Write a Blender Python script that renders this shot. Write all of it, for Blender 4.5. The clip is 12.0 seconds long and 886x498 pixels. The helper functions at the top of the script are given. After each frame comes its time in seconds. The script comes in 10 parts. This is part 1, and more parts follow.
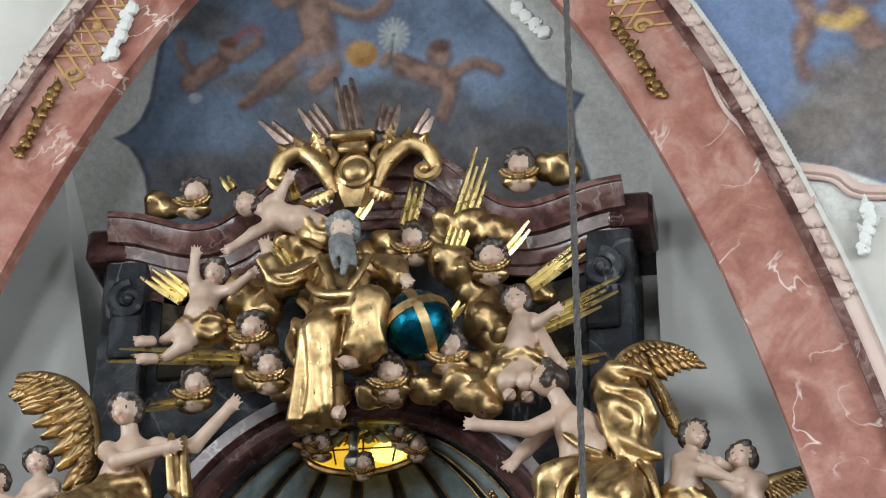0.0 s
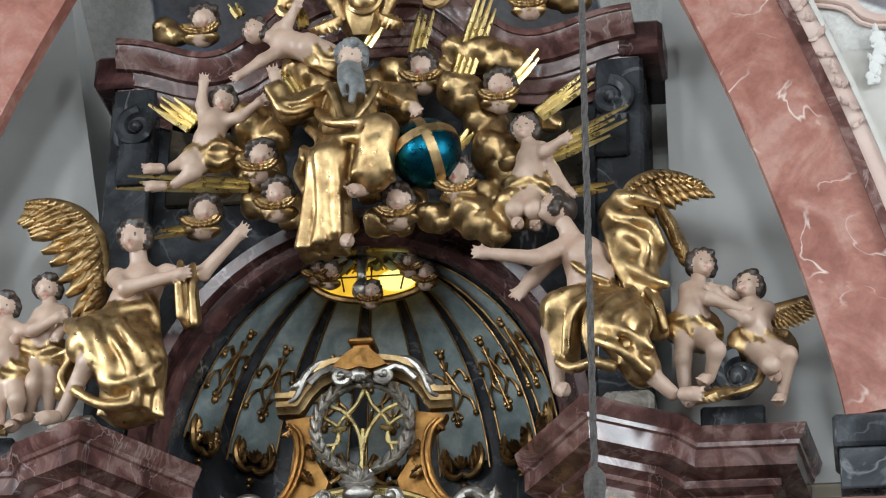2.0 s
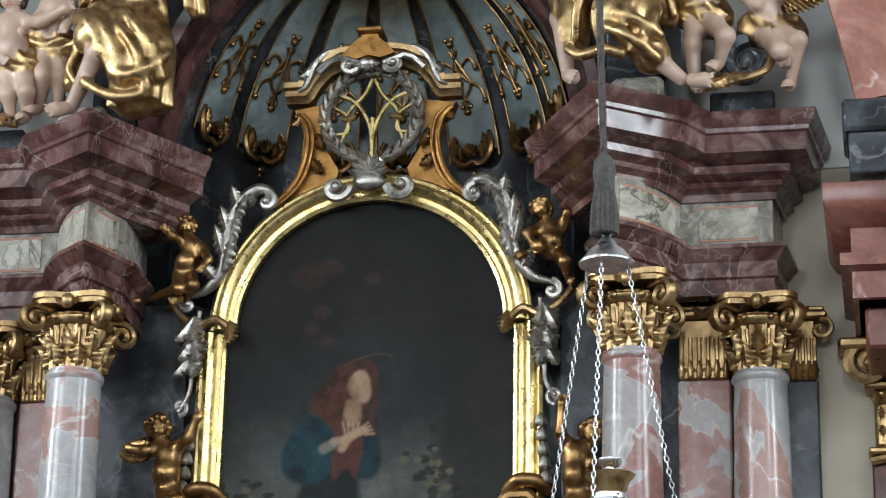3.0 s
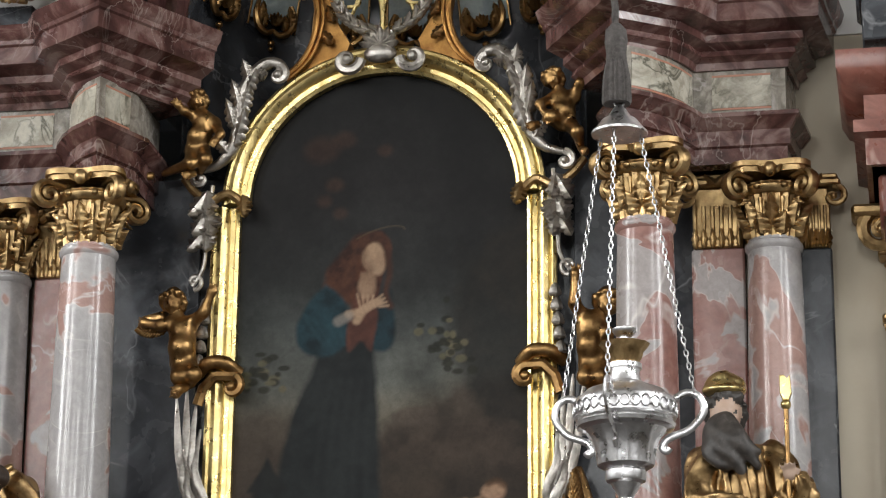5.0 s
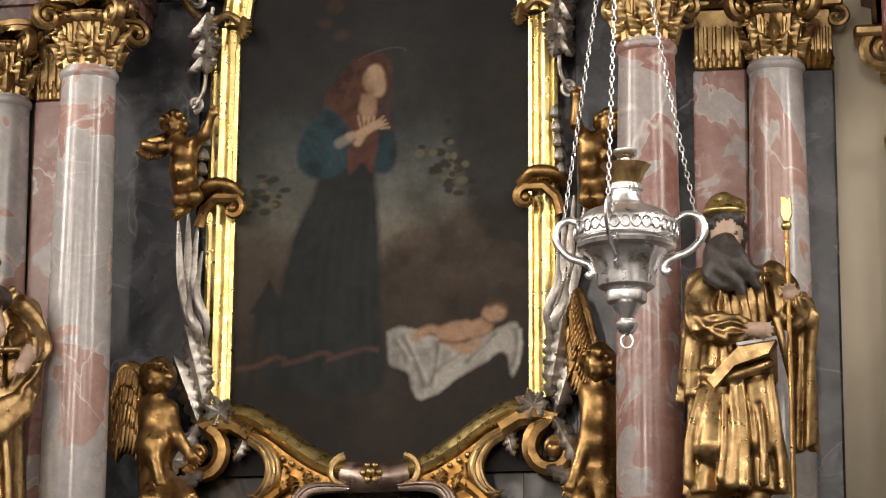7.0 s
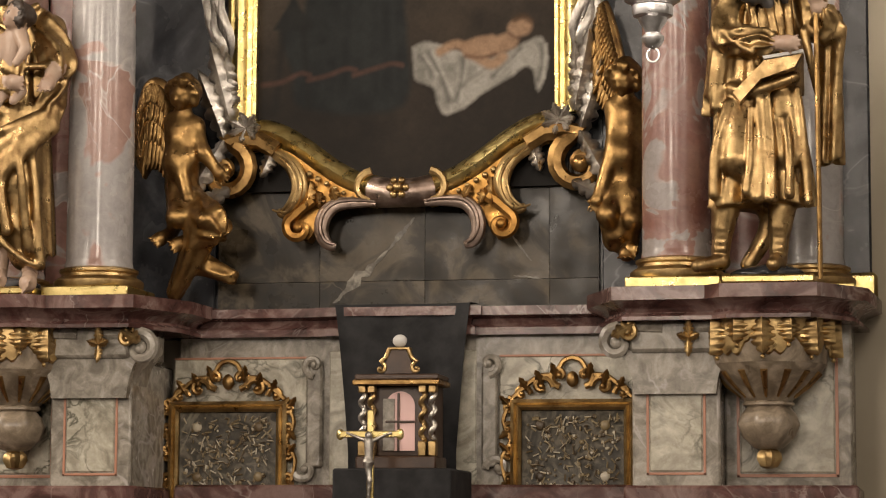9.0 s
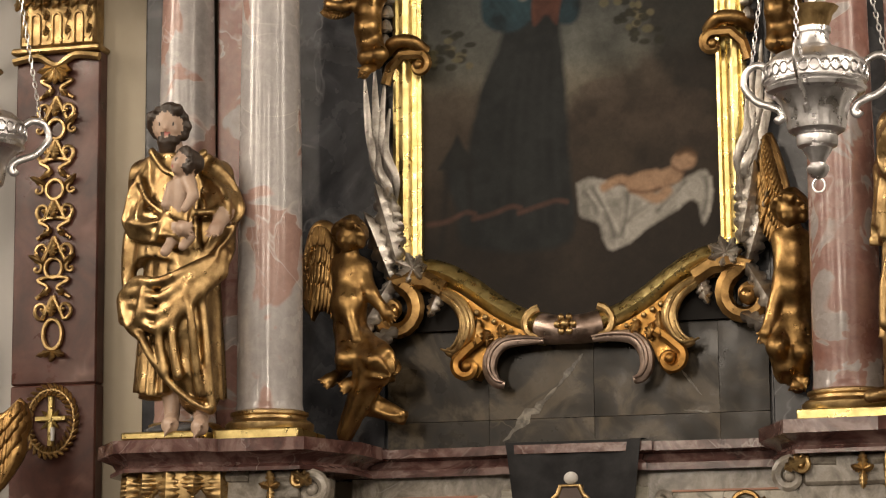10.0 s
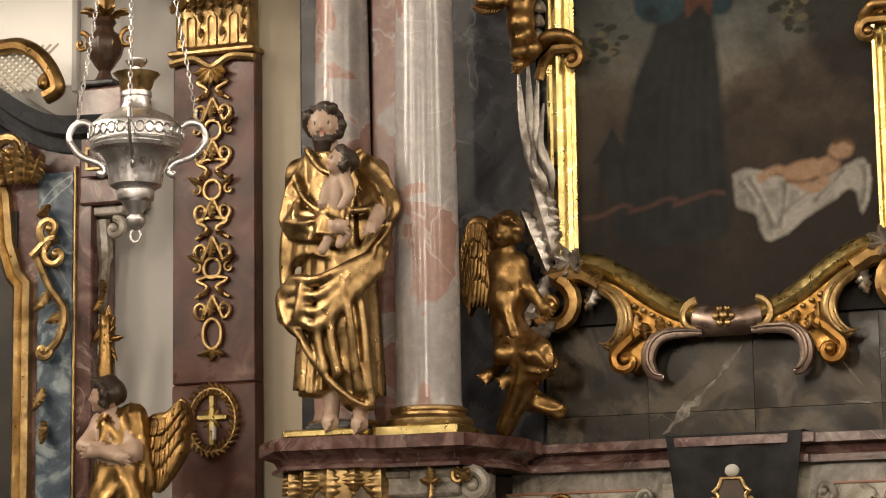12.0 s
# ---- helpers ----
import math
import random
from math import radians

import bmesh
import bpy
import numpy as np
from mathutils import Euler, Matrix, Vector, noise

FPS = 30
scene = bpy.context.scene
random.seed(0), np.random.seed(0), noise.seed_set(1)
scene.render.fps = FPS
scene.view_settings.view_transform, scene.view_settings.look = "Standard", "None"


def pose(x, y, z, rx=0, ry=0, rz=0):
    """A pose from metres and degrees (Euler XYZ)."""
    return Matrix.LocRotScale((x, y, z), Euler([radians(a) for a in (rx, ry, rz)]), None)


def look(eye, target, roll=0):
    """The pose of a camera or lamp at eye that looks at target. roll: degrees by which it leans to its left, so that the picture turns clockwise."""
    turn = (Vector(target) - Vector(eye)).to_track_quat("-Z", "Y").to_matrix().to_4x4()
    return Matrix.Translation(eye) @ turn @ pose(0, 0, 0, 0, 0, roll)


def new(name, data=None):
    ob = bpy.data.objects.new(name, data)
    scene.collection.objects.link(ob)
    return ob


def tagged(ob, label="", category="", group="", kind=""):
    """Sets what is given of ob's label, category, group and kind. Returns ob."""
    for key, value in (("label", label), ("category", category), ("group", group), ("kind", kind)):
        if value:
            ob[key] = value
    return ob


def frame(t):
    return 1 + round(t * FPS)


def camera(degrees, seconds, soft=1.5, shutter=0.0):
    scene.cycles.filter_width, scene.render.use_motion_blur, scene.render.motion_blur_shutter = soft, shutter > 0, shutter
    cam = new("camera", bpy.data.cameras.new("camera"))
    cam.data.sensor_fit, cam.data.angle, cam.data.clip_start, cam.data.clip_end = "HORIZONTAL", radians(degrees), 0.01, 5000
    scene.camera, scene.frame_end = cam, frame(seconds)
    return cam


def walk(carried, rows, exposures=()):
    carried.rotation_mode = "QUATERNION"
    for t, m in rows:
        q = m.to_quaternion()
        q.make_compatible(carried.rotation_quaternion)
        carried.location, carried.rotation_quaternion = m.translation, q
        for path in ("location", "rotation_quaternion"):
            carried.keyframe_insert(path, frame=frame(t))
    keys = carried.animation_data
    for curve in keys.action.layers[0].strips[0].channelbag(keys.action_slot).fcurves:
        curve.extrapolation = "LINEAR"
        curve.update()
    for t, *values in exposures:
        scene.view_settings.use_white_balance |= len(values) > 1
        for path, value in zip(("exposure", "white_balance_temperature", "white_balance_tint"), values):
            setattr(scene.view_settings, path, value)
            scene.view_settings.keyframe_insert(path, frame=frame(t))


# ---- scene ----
cam = camera(19.65, 12.0, soft=1.15)
EYE = Vector((3.0, -14.0, 1.6))
# seconds, turn to the left, tilt up, lean to the right, in degrees
ROWS = [
    (0, 10.272, 30.747, -1.367),
    (0.5, 10.335, 30.245, -1.514),
    (1, 10.421, 30.009, -1.573),
    (1.5, 10.406, 28.960, -1.655),
    (2, 10.373, 26.900, -1.596),
    (2.5, 10.380, 23.109, -1.394),
    (3, 10.418, 19.923, -1.127),
    (3.5, 10.502, 18.402, -0.660),
    (5.5, 10.790, 16.206, -0.600),
    (6, 10.839, 14.891, -0.624),
    (6.5, 10.743, 14.043, -0.574),
    (6.7, 10.679, 13.670, -0.529),
    (8.3, 10.873, 8.884, -0.225),
    (8.5, 10.951, 7.948, -0.209),
    (9, 11.210, 6.677, -0.259),
    (9.5, 12.394, 6.443, -0.343),
    (10, 14.987, 9.759, 0.475),
    (10.5, 16.131, 10.589, 0.816),
    (11, 17.050, 10.262, 0.783),
    (11.5, 17.950, 9.826, 0.876),
    (12, 18.539, 9.684, 0.836),
]


def aim(turn, tilt):
    a, b = radians(turn), radians(tilt)
    return EYE + Vector((-math.sin(a) * math.cos(b), math.cos(a) * math.cos(b), math.sin(b)))


walk(cam, [(t, look(EYE, aim(turn, tilt), -lean)) for t, turn, tilt, lean in ROWS],
     [(0.0, 0.12, 5850, 3), (2.5, 0.12, 5750, 4), (3.0, 0.02, 5700, 3), (6.0, -0.05, 6900, 12), (9.0, -0.02, 8100, 15), (10.5, -0.25, 8400, 15), (12.0, -0.2, 8500, 15)])
# ---- world and light ----
world = bpy.data.worlds.new("sky")
scene.world = world
world.use_nodes = True
wn, wl = world.node_tree.nodes, world.node_tree.links
sky = wn.new("ShaderNodeTexSky")
sky.sky_type = "NISHITA"
sky.sun_disc = False
sky.sun_elevation, sky.sun_rotation = radians(45), radians(150)
wl.new(sky.outputs[0], wn["Background"].inputs[0])
wn["Background"].inputs[1].default_value = 0.1
scene.view_settings.exposure = 0.0


def window_light(x, y, z, target, w, h, power, colour=(1.0, 0.985, 0.96)):
    """Daylight through one nave window: an area lamp in the opening."""
    data = bpy.data.lights.new("window_daylight", "AREA")
    data.shape, data.size, data.size_y, data.energy, data.color = "RECTANGLE", w, h, power, colour
    ob = new("window_daylight", data)
    ob.matrix_world = look((x, y, z), target)
    return ob


WINDOWS = [(-1, -5.0), (-1, -11.0), (-1, -17.0), (1, -5.0), (1, -11.0), (1, -17.0)]
for sx, wy in WINDOWS:
    window_light(sx * 8.95, wy, 9.0, (0, wy, 8.0), 2.0, 5.0, 490 if sx > 0 else 700)
for wx in (-4.0, 4.0):
    window_light(wx, -27.9, 9.0, (wx, 0, 6.0), 2.2, 6.0, 1250)
# ---- materials ----
def nodes_of(name):
    m = bpy.data.materials.new(name)
    m.use_nodes = True
    t = m.node_tree
    return m, t, t.nodes, t.links, t.nodes["Principled BSDF"]


def coords(t, scale):
    """Object space, shifted for each object by its own random number."""
    tc, oi = t.nodes.new("ShaderNodeTexCoord"), t.nodes.new("ShaderNodeObjectInfo")
    mul, add = t.nodes.new("ShaderNodeVectorMath"), t.nodes.new("ShaderNodeVectorMath")
    mul.operation, add.operation = "SCALE", "ADD"
    cmb = t.nodes.new("ShaderNodeCombineXYZ")
    for i in range(3):
        t.links.new(oi.outputs["Random"], cmb.inputs[i])
    mul.inputs["Scale"].default_value = 37.0
    t.links.new(cmb.outputs[0], mul.inputs[0])
    t.links.new(tc.outputs["Object"], add.inputs[0])
    t.links.new(mul.outputs[0], add.inputs[1])
    mp = t.nodes.new("ShaderNodeMapping")
    mp.inputs["Scale"].default_value = scale if isinstance(scale, tuple) else (scale,) * 3
    t.links.new(add.outputs[0], mp.inputs[0])
    return mp.outputs[0]


def noise_tex(t, co, scale, detail=5.0, rough=0.55, warp=0.0):
    n = t.nodes.new("ShaderNodeTexNoise")
    n.inputs["Scale"].default_value, n.inputs["Detail"].default_value = scale, detail
    n.inputs["Roughness"].default_value, n.inputs["Distortion"].default_value = rough, warp
    t.links.new(co, n.inputs["Vector"])
    return n.outputs["Fac"]


def ramp(t, fac, stops):
    r = t.nodes.new("ShaderNodeValToRGB")
    e = r.color_ramp.elements
    while len(e) < len(stops):
        e.new(0.5)
    for k, (p, c) in zip(e, stops):
        k.position, k.color = p, (*c, 1) if len(c) == 3 else c
    t.links.new(fac, r.inputs[0])
    return r.outputs[0]


def mixc(t, fac, a, b, mode="MIX"):
    m = t.nodes.new("ShaderNodeMix")
    m.data_type, m.blend_type = "RGBA", mode
    for sock, val in ((0, fac), (6, a), (7, b)):
        if isinstance(val, (int, float)):
            m.inputs[sock].default_value = val
        elif isinstance(val, tuple):
            m.inputs[sock].default_value = (*val, 1)
        else:
            t.links.new(val, m.inputs[sock])
    return m.outputs[2]


def grey(v):
    return (v, v, v)


def bump(t, p, fac, strength, dist=0.01):
    b = t.nodes.new("ShaderNodeBump")
    b.inputs["Strength"].default_value, b.inputs["Distance"].default_value = strength, dist
    t.links.new(fac, b.inputs["Height"])
    t.links.new(b.outputs[0], p.inputs["Normal"])


def marble(name, dark, mid, light, vein, vein_amount=0.5, scale=2.0, rough=0.25, warp=1.5, vein_scale=1.3, vein_width=0.015, spread=0.45, sharp=False, gloss=0.5):
    """Polished or painted marble: cloudy patches, fine mottling and thin veins."""
    m, t, n, l, p = nodes_of(name)
    co = coords(t, 1.0)
    cloudy = noise_tex(t, co, scale, 3.5 if sharp else 8, 0.55, warp)
    base = ramp(t, cloudy, [(0.36, dark), (0.535, mid), (0.56, light)] if sharp else [(0.36, dark), (0.5, mid), (0.61, light)])
    fine = ramp(t, noise_tex(t, co, scale * 9, 6, 0.7, 0.5), [(0.3, grey(0.72)), (0.7, grey(1.0))])
    base = mixc(t, 1.0, base, fine, "MULTIPLY")
    wv = noise_tex(t, co, vein_scale, 4, 0.55, 1.2)
    line = ramp(t, wv, [(0.5 - vein_width, grey(0)), (0.5, grey(1)), (0.5 + vein_width, grey(0))])
    gate = ramp(t, noise_tex(t, co, 1.7, 2), [(spread, grey(0)), (spread + 0.15, grey(vein_amount))])
    line = mixc(t, 1.0, line, gate, "MULTIPLY")
    if sharp:
        rim = ramp(t, cloudy, [(0.535, grey(0)), (0.547, grey(0.85)), (0.559, grey(0))])
        base = mixc(t, mixc(t, 1.0, rim, gate, "MULTIPLY"), base, vein)
    l.new(mixc(t, line, base, vein), p.inputs["Base Color"])
    rr = ramp(t, noise_tex(t, co, 5, 4), [(0.3, grey(rough * 0.7)), (0.7, grey(rough * 1.5))])
    l.new(rr, p.inputs["Roughness"])
    p.inputs["Specular IOR Level"].default_value = gloss
    bump(t, p, noise_tex(t, co, 30, 3), 0.05)
    return m


def metal(name, deep, bright, rough=0.28, worn=(0.25, 0.12, 0.05), worn_amount=0.5, bump_strength=0.1, grain=45):
    """Gilding or silver leaf: rubbed patches, tarnish and fine unevenness."""
    m, t, n, l, p = nodes_of(name)
    co = coords(t, 1.0)
    base = ramp(t, noise_tex(t, co, 9, 6, 0.65), [(0.3, deep), (0.62, bright)])
    gate = ramp(t, noise_tex(t, co, 14, 7, 0.7, 0.6), [(0.58, grey(0)), (0.74, grey(worn_amount))])
    l.new(mixc(t, gate, base, worn), p.inputs["Base Color"])
    inv = ramp(t, gate, [(0.0, grey(1.0)), (1.0, grey(0.5))])
    l.new(inv, p.inputs["Metallic"])
    l.new(ramp(t, noise_tex(t, co, 20, 5), [(0.3, grey(rough * 0.65)), (0.75, grey(rough * 1.7))]), p.inputs["Roughness"])
    bump(t, p, noise_tex(t, co, grain, 4, 0.6), bump_strength, 0.012)
    return m


def paint(name, a, b, rough=0.6, scale=3.0, stain=(0.5, 0.45, 0.4), stain_amount=0.15, bump_strength=0.08):
    """Painted plaster, wood or flesh tint: two close tones, stains and fine relief."""
    m, t, n, l, p = nodes_of(name)
    co = coords(t, 1.0)
    base = ramp(t, noise_tex(t, co, scale, 7, 0.6), [(0.3, a), (0.7, b)])
    gate = ramp(t, noise_tex(t, co, scale * 0.6, 8, 0.7, 0.8), [(0.55, grey(0)), (0.8, grey(stain_amount))])
    l.new(mixc(t, gate, base, stain), p.inputs["Base Color"])
    l.new(ramp(t, noise_tex(t, co, 11, 4), [(0.3, grey(rough * 0.85)), (0.7, grey(min(1, rough * 1.15)))]), p.inputs["Roughness"])
    bump(t, p, noise_tex(t, co, scale * 16, 5), bump_strength)
    return m


GOLD = metal("gilding", (0.22, 0.135, 0.06), (0.54, 0.38, 0.185), 0.38, worn_amount=0.75)
GOLD_DULL = metal("old_gilding", (0.14, 0.075, 0.03), (0.4, 0.245, 0.1), 0.36, worn_amount=0.8)
GOLD_SAINT = metal("burnished_statue_gilding", (0.15, 0.085, 0.037), (0.45, 0.305, 0.148), 0.34, (0.16, 0.075, 0.03), 0.6)
GOLD_AMBER = metal("amber_gilding", (0.22, 0.1, 0.03), (0.5, 0.27, 0.085), 0.38, worn_amount=0.7)
GOLD_PALE = metal("pale_gilding", (0.44, 0.33, 0.13), (0.74, 0.59, 0.27), 0.3, worn_amount=0.3)
SILVER = metal("polished_silver", (0.5, 0.49, 0.49), (0.78, 0.77, 0.78), 0.32, (0.2, 0.19, 0.2), 0.4, 0.12, 40)
SILVER_LEAF = metal("silver_leaf", (0.24, 0.215, 0.19), (0.55, 0.52, 0.48), 0.38, (0.25, 0.16, 0.08), 0.7, 0.35)
BRONZE = metal("bronzed_silver", (0.2, 0.14, 0.11), (0.44, 0.34, 0.29), 0.4)
RED_MARBLE = marble("red_brown_marble", (0.055, 0.024, 0.021), (0.12, 0.055, 0.048), (0.22, 0.135, 0.12), (0.42, 0.34, 0.31), 0.5, 3.6, 0.2, 1.5, 2.2)
PILASTER_RED = marble("maroon_marble", (0.055, 0.017, 0.012), (0.095, 0.032, 0.023), (0.135, 0.052, 0.039), (0.34, 0.2, 0.16), 0.6, 2.2, 0.36, 1.2, 1.1, 0.03, 0.5)
DARK_RED = marble("dark_red_marble", (0.03, 0.013, 0.013), (0.065, 0.028, 0.027), (0.11, 0.05, 0.045), (0.3, 0.22, 0.2), 0.5, 3.0, 0.22)
COLUMN_PINK = marble("pink_grey_marble", (0.36, 0.345, 0.345), (0.45, 0.425, 0.42), (0.42, 0.265, 0.23), (0.6, 0.55, 0.53), 0.7, 1.7, 0.2, 0.6, 0.8, 0.007, sharp=True)
COLUMN_RED = marble("red_grey_marble", (0.26, 0.12, 0.1), (0.33, 0.19, 0.165), (0.37, 0.33, 0.32), (0.6, 0.54, 0.51), 0.6, 2.3, 0.22, 0.9, 0.8, sharp=True)
SLATE = marble("slate_grey_marble", (0.017, 0.018, 0.021), (0.035, 0.037, 0.042), (0.07, 0.074, 0.082), (0.25, 0.25, 0.26), 0.5, 1.6, 0.22, gloss=0.3)
OLIVE = marble("olive_grey_marble", (0.011, 0.0085, 0.0055), (0.027, 0.0205, 0.013), (0.1, 0.078, 0.053), (0.25, 0.2, 0.14), 0.4, 2.6, 0.3, 1.4, 0.9, 0.008, 0.5, gloss=0.25)
VEIN_STONE = marble("pale_breccia", (0.07, 0.06, 0.045), (0.16, 0.14, 0.11), (0.3, 0.27, 0.22), (0.05, 0.04, 0.03), 0.6, 9.0, 0.4)
BOWL_STONE = marble("warm_brown_stone", (0.15, 0.115, 0.08), (0.25, 0.195, 0.14), (0.36, 0.29, 0.22), (0.45, 0.38, 0.3), 0.4, 6.0, 0.32)
GREY_MARBLE = marble("warm_grey_marble", (0.18, 0.158, 0.13), (0.29, 0.26, 0.22), (0.4, 0.365, 0.315), (0.5, 0.46, 0.44), 0.6, 7.0, 0.22)
PALE_MARBLE = marble("pale_veined_marble", (0.33, 0.3, 0.24), (0.47, 0.435, 0.355), (0.58, 0.545, 0.455), (0.1, 0.095, 0.07), 1.0, 3.5, 0.25, 2.5, 4.5, 0.05, 0.38)
BLUE_MARBLE = marble("blue_painted_marble", (0.03, 0.055, 0.085), (0.07, 0.11, 0.15), (0.28, 0.35, 0.38), (0.5, 0.55, 0.55), 0.7, 4.0, 0.35, 2.0)
CONCH_BLUE = marble("blue_grey_stucco", (0.16, 0.2, 0.205), (0.24, 0.285, 0.29), (0.34, 0.385, 0.375), (0.3, 0.3, 0.26), 0.4, 2.5, 0.45)
PINK_LINE = paint("pink_inlay", (0.36, 0.16, 0.1), (0.44, 0.2, 0.13), 0.4, 8)
PLASTER = paint("white_plaster", (0.53, 0.52, 0.5), (0.62, 0.61, 0.585), 0.85, 1.2, (0.42, 0.4, 0.37), 0.3)
CREAM = paint("cream_plaster", (0.37, 0.32, 0.245), (0.43, 0.38, 0.3), 0.85, 1.2, (0.36, 0.31, 0.24), 0.4)
ARCH_STUCCO = paint("ivory_stucco", (0.43, 0.405, 0.37), (0.51, 0.485, 0.45), 0.85, 1.6, (0.34, 0.3, 0.26), 0.4)
ROSE = paint("rose_stucco", (0.46, 0.33, 0.28), (0.54, 0.42, 0.37), 0.8, 3, (0.4, 0.3, 0.25), 0.3)
STUCCO_RED = marble("painted_red_marble", (0.25, 0.095, 0.068), (0.33, 0.14, 0.105), (0.41, 0.22, 0.175), (0.72, 0.62, 0.55), 0.9, 2.4, 0.5)
SKIN = paint("flesh_tint", (0.35, 0.235, 0.175), (0.48, 0.35, 0.27), 0.42, 6, (0.42, 0.2, 0.14), 0.45, 0.04)
# Unseen nave surfaces: tone kept this dark to cut bounce and deepen gold contrast.
NAVE = paint("low_bounce_nave", (0.1, 0.09, 0.075), (0.14, 0.127, 0.108), 0.9, 1.0)
DARK_STONE = marble("dark_floor_stone", (0.03, 0.027, 0.025), (0.05, 0.045, 0.04), (0.08, 0.07, 0.06), (0.1, 0.09, 0.08), 0.3, 1.0, 0.5)
RED_ENT = marble("deep_red_painted_marble", (0.13, 0.042, 0.03), (0.2, 0.07, 0.05), (0.28, 0.12, 0.09), (0.45, 0.33, 0.28), 0.6, 2.5, 0.3)
LIP = paint("lip_tint", (0.4, 0.12, 0.1), (0.45, 0.16, 0.13), 0.4, 10)
HAIR = paint("dark_painted_hair", (0.014, 0.009, 0.006), (0.05, 0.03, 0.02), 0.45, 24)
BEARD_DARK = paint("grey_brown_beard", (0.016, 0.013, 0.011), (0.055, 0.046, 0.04), 0.5, 22)
GREY_HAIR = paint("grey_painted_hair", (0.07, 0.072, 0.072), (0.2, 0.205, 0.205), 0.5, 20)
ROPE = paint("dark_rope", (0.035, 0.03, 0.028), (0.09, 0.08, 0.075), 0.9, 40)
CLOTH_BLACK = paint("black_cloth", (0.008, 0.008, 0.009), (0.02, 0.02, 0.022), 0.9, 6, (0.04, 0.04, 0.04), 0.5)
WOOD_DARK = paint("dark_wood", (0.03, 0.015, 0.01), (0.07, 0.035, 0.02), 0.4, 8)
CANVAS = marble("dark_oil_painting", (0.008, 0.009, 0.009), (0.017, 0.016, 0.014), (0.035, 0.028, 0.02), (0.03, 0.025, 0.02), 0.2, 1.1, 0.45)


# ---- mesh building ----
class Geo:
    """Gathers vertices and faces of one mesh object."""

    def __init__(self):
        self.v, self.f, self.m = [], [], []

    def add(self, verts, faces, mat=0):
        o = len(self.v)
        self.v.extend(verts)
        self.f.extend([tuple(i + o for i in q) for q in faces])
        self.m.extend([mat] * len(faces) if isinstance(mat, int) else mat)
        return self

    def box(self, x0, x1, y0, y1, z0, z1, b=0.006, mat=0):
        """A box with chamfered edges."""
        b = min(b, (x1 - x0) / 3, (y1 - y0) / 3, (z1 - z0) / 3)
        c = ((x0, x1), (y0, y1), (z0, z1))
        idx, vs = {}, []
        for s in ((i, j, k) for i in (0, 1) for j in (0, 1) for k in (0, 1)):
            for ax in range(3):
                p = [c[d][s[d]] + (0 if d == ax else (b if s[d] == 0 else -b)) for d in range(3)]
                idx[s, ax] = len(vs)
                vs.append(tuple(p))
        fs = []
        for ax in range(3):
            u, w = [d for d in range(3) if d != ax]
            for side in (0, 1):
                q = []
                for a, e in ((0, 0), (1, 0), (1, 1), (0, 1)):
                    s = [0, 0, 0]
                    s[ax], s[u], s[w] = side, a, e
                    q.append(idx[tuple(s), ax])
                fs.append(tuple(q))
        for ax in range(3):
            u, w = [d for d in range(3) if d != ax]
            for a in (0, 1):
                for e in (0, 1):
                    s0, s1 = [0, 0, 0], [0, 0, 0]
                    s0[ax], s1[ax] = 0, 1
                    s0[u] = s1[u] = a
                    s0[w] = s1[w] = e
                    s0, s1 = tuple(s0), tuple(s1)
                    fs.append((idx[s0, u], idx[s1, u], idx[s1, w], idx[s0, w]))
        for s in ((i, j, k) for i in (0, 1) for j in (0, 1) for k in (0, 1)):
            fs.append((idx[s, 0], idx[s, 1], idx[s, 2]))
        return self.add(vs, fs, mat)

    def lathe(self, cx, cy, prof, n=32, mat=0, lobes=0, depth=0.0, sx=1.0, sy=1.0, a0=0.0, a1=2 * math.pi, twist=0.0):
        """Turned shape from (radius, height) pairs; lobes: flutes of that depth round it."""
        vs, fs = [], []
        full = a1 - a0 > 6.28
        cols = n if full else n + 1
        for k, (r, z) in enumerate(prof):
            for i in range(cols):
                a = a0 + (a1 - a0) * i / n
                rr = r * (1 + (depth * math.cos(lobes * a + twist * k) if lobes else 0))
                vs.append((cx + sx * rr * math.cos(a), cy + sy * rr * math.sin(a), z))
        for k in range(len(prof) - 1):
            for i in range(n):
                j = (i + 1) % cols
                fs.append((k * cols + i, k * cols + j, (k + 1) * cols + j, (k + 1) * cols + i))
        if full:
            fs.append(tuple(range(cols))[::-1])
            fs.append(tuple((len(prof) - 1) * cols + i for i in range(cols)))
        return self.add(vs, fs, mat)

    def tube(self, pts, radii, n=8, mat=0, flat=1.0, up=(0, 1, 0), closed=False):
        """A round bar along points; flat squeezes it along 'up'."""
        pts = [Vector(p) for p in pts]
        if not hasattr(radii, "__len__"):
            radii = [radii] * len(pts)
        vs, fs, up = [], [], Vector(up)
        m = len(pts)
        for k, p in enumerate(pts):
            d = pts[(k + 1) % m] - pts[k - 1] if closed else pts[min(k + 1, m - 1)] - pts[max(k - 1, 0)]
            d = d.normalized() if d.length > 1e-9 else Vector((0, 0, 1))
            s = d.cross(up)
            s = s.normalized() if s.length > 1e-4 else d.orthogonal().normalized()
            w = s.cross(d).normalized()
            for i in range(n):
                a = 2 * math.pi * i / n
                vs.append(tuple(p + s * math.cos(a) * radii[k] + w * math.sin(a) * radii[k] * flat))
        for k in range(m if closed else m - 1):
            k2 = (k + 1) % m
            for i in range(n):
                j = (i + 1) % n
                fs.append((k * n + i, k * n + j, k2 * n + j, k2 * n + i))
        if not closed:
            fs.append(tuple(range(n))[::-1])
            fs.append(tuple((m - 1) * n + i for i in range(n)))
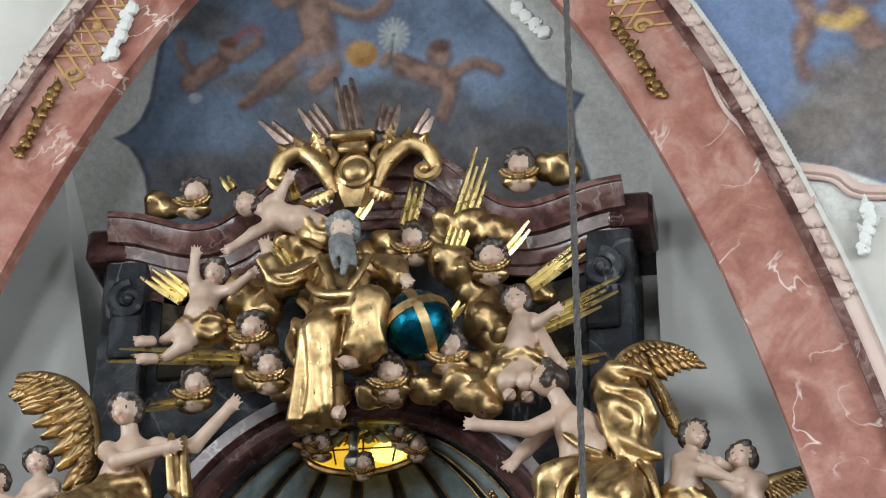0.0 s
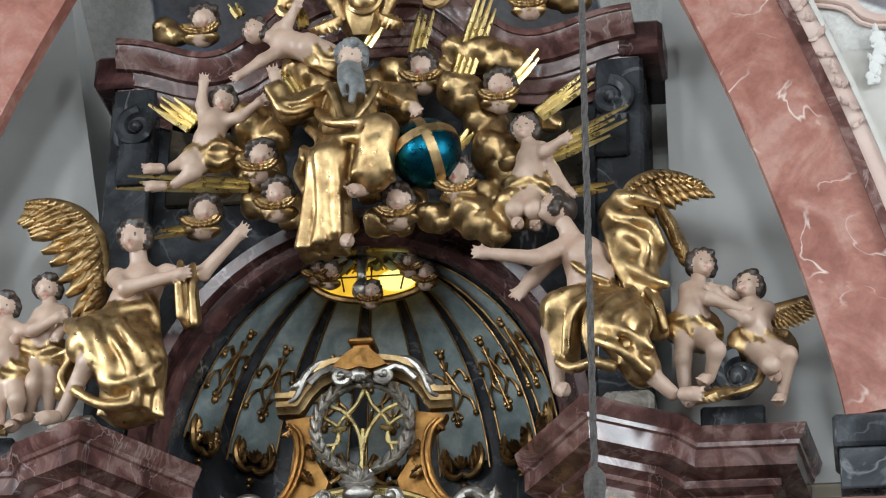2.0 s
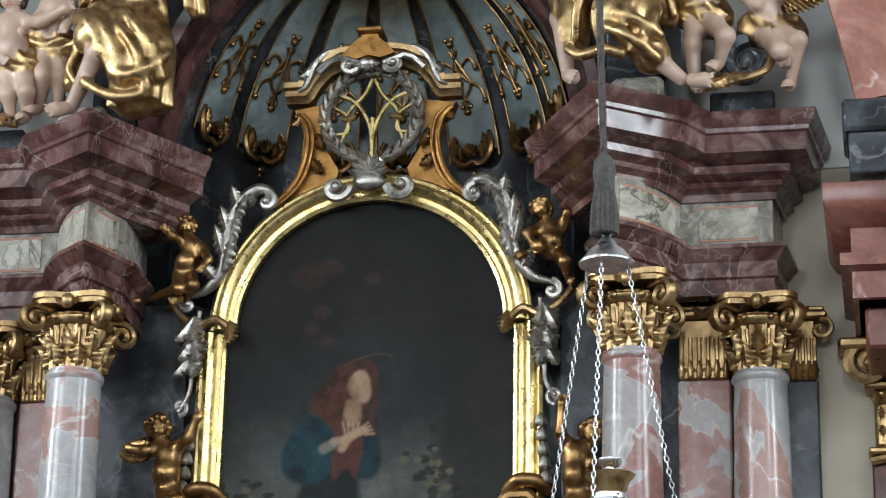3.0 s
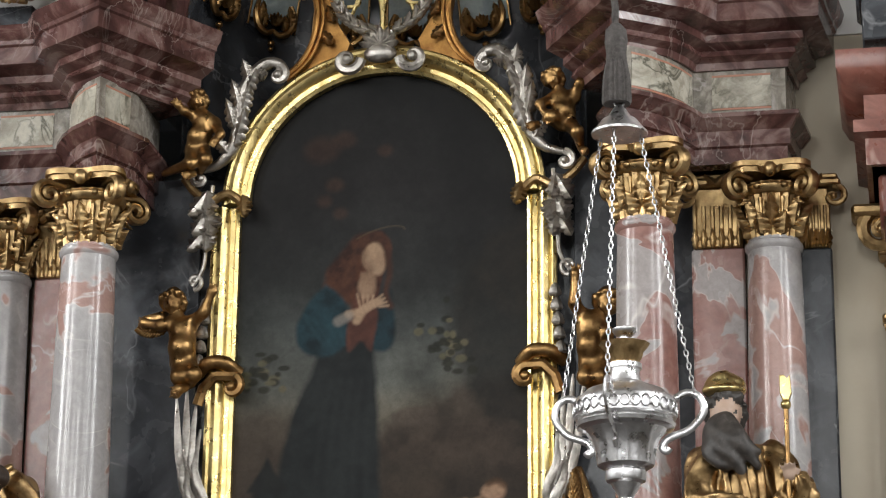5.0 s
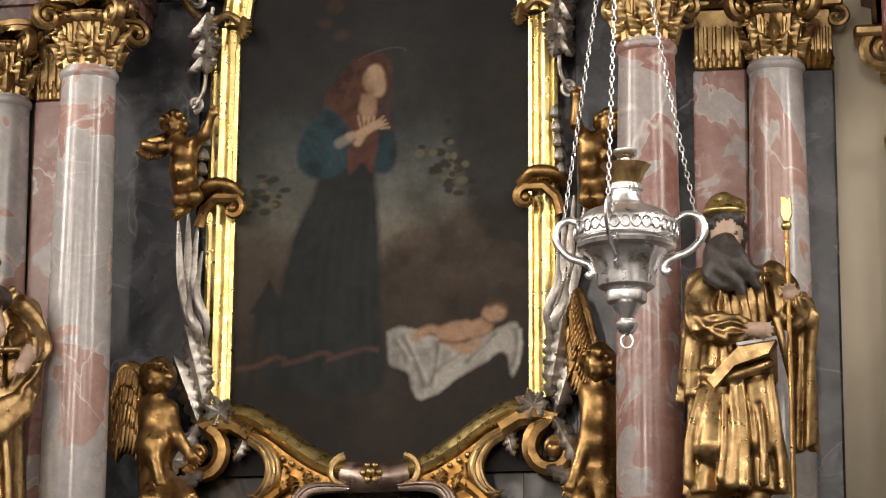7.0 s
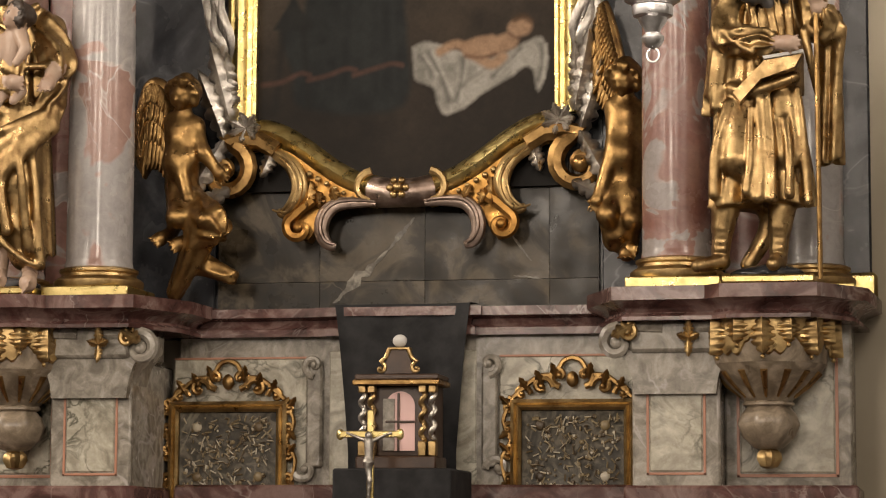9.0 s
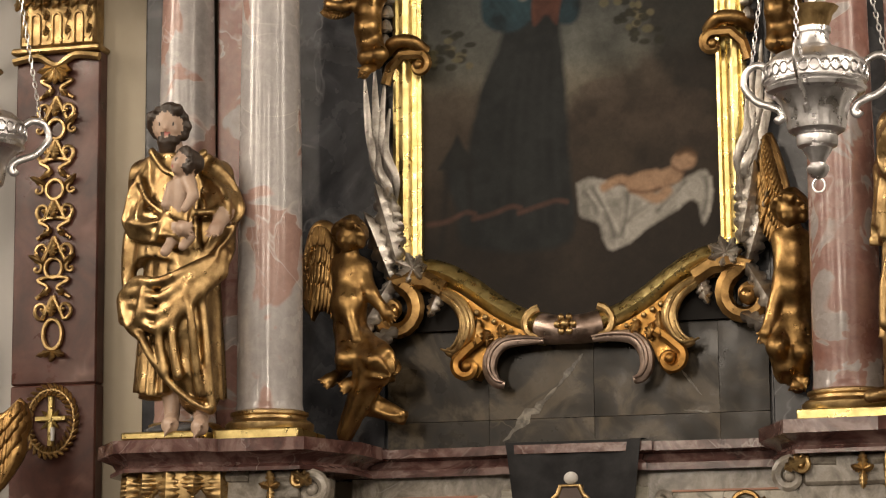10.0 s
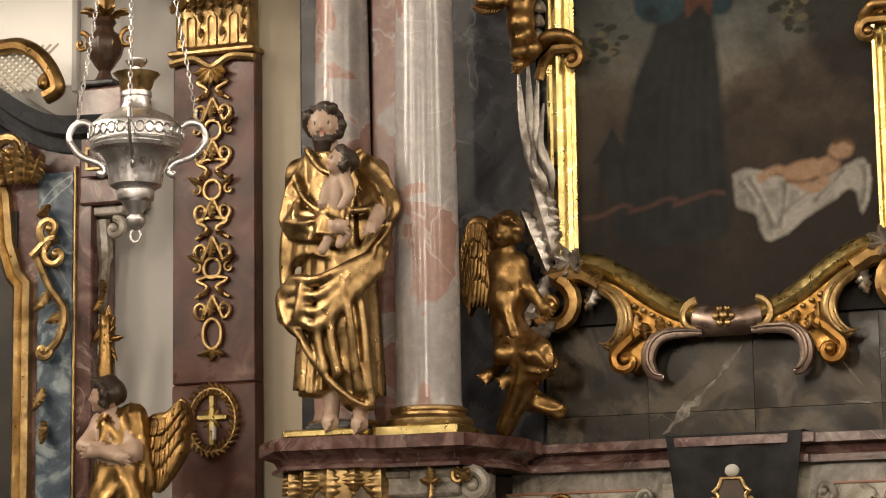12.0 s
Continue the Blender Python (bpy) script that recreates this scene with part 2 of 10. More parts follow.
        return self.add(vs, fs, mat)

    def prism(self, outline, y0, y1, mat=0, inset=0.0):
        """An outline of (x, z) points, as thick as from y0 (front) to y1; inset rounds the front edge off."""
        n = len(outline)
        c = (sum(p[0] for p in outline) / n, sum(p[1] for p in outline) / n)
        vs = [(c[0] + (x - c[0]) * (1 - inset), y0, c[1] + (z - c[1]) * (1 - inset)) for x, z in outline]
        e = abs(y1 - y0) * 0.4 if inset else 0
        vs += [(x, y0 + (e if y1 > y0 else -e), z) for x, z in outline] + [(x, y1, z) for x, z in outline]
        fs = [tuple(range(n)), tuple(range(2 * n, 3 * n))[::-1]]
        for r in (0, 1):
            fs += [(r * n + i, (r + 1) * n + i, (r + 1) * n + (i + 1) % n, r * n + (i + 1) % n) for i in range(n)]
        return self.add(vs, fs, mat)

    def sweep(self, path, prof, mat=0, closed=False, flip=1):
        """A moulding (offset, height) led along a plan path of (x, y); offset goes to the path's right hand, times flip."""
        m, k = len(path), len(prof)
        nor = []
        for i in range(m - (0 if closed else 1)):
            a, b = path[i], path[(i + 1) % m]
            d = Vector((b[0] - a[0], b[1] - a[1])).normalized()
            nor.append(Vector((d.y, -d.x)) * flip)
        vs, fs = [], []
        for i in range(m):
            n1 = nor[i - 1] if (i or closed) else nor[0]
            n2 = nor[i % len(nor)] if (i < m - 1 or closed) else nor[-1]
            q = n1 + n2
            q = q / max(0.4, q.dot(n1)) if q.length > 1e-6 else n1
            for o, z in prof:
                vs.append((path[i][0] + q.x * o, path[i][1] + q.y * o, z))
        for i in range(m if closed else m - 1):
            j = (i + 1) % m
            for r in range(k - 1):
                fs.append((i * k + r, j * k + r, j * k + r + 1, i * k + r + 1))
        if not closed:
            fs.append(tuple(range(k)))
            fs.append(tuple((m - 1) * k + r for r in range(k))[::-1])
        return self.add(vs, fs, mat)

    def rail(self, path, prof, mat=0, y=0.0, closed=False, flip=1):
        """A moulding (offset, depth) led along an upright path of (x, z); depth goes forward from y."""
        o = len(self.v)
        self.sweep(path, prof, mat, closed, flip)
        for i in range(o, len(self.v)):
            a, b, c = self.v[i]
            self.v[i] = (a, y - c, b)
        return self

    def ball(self, c, r, n=10, mat=0):
        r = r if hasattr(r, "__len__") else (r, r, r)
        vs, fs = [(c[0], c[1], c[2] - r[2])], []
        rows = max(4, n * 2 // 3)
        for k in range(1, rows):
            b = -math.pi / 2 + math.pi * k / rows
            vs += [(c[0] + r[0] * math.cos(b) * math.cos(2 * math.pi * i / n), c[1] + r[1] * math.cos(b) * math.sin(2 * math.pi * i / n), c[2] + r[2] * math.sin(b)) for i in range(n)]
        vs.append((c[0], c[1], c[2] + r[2]))
        fs += [(0, 1 + (i + 1) % n, 1 + i) for i in range(n)]
        for k in range(rows - 2):
            fs += [(1 + k * n + i, 1 + k * n + (i + 1) % n, 1 + (k + 1) * n + (i + 1) % n, 1 + (k + 1) * n + i) for i in range(n)]
        t = len(vs) - 1
        fs += [(t, t - n + i, t - n + (i + 1) % n) for i in range(n)]
        return self.add(vs, fs, mat)

    def scroll(self, cx, y, cz, r, turns=1.4, start=0.0, hand=1, thick=0.03, mat=0, flat=0.8, tail=None):
        """A spiral volute in the upright plane, thickening to its eye."""
        pts, rad, n = [], [], int(14 * turns) + 6
        if tail:
            for p in tail:
                pts.append((p[0], y, p[1]))
                rad.append(thick)
        for i in range(n + 1):
            u = i / n
            a = start + hand * 2 * math.pi * turns * u
            q = r * (1 - u) ** 1.2
            pts.append((cx + q * math.cos(a), y - 0.25 * thick * u, cz + q * math.sin(a)))
            rad.append(thick * (1 - 0.45 * u))
        self.tube(pts, rad, 7, mat, flat)
        return self.ball((cx, y - thick * 0.4, cz), thick * 0.95, 8, mat)

    def leaf(self, root, tip, width, curl=0.3, mat=0, lobes=5, normal=(0, -1, 0)):
        """An acanthus leaf: a lobed blade with a raised rib, its tip curling forward."""
        root, tip, nrm = Vector(root), Vector(tip), Vector(normal)
        d = tip - root
        ln = d.length
        d = d.normalized()
        s = d.cross(nrm).normalized()
        rows, vs, fs = lobes * 3, [], []
        for k in range(rows + 1):
            u = k / rows
            w = width * (math.sin(math.pi * min(1, u * 0.92 + 0.08)) ** 0.7) * (0.62 + 0.38 * abs(math.sin(math.pi * lobes * u)))
            c = root + d * ln * u + nrm * curl * ln * (u * u) + (d * -curl * ln * 0.3 * u * u if curl > 0.5 else Vector())
            h = width * 0.28
            for off, dep in ((-1, -0.3), (-0.5, 0.5), (0, 0.95), (0.5, 0.5), (1, -0.3)):
                vs.append(tuple(c + s * w * off * 0.5 + nrm * h * dep))
        for k in range(rows):
            for i in range(4):
                a = k * 5 + i
                fs.append((a, a + 1, a + 6, a + 5))
        o = len(vs)
        vs += [tuple(Vector(v) - nrm * width * 0.12) for v in vs]
        fs += [tuple(o + i for i in q)[::-1] for q in fs]
        for k in range(rows):
            a, b = k * 5, k * 5 + 4
            fs += [(a, a + 5, a + 5 + o, a + o), (b, b + o, b + 5 + o, b + 5)]
        return self.add(vs, fs, mat)

    def done(self, name, mats, parent=None, label="", smooth=True, angle=40):
        me = bpy.data.meshes.new(name)
        me.from_pydata(self.v, [], self.f)
        mats = mats if isinstance(mats, (list, tuple)) else [mats]
        for q in mats:
            me.materials.append(q)
        me.polygons.foreach_set("material_index", self.m)
        bm = bmesh.new()
        bm.from_mesh(me)
        bmesh.ops.recalc_face_normals(bm, faces=bm.faces)
        if smooth:
            lim = radians(angle)
            for q in bm.faces:
                q.smooth = True
            for e in bm.edges:
                e.smooth = len(e.link_faces) == 2 and e.calc_face_angle(0) < lim
        bm.to_mesh(me)
        bm.free()
        ob = new(name, me)
        if parent:
            ob.parent = parent
        if label:
            ob["label"] = label
        return ob


def thing(name, label, category, group="", kind=""):
    return tagged(new(name), label, category, group, kind)


def arc(cx, cz, rx, rz, a0, a1, n):
    return [(cx + rx * math.cos(radians(a0 + (a1 - a0) * i / n)), cz + rz * math.sin(radians(a0 + (a1 - a0) * i / n))) for i in range(n + 1)]


def curve_through(pts, n=8):
    """A smooth line through the given points."""
    out = []
    p = [Vector(q) for q in pts]
    for i in range(len(p) - 1):
        a, b, c, d = p[max(i - 1, 0)], p[i], p[i + 1], p[min(i + 2, len(p) - 1)]
        for k in range(n):
            u = k / n
            out.append(tuple(0.5 * ((2 * b) + (c - a) * u + (2 * a - 5 * b + 4 * c - d) * u * u + (3 * b - a - 3 * c + d) * u ** 3)))
    out.append(tuple(p[-1]))
    return out
# ---- the setting: chancel wall, arch, niche and nave ----
def structure(ob, label, category):
    return tagged(ob, label, category, kind="structure")


structure(Geo().box(-9.3, 9.3, -28.3, 1.4, -0.2, 0.0).done("floor", DARK_STONE, smooth=False), "grey stone church floor", "floor")
structure(Geo().box(-9.3, 9.3, -28.3, -0.85, 15.0, 15.3).done("ceiling", NAVE, smooth=False), "unseen nave ceiling, darkened to cut bounced light", "ceiling")


def side_wall(sx):
    g = Geo()
    ys = [-28.3]
    for wy in (-17.0, -11.0, -5.0):
        ys += [wy - 1.0, wy + 1.0]
    ys += [1.4]
    x0, x1 = (9.0, 9.3) if sx > 0 else (-9.3, -9.0)
    for i in range(0, len(ys), 2):
        g.box(x0, x1, ys[i], ys[i + 1], 0, 15, 0.002)
    for i in range(1, len(ys) - 1, 2):
        g.box(x0, x1, ys[i], ys[i + 1], 0, 6.5, 0.002).box(x0, x1, ys[i], ys[i + 1], 11.5, 15, 0.002)
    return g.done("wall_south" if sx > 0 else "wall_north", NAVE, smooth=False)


structure(side_wall(1), "unseen nave wall with tall windows, darkened to cut bounced light", "wall")
structure(side_wall(-1), "unseen nave wall with tall windows, darkened to cut bounced light", "wall")
g = Geo()
for x0, x1 in ((-9.3, -5.1), (-2.9, 2.9), (5.1, 9.3)):
    g.box(x0, x1, -28.3, -28.0, 0, 15, 0.002)
for x0, x1 in ((-5.1, -2.9), (2.9, 5.1)):
    g.box(x0, x1, -28.3, -28.0, 0, 6, 0.002).box(x0, x1, -28.3, -28.0, 12, 15, 0.002)
structure(g.done("wall_west", NAVE, smooth=False), "unseen west wall of the nave, darkened to cut bounced light", "wall")

# lower chancel wall, cream beside the altar and white further out
g = Geo()
g.box(-9.0, -3.4, 0.12, 0.5, 0, 7.2, 0.002, 1).box(-3.4, -1.9, 0.12, 0.5, 0, 7.2, 0.002, 0).box(-1.9, 1.9, 0.12, 0.5, 0, 6.5, 0.002, 0).box(1.9, 3.4, 0.12, 0.5, 0, 7.2, 0.002, 0).box(3.4, 9.0, 0.12, 0.5, 0, 7.2, 0.002, 1)
structure(g.done("wall_east", [CREAM, PLASTER], smooth=False), "cream and white plastered chancel wall", "wall")


# Out-of-view block, added only to keep side-window light off the lower right wall.
structure(Geo().box(3.55, 4.5, -2.9, -0.97, 0, 4.7, 0.01).done("wall_chancel_pier", PLASTER, smooth=False), "unseen white block added to shade the lower right wall", "wall")


ARCH_Y, ARCH_W, ARCH_Z, ARCH_H = -0.85, 2.88, 7.2, 5.2


def arch_line(grow=0.0, n=60):
    """The chancel arch: steep, slightly pointed."""
    pts = []
    for i in range(-n, n + 1):
        c = i / n
        c = math.copysign(abs(c) ** 0.8, c)
        h = (1 - abs(c) ** 1.85) ** (1 / 1.17)
        pts.append((c * ARCH_W, ARCH_Z + h * ARCH_H))
    out = []
    for i, p in enumerate(pts):
        a, b = pts[max(i - 1, 0)], pts[min(i + 1, len(pts) - 1)]
        d = Vector((b[0] - a[0], b[1] - a[1])).normalized()
        out.append((p[0] - d.y * grow, p[1] + d.x * grow))
    return out


def band(inner, outer, y0, y1, mat, name):
    g = Geo()
    n = len(inner)
    vs = [(x, y0, z) for x, z in inner] + [(x, y0, z) for x, z in outer] + [(x, y1, z) for x, z in inner] + [(x, y1, z) for x, z in outer]
    fs = []
    for i in range(n - 1):
        fs += [(i, i + 1, n + i + 1, n + i), (2 * n + i, 3 * n + i, 3 * n + i + 1, 2 * n + i + 1), (i, 2 * n + i, 2 * n + i + 1, i + 1), (n + i, n + i + 1, 3 * n + i + 1, 3 * n + i)]
    fs += [(0, n, 3 * n, 2 * n), (n - 1, 3 * n - 1, 4 * n - 1, 2 * n - 1)]
    return g.add(vs, fs).done(name, mat)


arch = thing("chancel_arch", "red painted marble arch with rose stucco moulding", "arch", kind="structure")
band(arch_line(0.0), arch_line(0.5), ARCH_Y - 0.02, ARCH_Y + 0.1, STUCCO_RED, "arch_band").parent = arch
m = band(arch_line(0.5), arch_line(0.56), ARCH_Y - 0.06, ARCH_Y + 0.2, RED_MARBLE, "edge_moulding")
m.parent = arch
m = band(arch_line(0.56), arch_line(0.66), ARCH_Y - 0.05, ARCH_Y + 0.2, ROSE, "rose_moulding")
m.parent = arch
m = band(arch_line(0.66), arch_line(0.69), ARCH_Y - 0.07, ARCH_Y + 0.2, ARCH_STUCCO, "white_moulding")
m.parent = arch

# wall round the arch
g = Geo()
inn = arch_line(0.69)
n = len(inn)
outer = [(-9.0, ARCH_Z)] + [(-9 + 18 * i / (n - 3), 15.0) for i in range(n - 2)] + [(9.0, ARCH_Z)]
wall_arch = band(inn, outer, ARCH_Y, ARCH_Y + 0.12, ARCH_STUCCO, "wall_above_arch")
structure(wall_arch, "white stuccoed wall round the chancel arch", "wall")

# niche behind the arch: back wall with a tall recess, sloping vault with the fresco
g = Geo()
left = [(-4.2, 7.2), (-1.62, 7.2), (-1.86, 9.26), (-2.1, 10.4), (-2.3, 11.45), (-4.2, 11.45)]
right = [(1.84, 7.2), (4.2, 7.2), (4.2, 11.45), (1.8, 11.45), (1.82, 10.4), (1.85, 9.26)]
g.prism(left, 0.1, 1.1).prism(right, 0.1, 1.1)
structure(g.done("wall_niche_front", PLASTER, smooth=False), "white plastered wall flanking the altar recess", "wall")
structure(Geo().box(-4.2, 4.2, 1.1, 1.3, 5.0, 10.6, 0.002).done("wall_niche_back", PLASTER, smooth=False), "white plastered back of the altar recess", "wall")



# ---- painted surfaces: colours laid on a fine grid ----
def fuzz(X, Z, scale, seed):
    """Smooth random field, about -1 to 1."""
    r = np.random.RandomState(seed)
    out, amp, tot = np.zeros_like(X), 1.0, 0.0
    for o in range(5):
        n = 64
        tab = r.rand(n, n) * 2 - 1
        u, v = X * scale * 2 ** o + 31.7 * o + 500, Z * scale * 2 ** o + 17.3 * o + 500
        i, j = np.floor(u).astype(int), np.floor(v).astype(int)
        a, b = u - i, v - j
        a, b = a * a * (3 - 2 * a), b * b * (3 - 2 * b)
        q = (tab[i % n, j % n] * (1 - a) + tab[(i + 1) % n, j % n] * a) * (1 - b) + (tab[i % n, (j + 1) % n] * (1 - a) + tab[(i + 1) % n, (j + 1) % n] * a) * b
        out += amp * q
        tot += amp
        amp *= 0.55
    return out / tot * 1.8


def cover(X, Z, outline, soft, wob=0.0, seed=0):
    """How far each grid point lies inside an outline, with a soft brushed edge."""
    if wob:
        X, Z = X + wob * fuzz(X, Z, 9, seed), Z + wob * fuzz(X, Z, 9, seed + 1)
    d = np.full(X.shape, 1e9)
    ins = np.zeros(X.shape, bool)
    n = len(outline)
    for i in range(n):
        (ax, az), (bx, bz) = outline[i], outline[(i + 1) % n]
        ex, ez = bx - ax, bz - az
        t = np.clip(((X - ax) * ex + (Z - az) * ez) / (ex * ex + ez * ez + 1e-12), 0, 1)
        d = np.minimum(d, (X - ax - t * ex) ** 2 + (Z - az - t * ez) ** 2)
        hit = (az > Z) != (bz > Z)
        ins ^= hit & (X < ex * (Z - az) / (ez if abs(ez) > 1e-9 else 1e-9) + ax)
    d = np.sqrt(d) * np.where(ins, 1, -1)
    return np.clip(0.5 + d / (2 * soft), 0, 1)


def smooth_line(pts, n=5):
    return [(q[0], q[2]) for q in curve_through([(x, 0, z) for x, z in pts + pts[:1]], n)[:-1]]


class Picture:
    """A painted field; coordinates in metres on its own surface."""

    def __init__(self, x0, x1, z0, z1, step):
        self.nx, self.nz = int((x1 - x0) / step) + 1, int((z1 - z0) / step) + 1
        self.X, self.Z = np.meshgrid(np.linspace(x0, x1, self.nx), np.linspace(z0, z1, self.nz))
        self.C = np.zeros(self.X.shape + (3,))

    def lay(self, mask, a, b=None, scale=6, seed=0):
        b = b or a
        k = np.clip(0.5 + 0.7 * fuzz(self.X, self.Z, scale, seed), 0, 1)[..., None]
        col = np.array(a) * (1 - k) + np.array(b) * k
        m = mask[..., None] if hasattr(mask, "shape") else mask
        self.C = self.C * (1 - m) + col * m

    def shape(self, pts, a, b=None, soft=0.012, wob=0.006, scale=8, seed=0, strength=1.0, curved=True):
        self.lay(cover(self.X, self.Z, smooth_line(pts) if curved else pts, soft, wob, seed) * strength, a, b, scale, seed)

    def spot(self, x, z, rx, rz, a, b=None, soft=0.35, strength=1.0, seed=0, wob=0.25):
        d = np.sqrt(((self.X - x) / rx) ** 2 + ((self.Z - z) / rz) ** 2) + wob * fuzz(self.X, self.Z, 3.0, seed)
        self.lay(np.clip((1 - d) / soft + 0.5, 0, 1) * strength, a, b, 7, seed)

    def stroke(self, pts, width, a, b=None, soft=0.012, strength=1.0, seed=0):
        pts = [(q[0], q[2]) for q in curve_through([(x, 0, z) for x, z in pts], 5)]
        d = np.full(self.X.shape, 1e9)
        for (ax, az), (bx, bz) in zip(pts, pts[1:]):
            ex, ez = bx - ax, bz - az
            t = np.clip(((self.X - ax) * ex + (self.Z - az) * ez) / (ex * ex + ez * ez + 1e-12), 0, 1)
            d = np.minimum(d, np.hypot(self.X - ax - t * ex, self.Z - az - t * ez))
        self.lay(np.clip(0.5 + (width - d) / (2 * soft), 0, 1) * strength, a, b, 9, seed)

    def done(self, name, place, mat, parent=None, label="", shown=None):
        me = bpy.data.meshes.new(name)
        pts = [place(x, z) for x, z in zip(self.X.ravel().tolist(), self.Z.ravel().tolist())]
        nx = self.nx
        faces = [(j * nx + i, j * nx + i + 1, (j + 1) * nx + i + 1, (j + 1) * nx + i) for j in range(self.nz - 1) for i in range(nx - 1)]
        if shown is not None:
            ok = shown.ravel()
            faces = [q for q in faces if ok[q[0]] and ok[q[2]]]
        me.from_pydata(pts, [], faces)
        at = me.color_attributes.new("pigment", "FLOAT_COLOR", "POINT")
        rgba = np.ones((len(pts), 4), np.float32)
        rgba[:, :3] = np.clip(self.C.reshape(-1, 3), 0, 1)
        at.data.foreach_set("color", rgba.ravel())
        me.materials.append(mat)
        ob = new(name, me)
        if parent:
            ob.parent = parent
        if label:
            ob["label"] = label
        return ob


def pigment(name, rough, spec):
    m, t, n, l, p = nodes_of(name)
    at = n.new("ShaderNodeAttribute")
    at.attribute_name = "pigment"
    co = coords(t, 1.0)
    fine = ramp(t, noise_tex(t, co, 22, 8, 0.75, 0.4), [(0.3, grey(0.72)), (0.7, grey(1.12))])
    l.new(mixc(t, 1.0, at.outputs["Color"], fine, "MULTIPLY"), p.inputs["Base Color"])
    p.inputs["Roughness"].default_value, p.inputs["Specular IOR Level"].default_value = rough, spec
    bump(t, p, noise_tex(t, co, 70, 4), 0.06)
    return m


OIL, LIME = pigment("oil_paint", 0.5, 0.15), pigment("fresco_paint", 0.9, 0.2)

SLOPE = (Vector((0, -1.75, 2.6))).normalized()
SLOPE_N = Vector((0, -2.6, -1.75)).normalized()


def on_vault(x, s, lift=0.0):
    return tuple(Vector((x, 0.9, 10.3)) + SLOPE * s + SLOPE_N * lift)


def vault_patch(outline, lift, mat, name):
    g = Geo()
    n = len(outline)
    g.add([on_vault(x, s, lift) for x, s in outline] + [on_vault(x, s, -0.05) for x, s in outline], [tuple(range(n)), tuple(range(n, 2 * n))[::-1]] + [(i, (i + 1) % n, n + (i + 1) % n, n + i) for i in range(n)])
    return g.done(name, mat, smooth=False)


structure(vault_patch([(-4.2, -0.35), (4.2, -0.35), (4.2, 3.4), (-4.2, 3.4)], -0.004, PLASTER, "ceiling_niche_vault"), "white plastered vault over the altar", "ceiling")
# ---- altar architecture ----
def both(fn, *args):
    return [fn(s, *args) for s in (-1, 1)]


def mx(pts, sx):
    return [(p[0] * sx, *p[1:]) for p in pts]


LEDGE = [(0, 2.78), (0.05, 2.78), (0.05, 2.82), (0.02, 2.84), (0.03, 2.87), (0.09, 2.885), (0.09, 2.935), (0, 2.94)]
PED = [(-0.30, 2.78), (0.03, 2.78), (0.03, 2.8), (0.0, 2.82), (0.02, 2.85), (0.1, 2.88), (0.1, 2.95), (-0.30, 2.955)]
CORNICE = [(-0.3, 6.87), (0.02, 6.87), (0.03, 6.91), (0.075, 6.935), (0.065, 6.97), (0.125, 7.0), (0.125, 7.045), (0.23, 7.085), (0.235, 7.19), (0.25, 7.2), (0.255, 7.225), (0.28, 7.25), (0.3, 7.31), (-0.3, 7.32)]
FRIEZE = [(-0.1, 6.58), (0.0, 6.58), (0.0, 6.88), (-0.1, 6.88)]
ARCHI = [(-0.1, 6.31), (0.0, 6.31), (0.0, 6.4), (0.02, 6.41), (0.02, 6.5), (0.035, 6.51), (0.06, 6.55), (0.08, 6.565), (0.08, 6.59), (-0.1, 6.6)]


FRONT = [(1.64, -0.65), (1.73, -0.54), (1.8, -0.42), (1.86, -0.27), (2.38, -0.27), (2.42, 0.1)]


def plan_block(sx):
    """Plan of the broken entablature: pier with a sharp arris over the inner column, set back over the outer one."""
    return mx([(1.42, 0.1), (1.4, -0.42), (1.53, -0.74)] + FRONT, sx)


def plan_cornice(sx):
    return mx([(1.2, -0.1), (1.54, -0.67), (1.64, -0.6)] + FRONT[1:], sx)


def plan_pedestal(sx):
    p = [(1.18, 0.1), (1.2, -0.42), (1.36, -0.8), (1.82, -0.82), (1.9, -0.9), (2.3, -0.9), (2.5, -0.6), (2.55, 0.1)]
    return mx(p, sx)


def slab(outline, z0, z1):
    """A flat block over a plan outline."""
    n = len(outline)
    return Geo().add([(x, y, z0) for x, y in outline] + [(x, y, z1) for x, y in outline], [tuple(range(n)), tuple(range(n, 2 * n))[::-1]] + [(i, (i + 1) % n, n + (i + 1) % n, n + i) for i in range(n)])


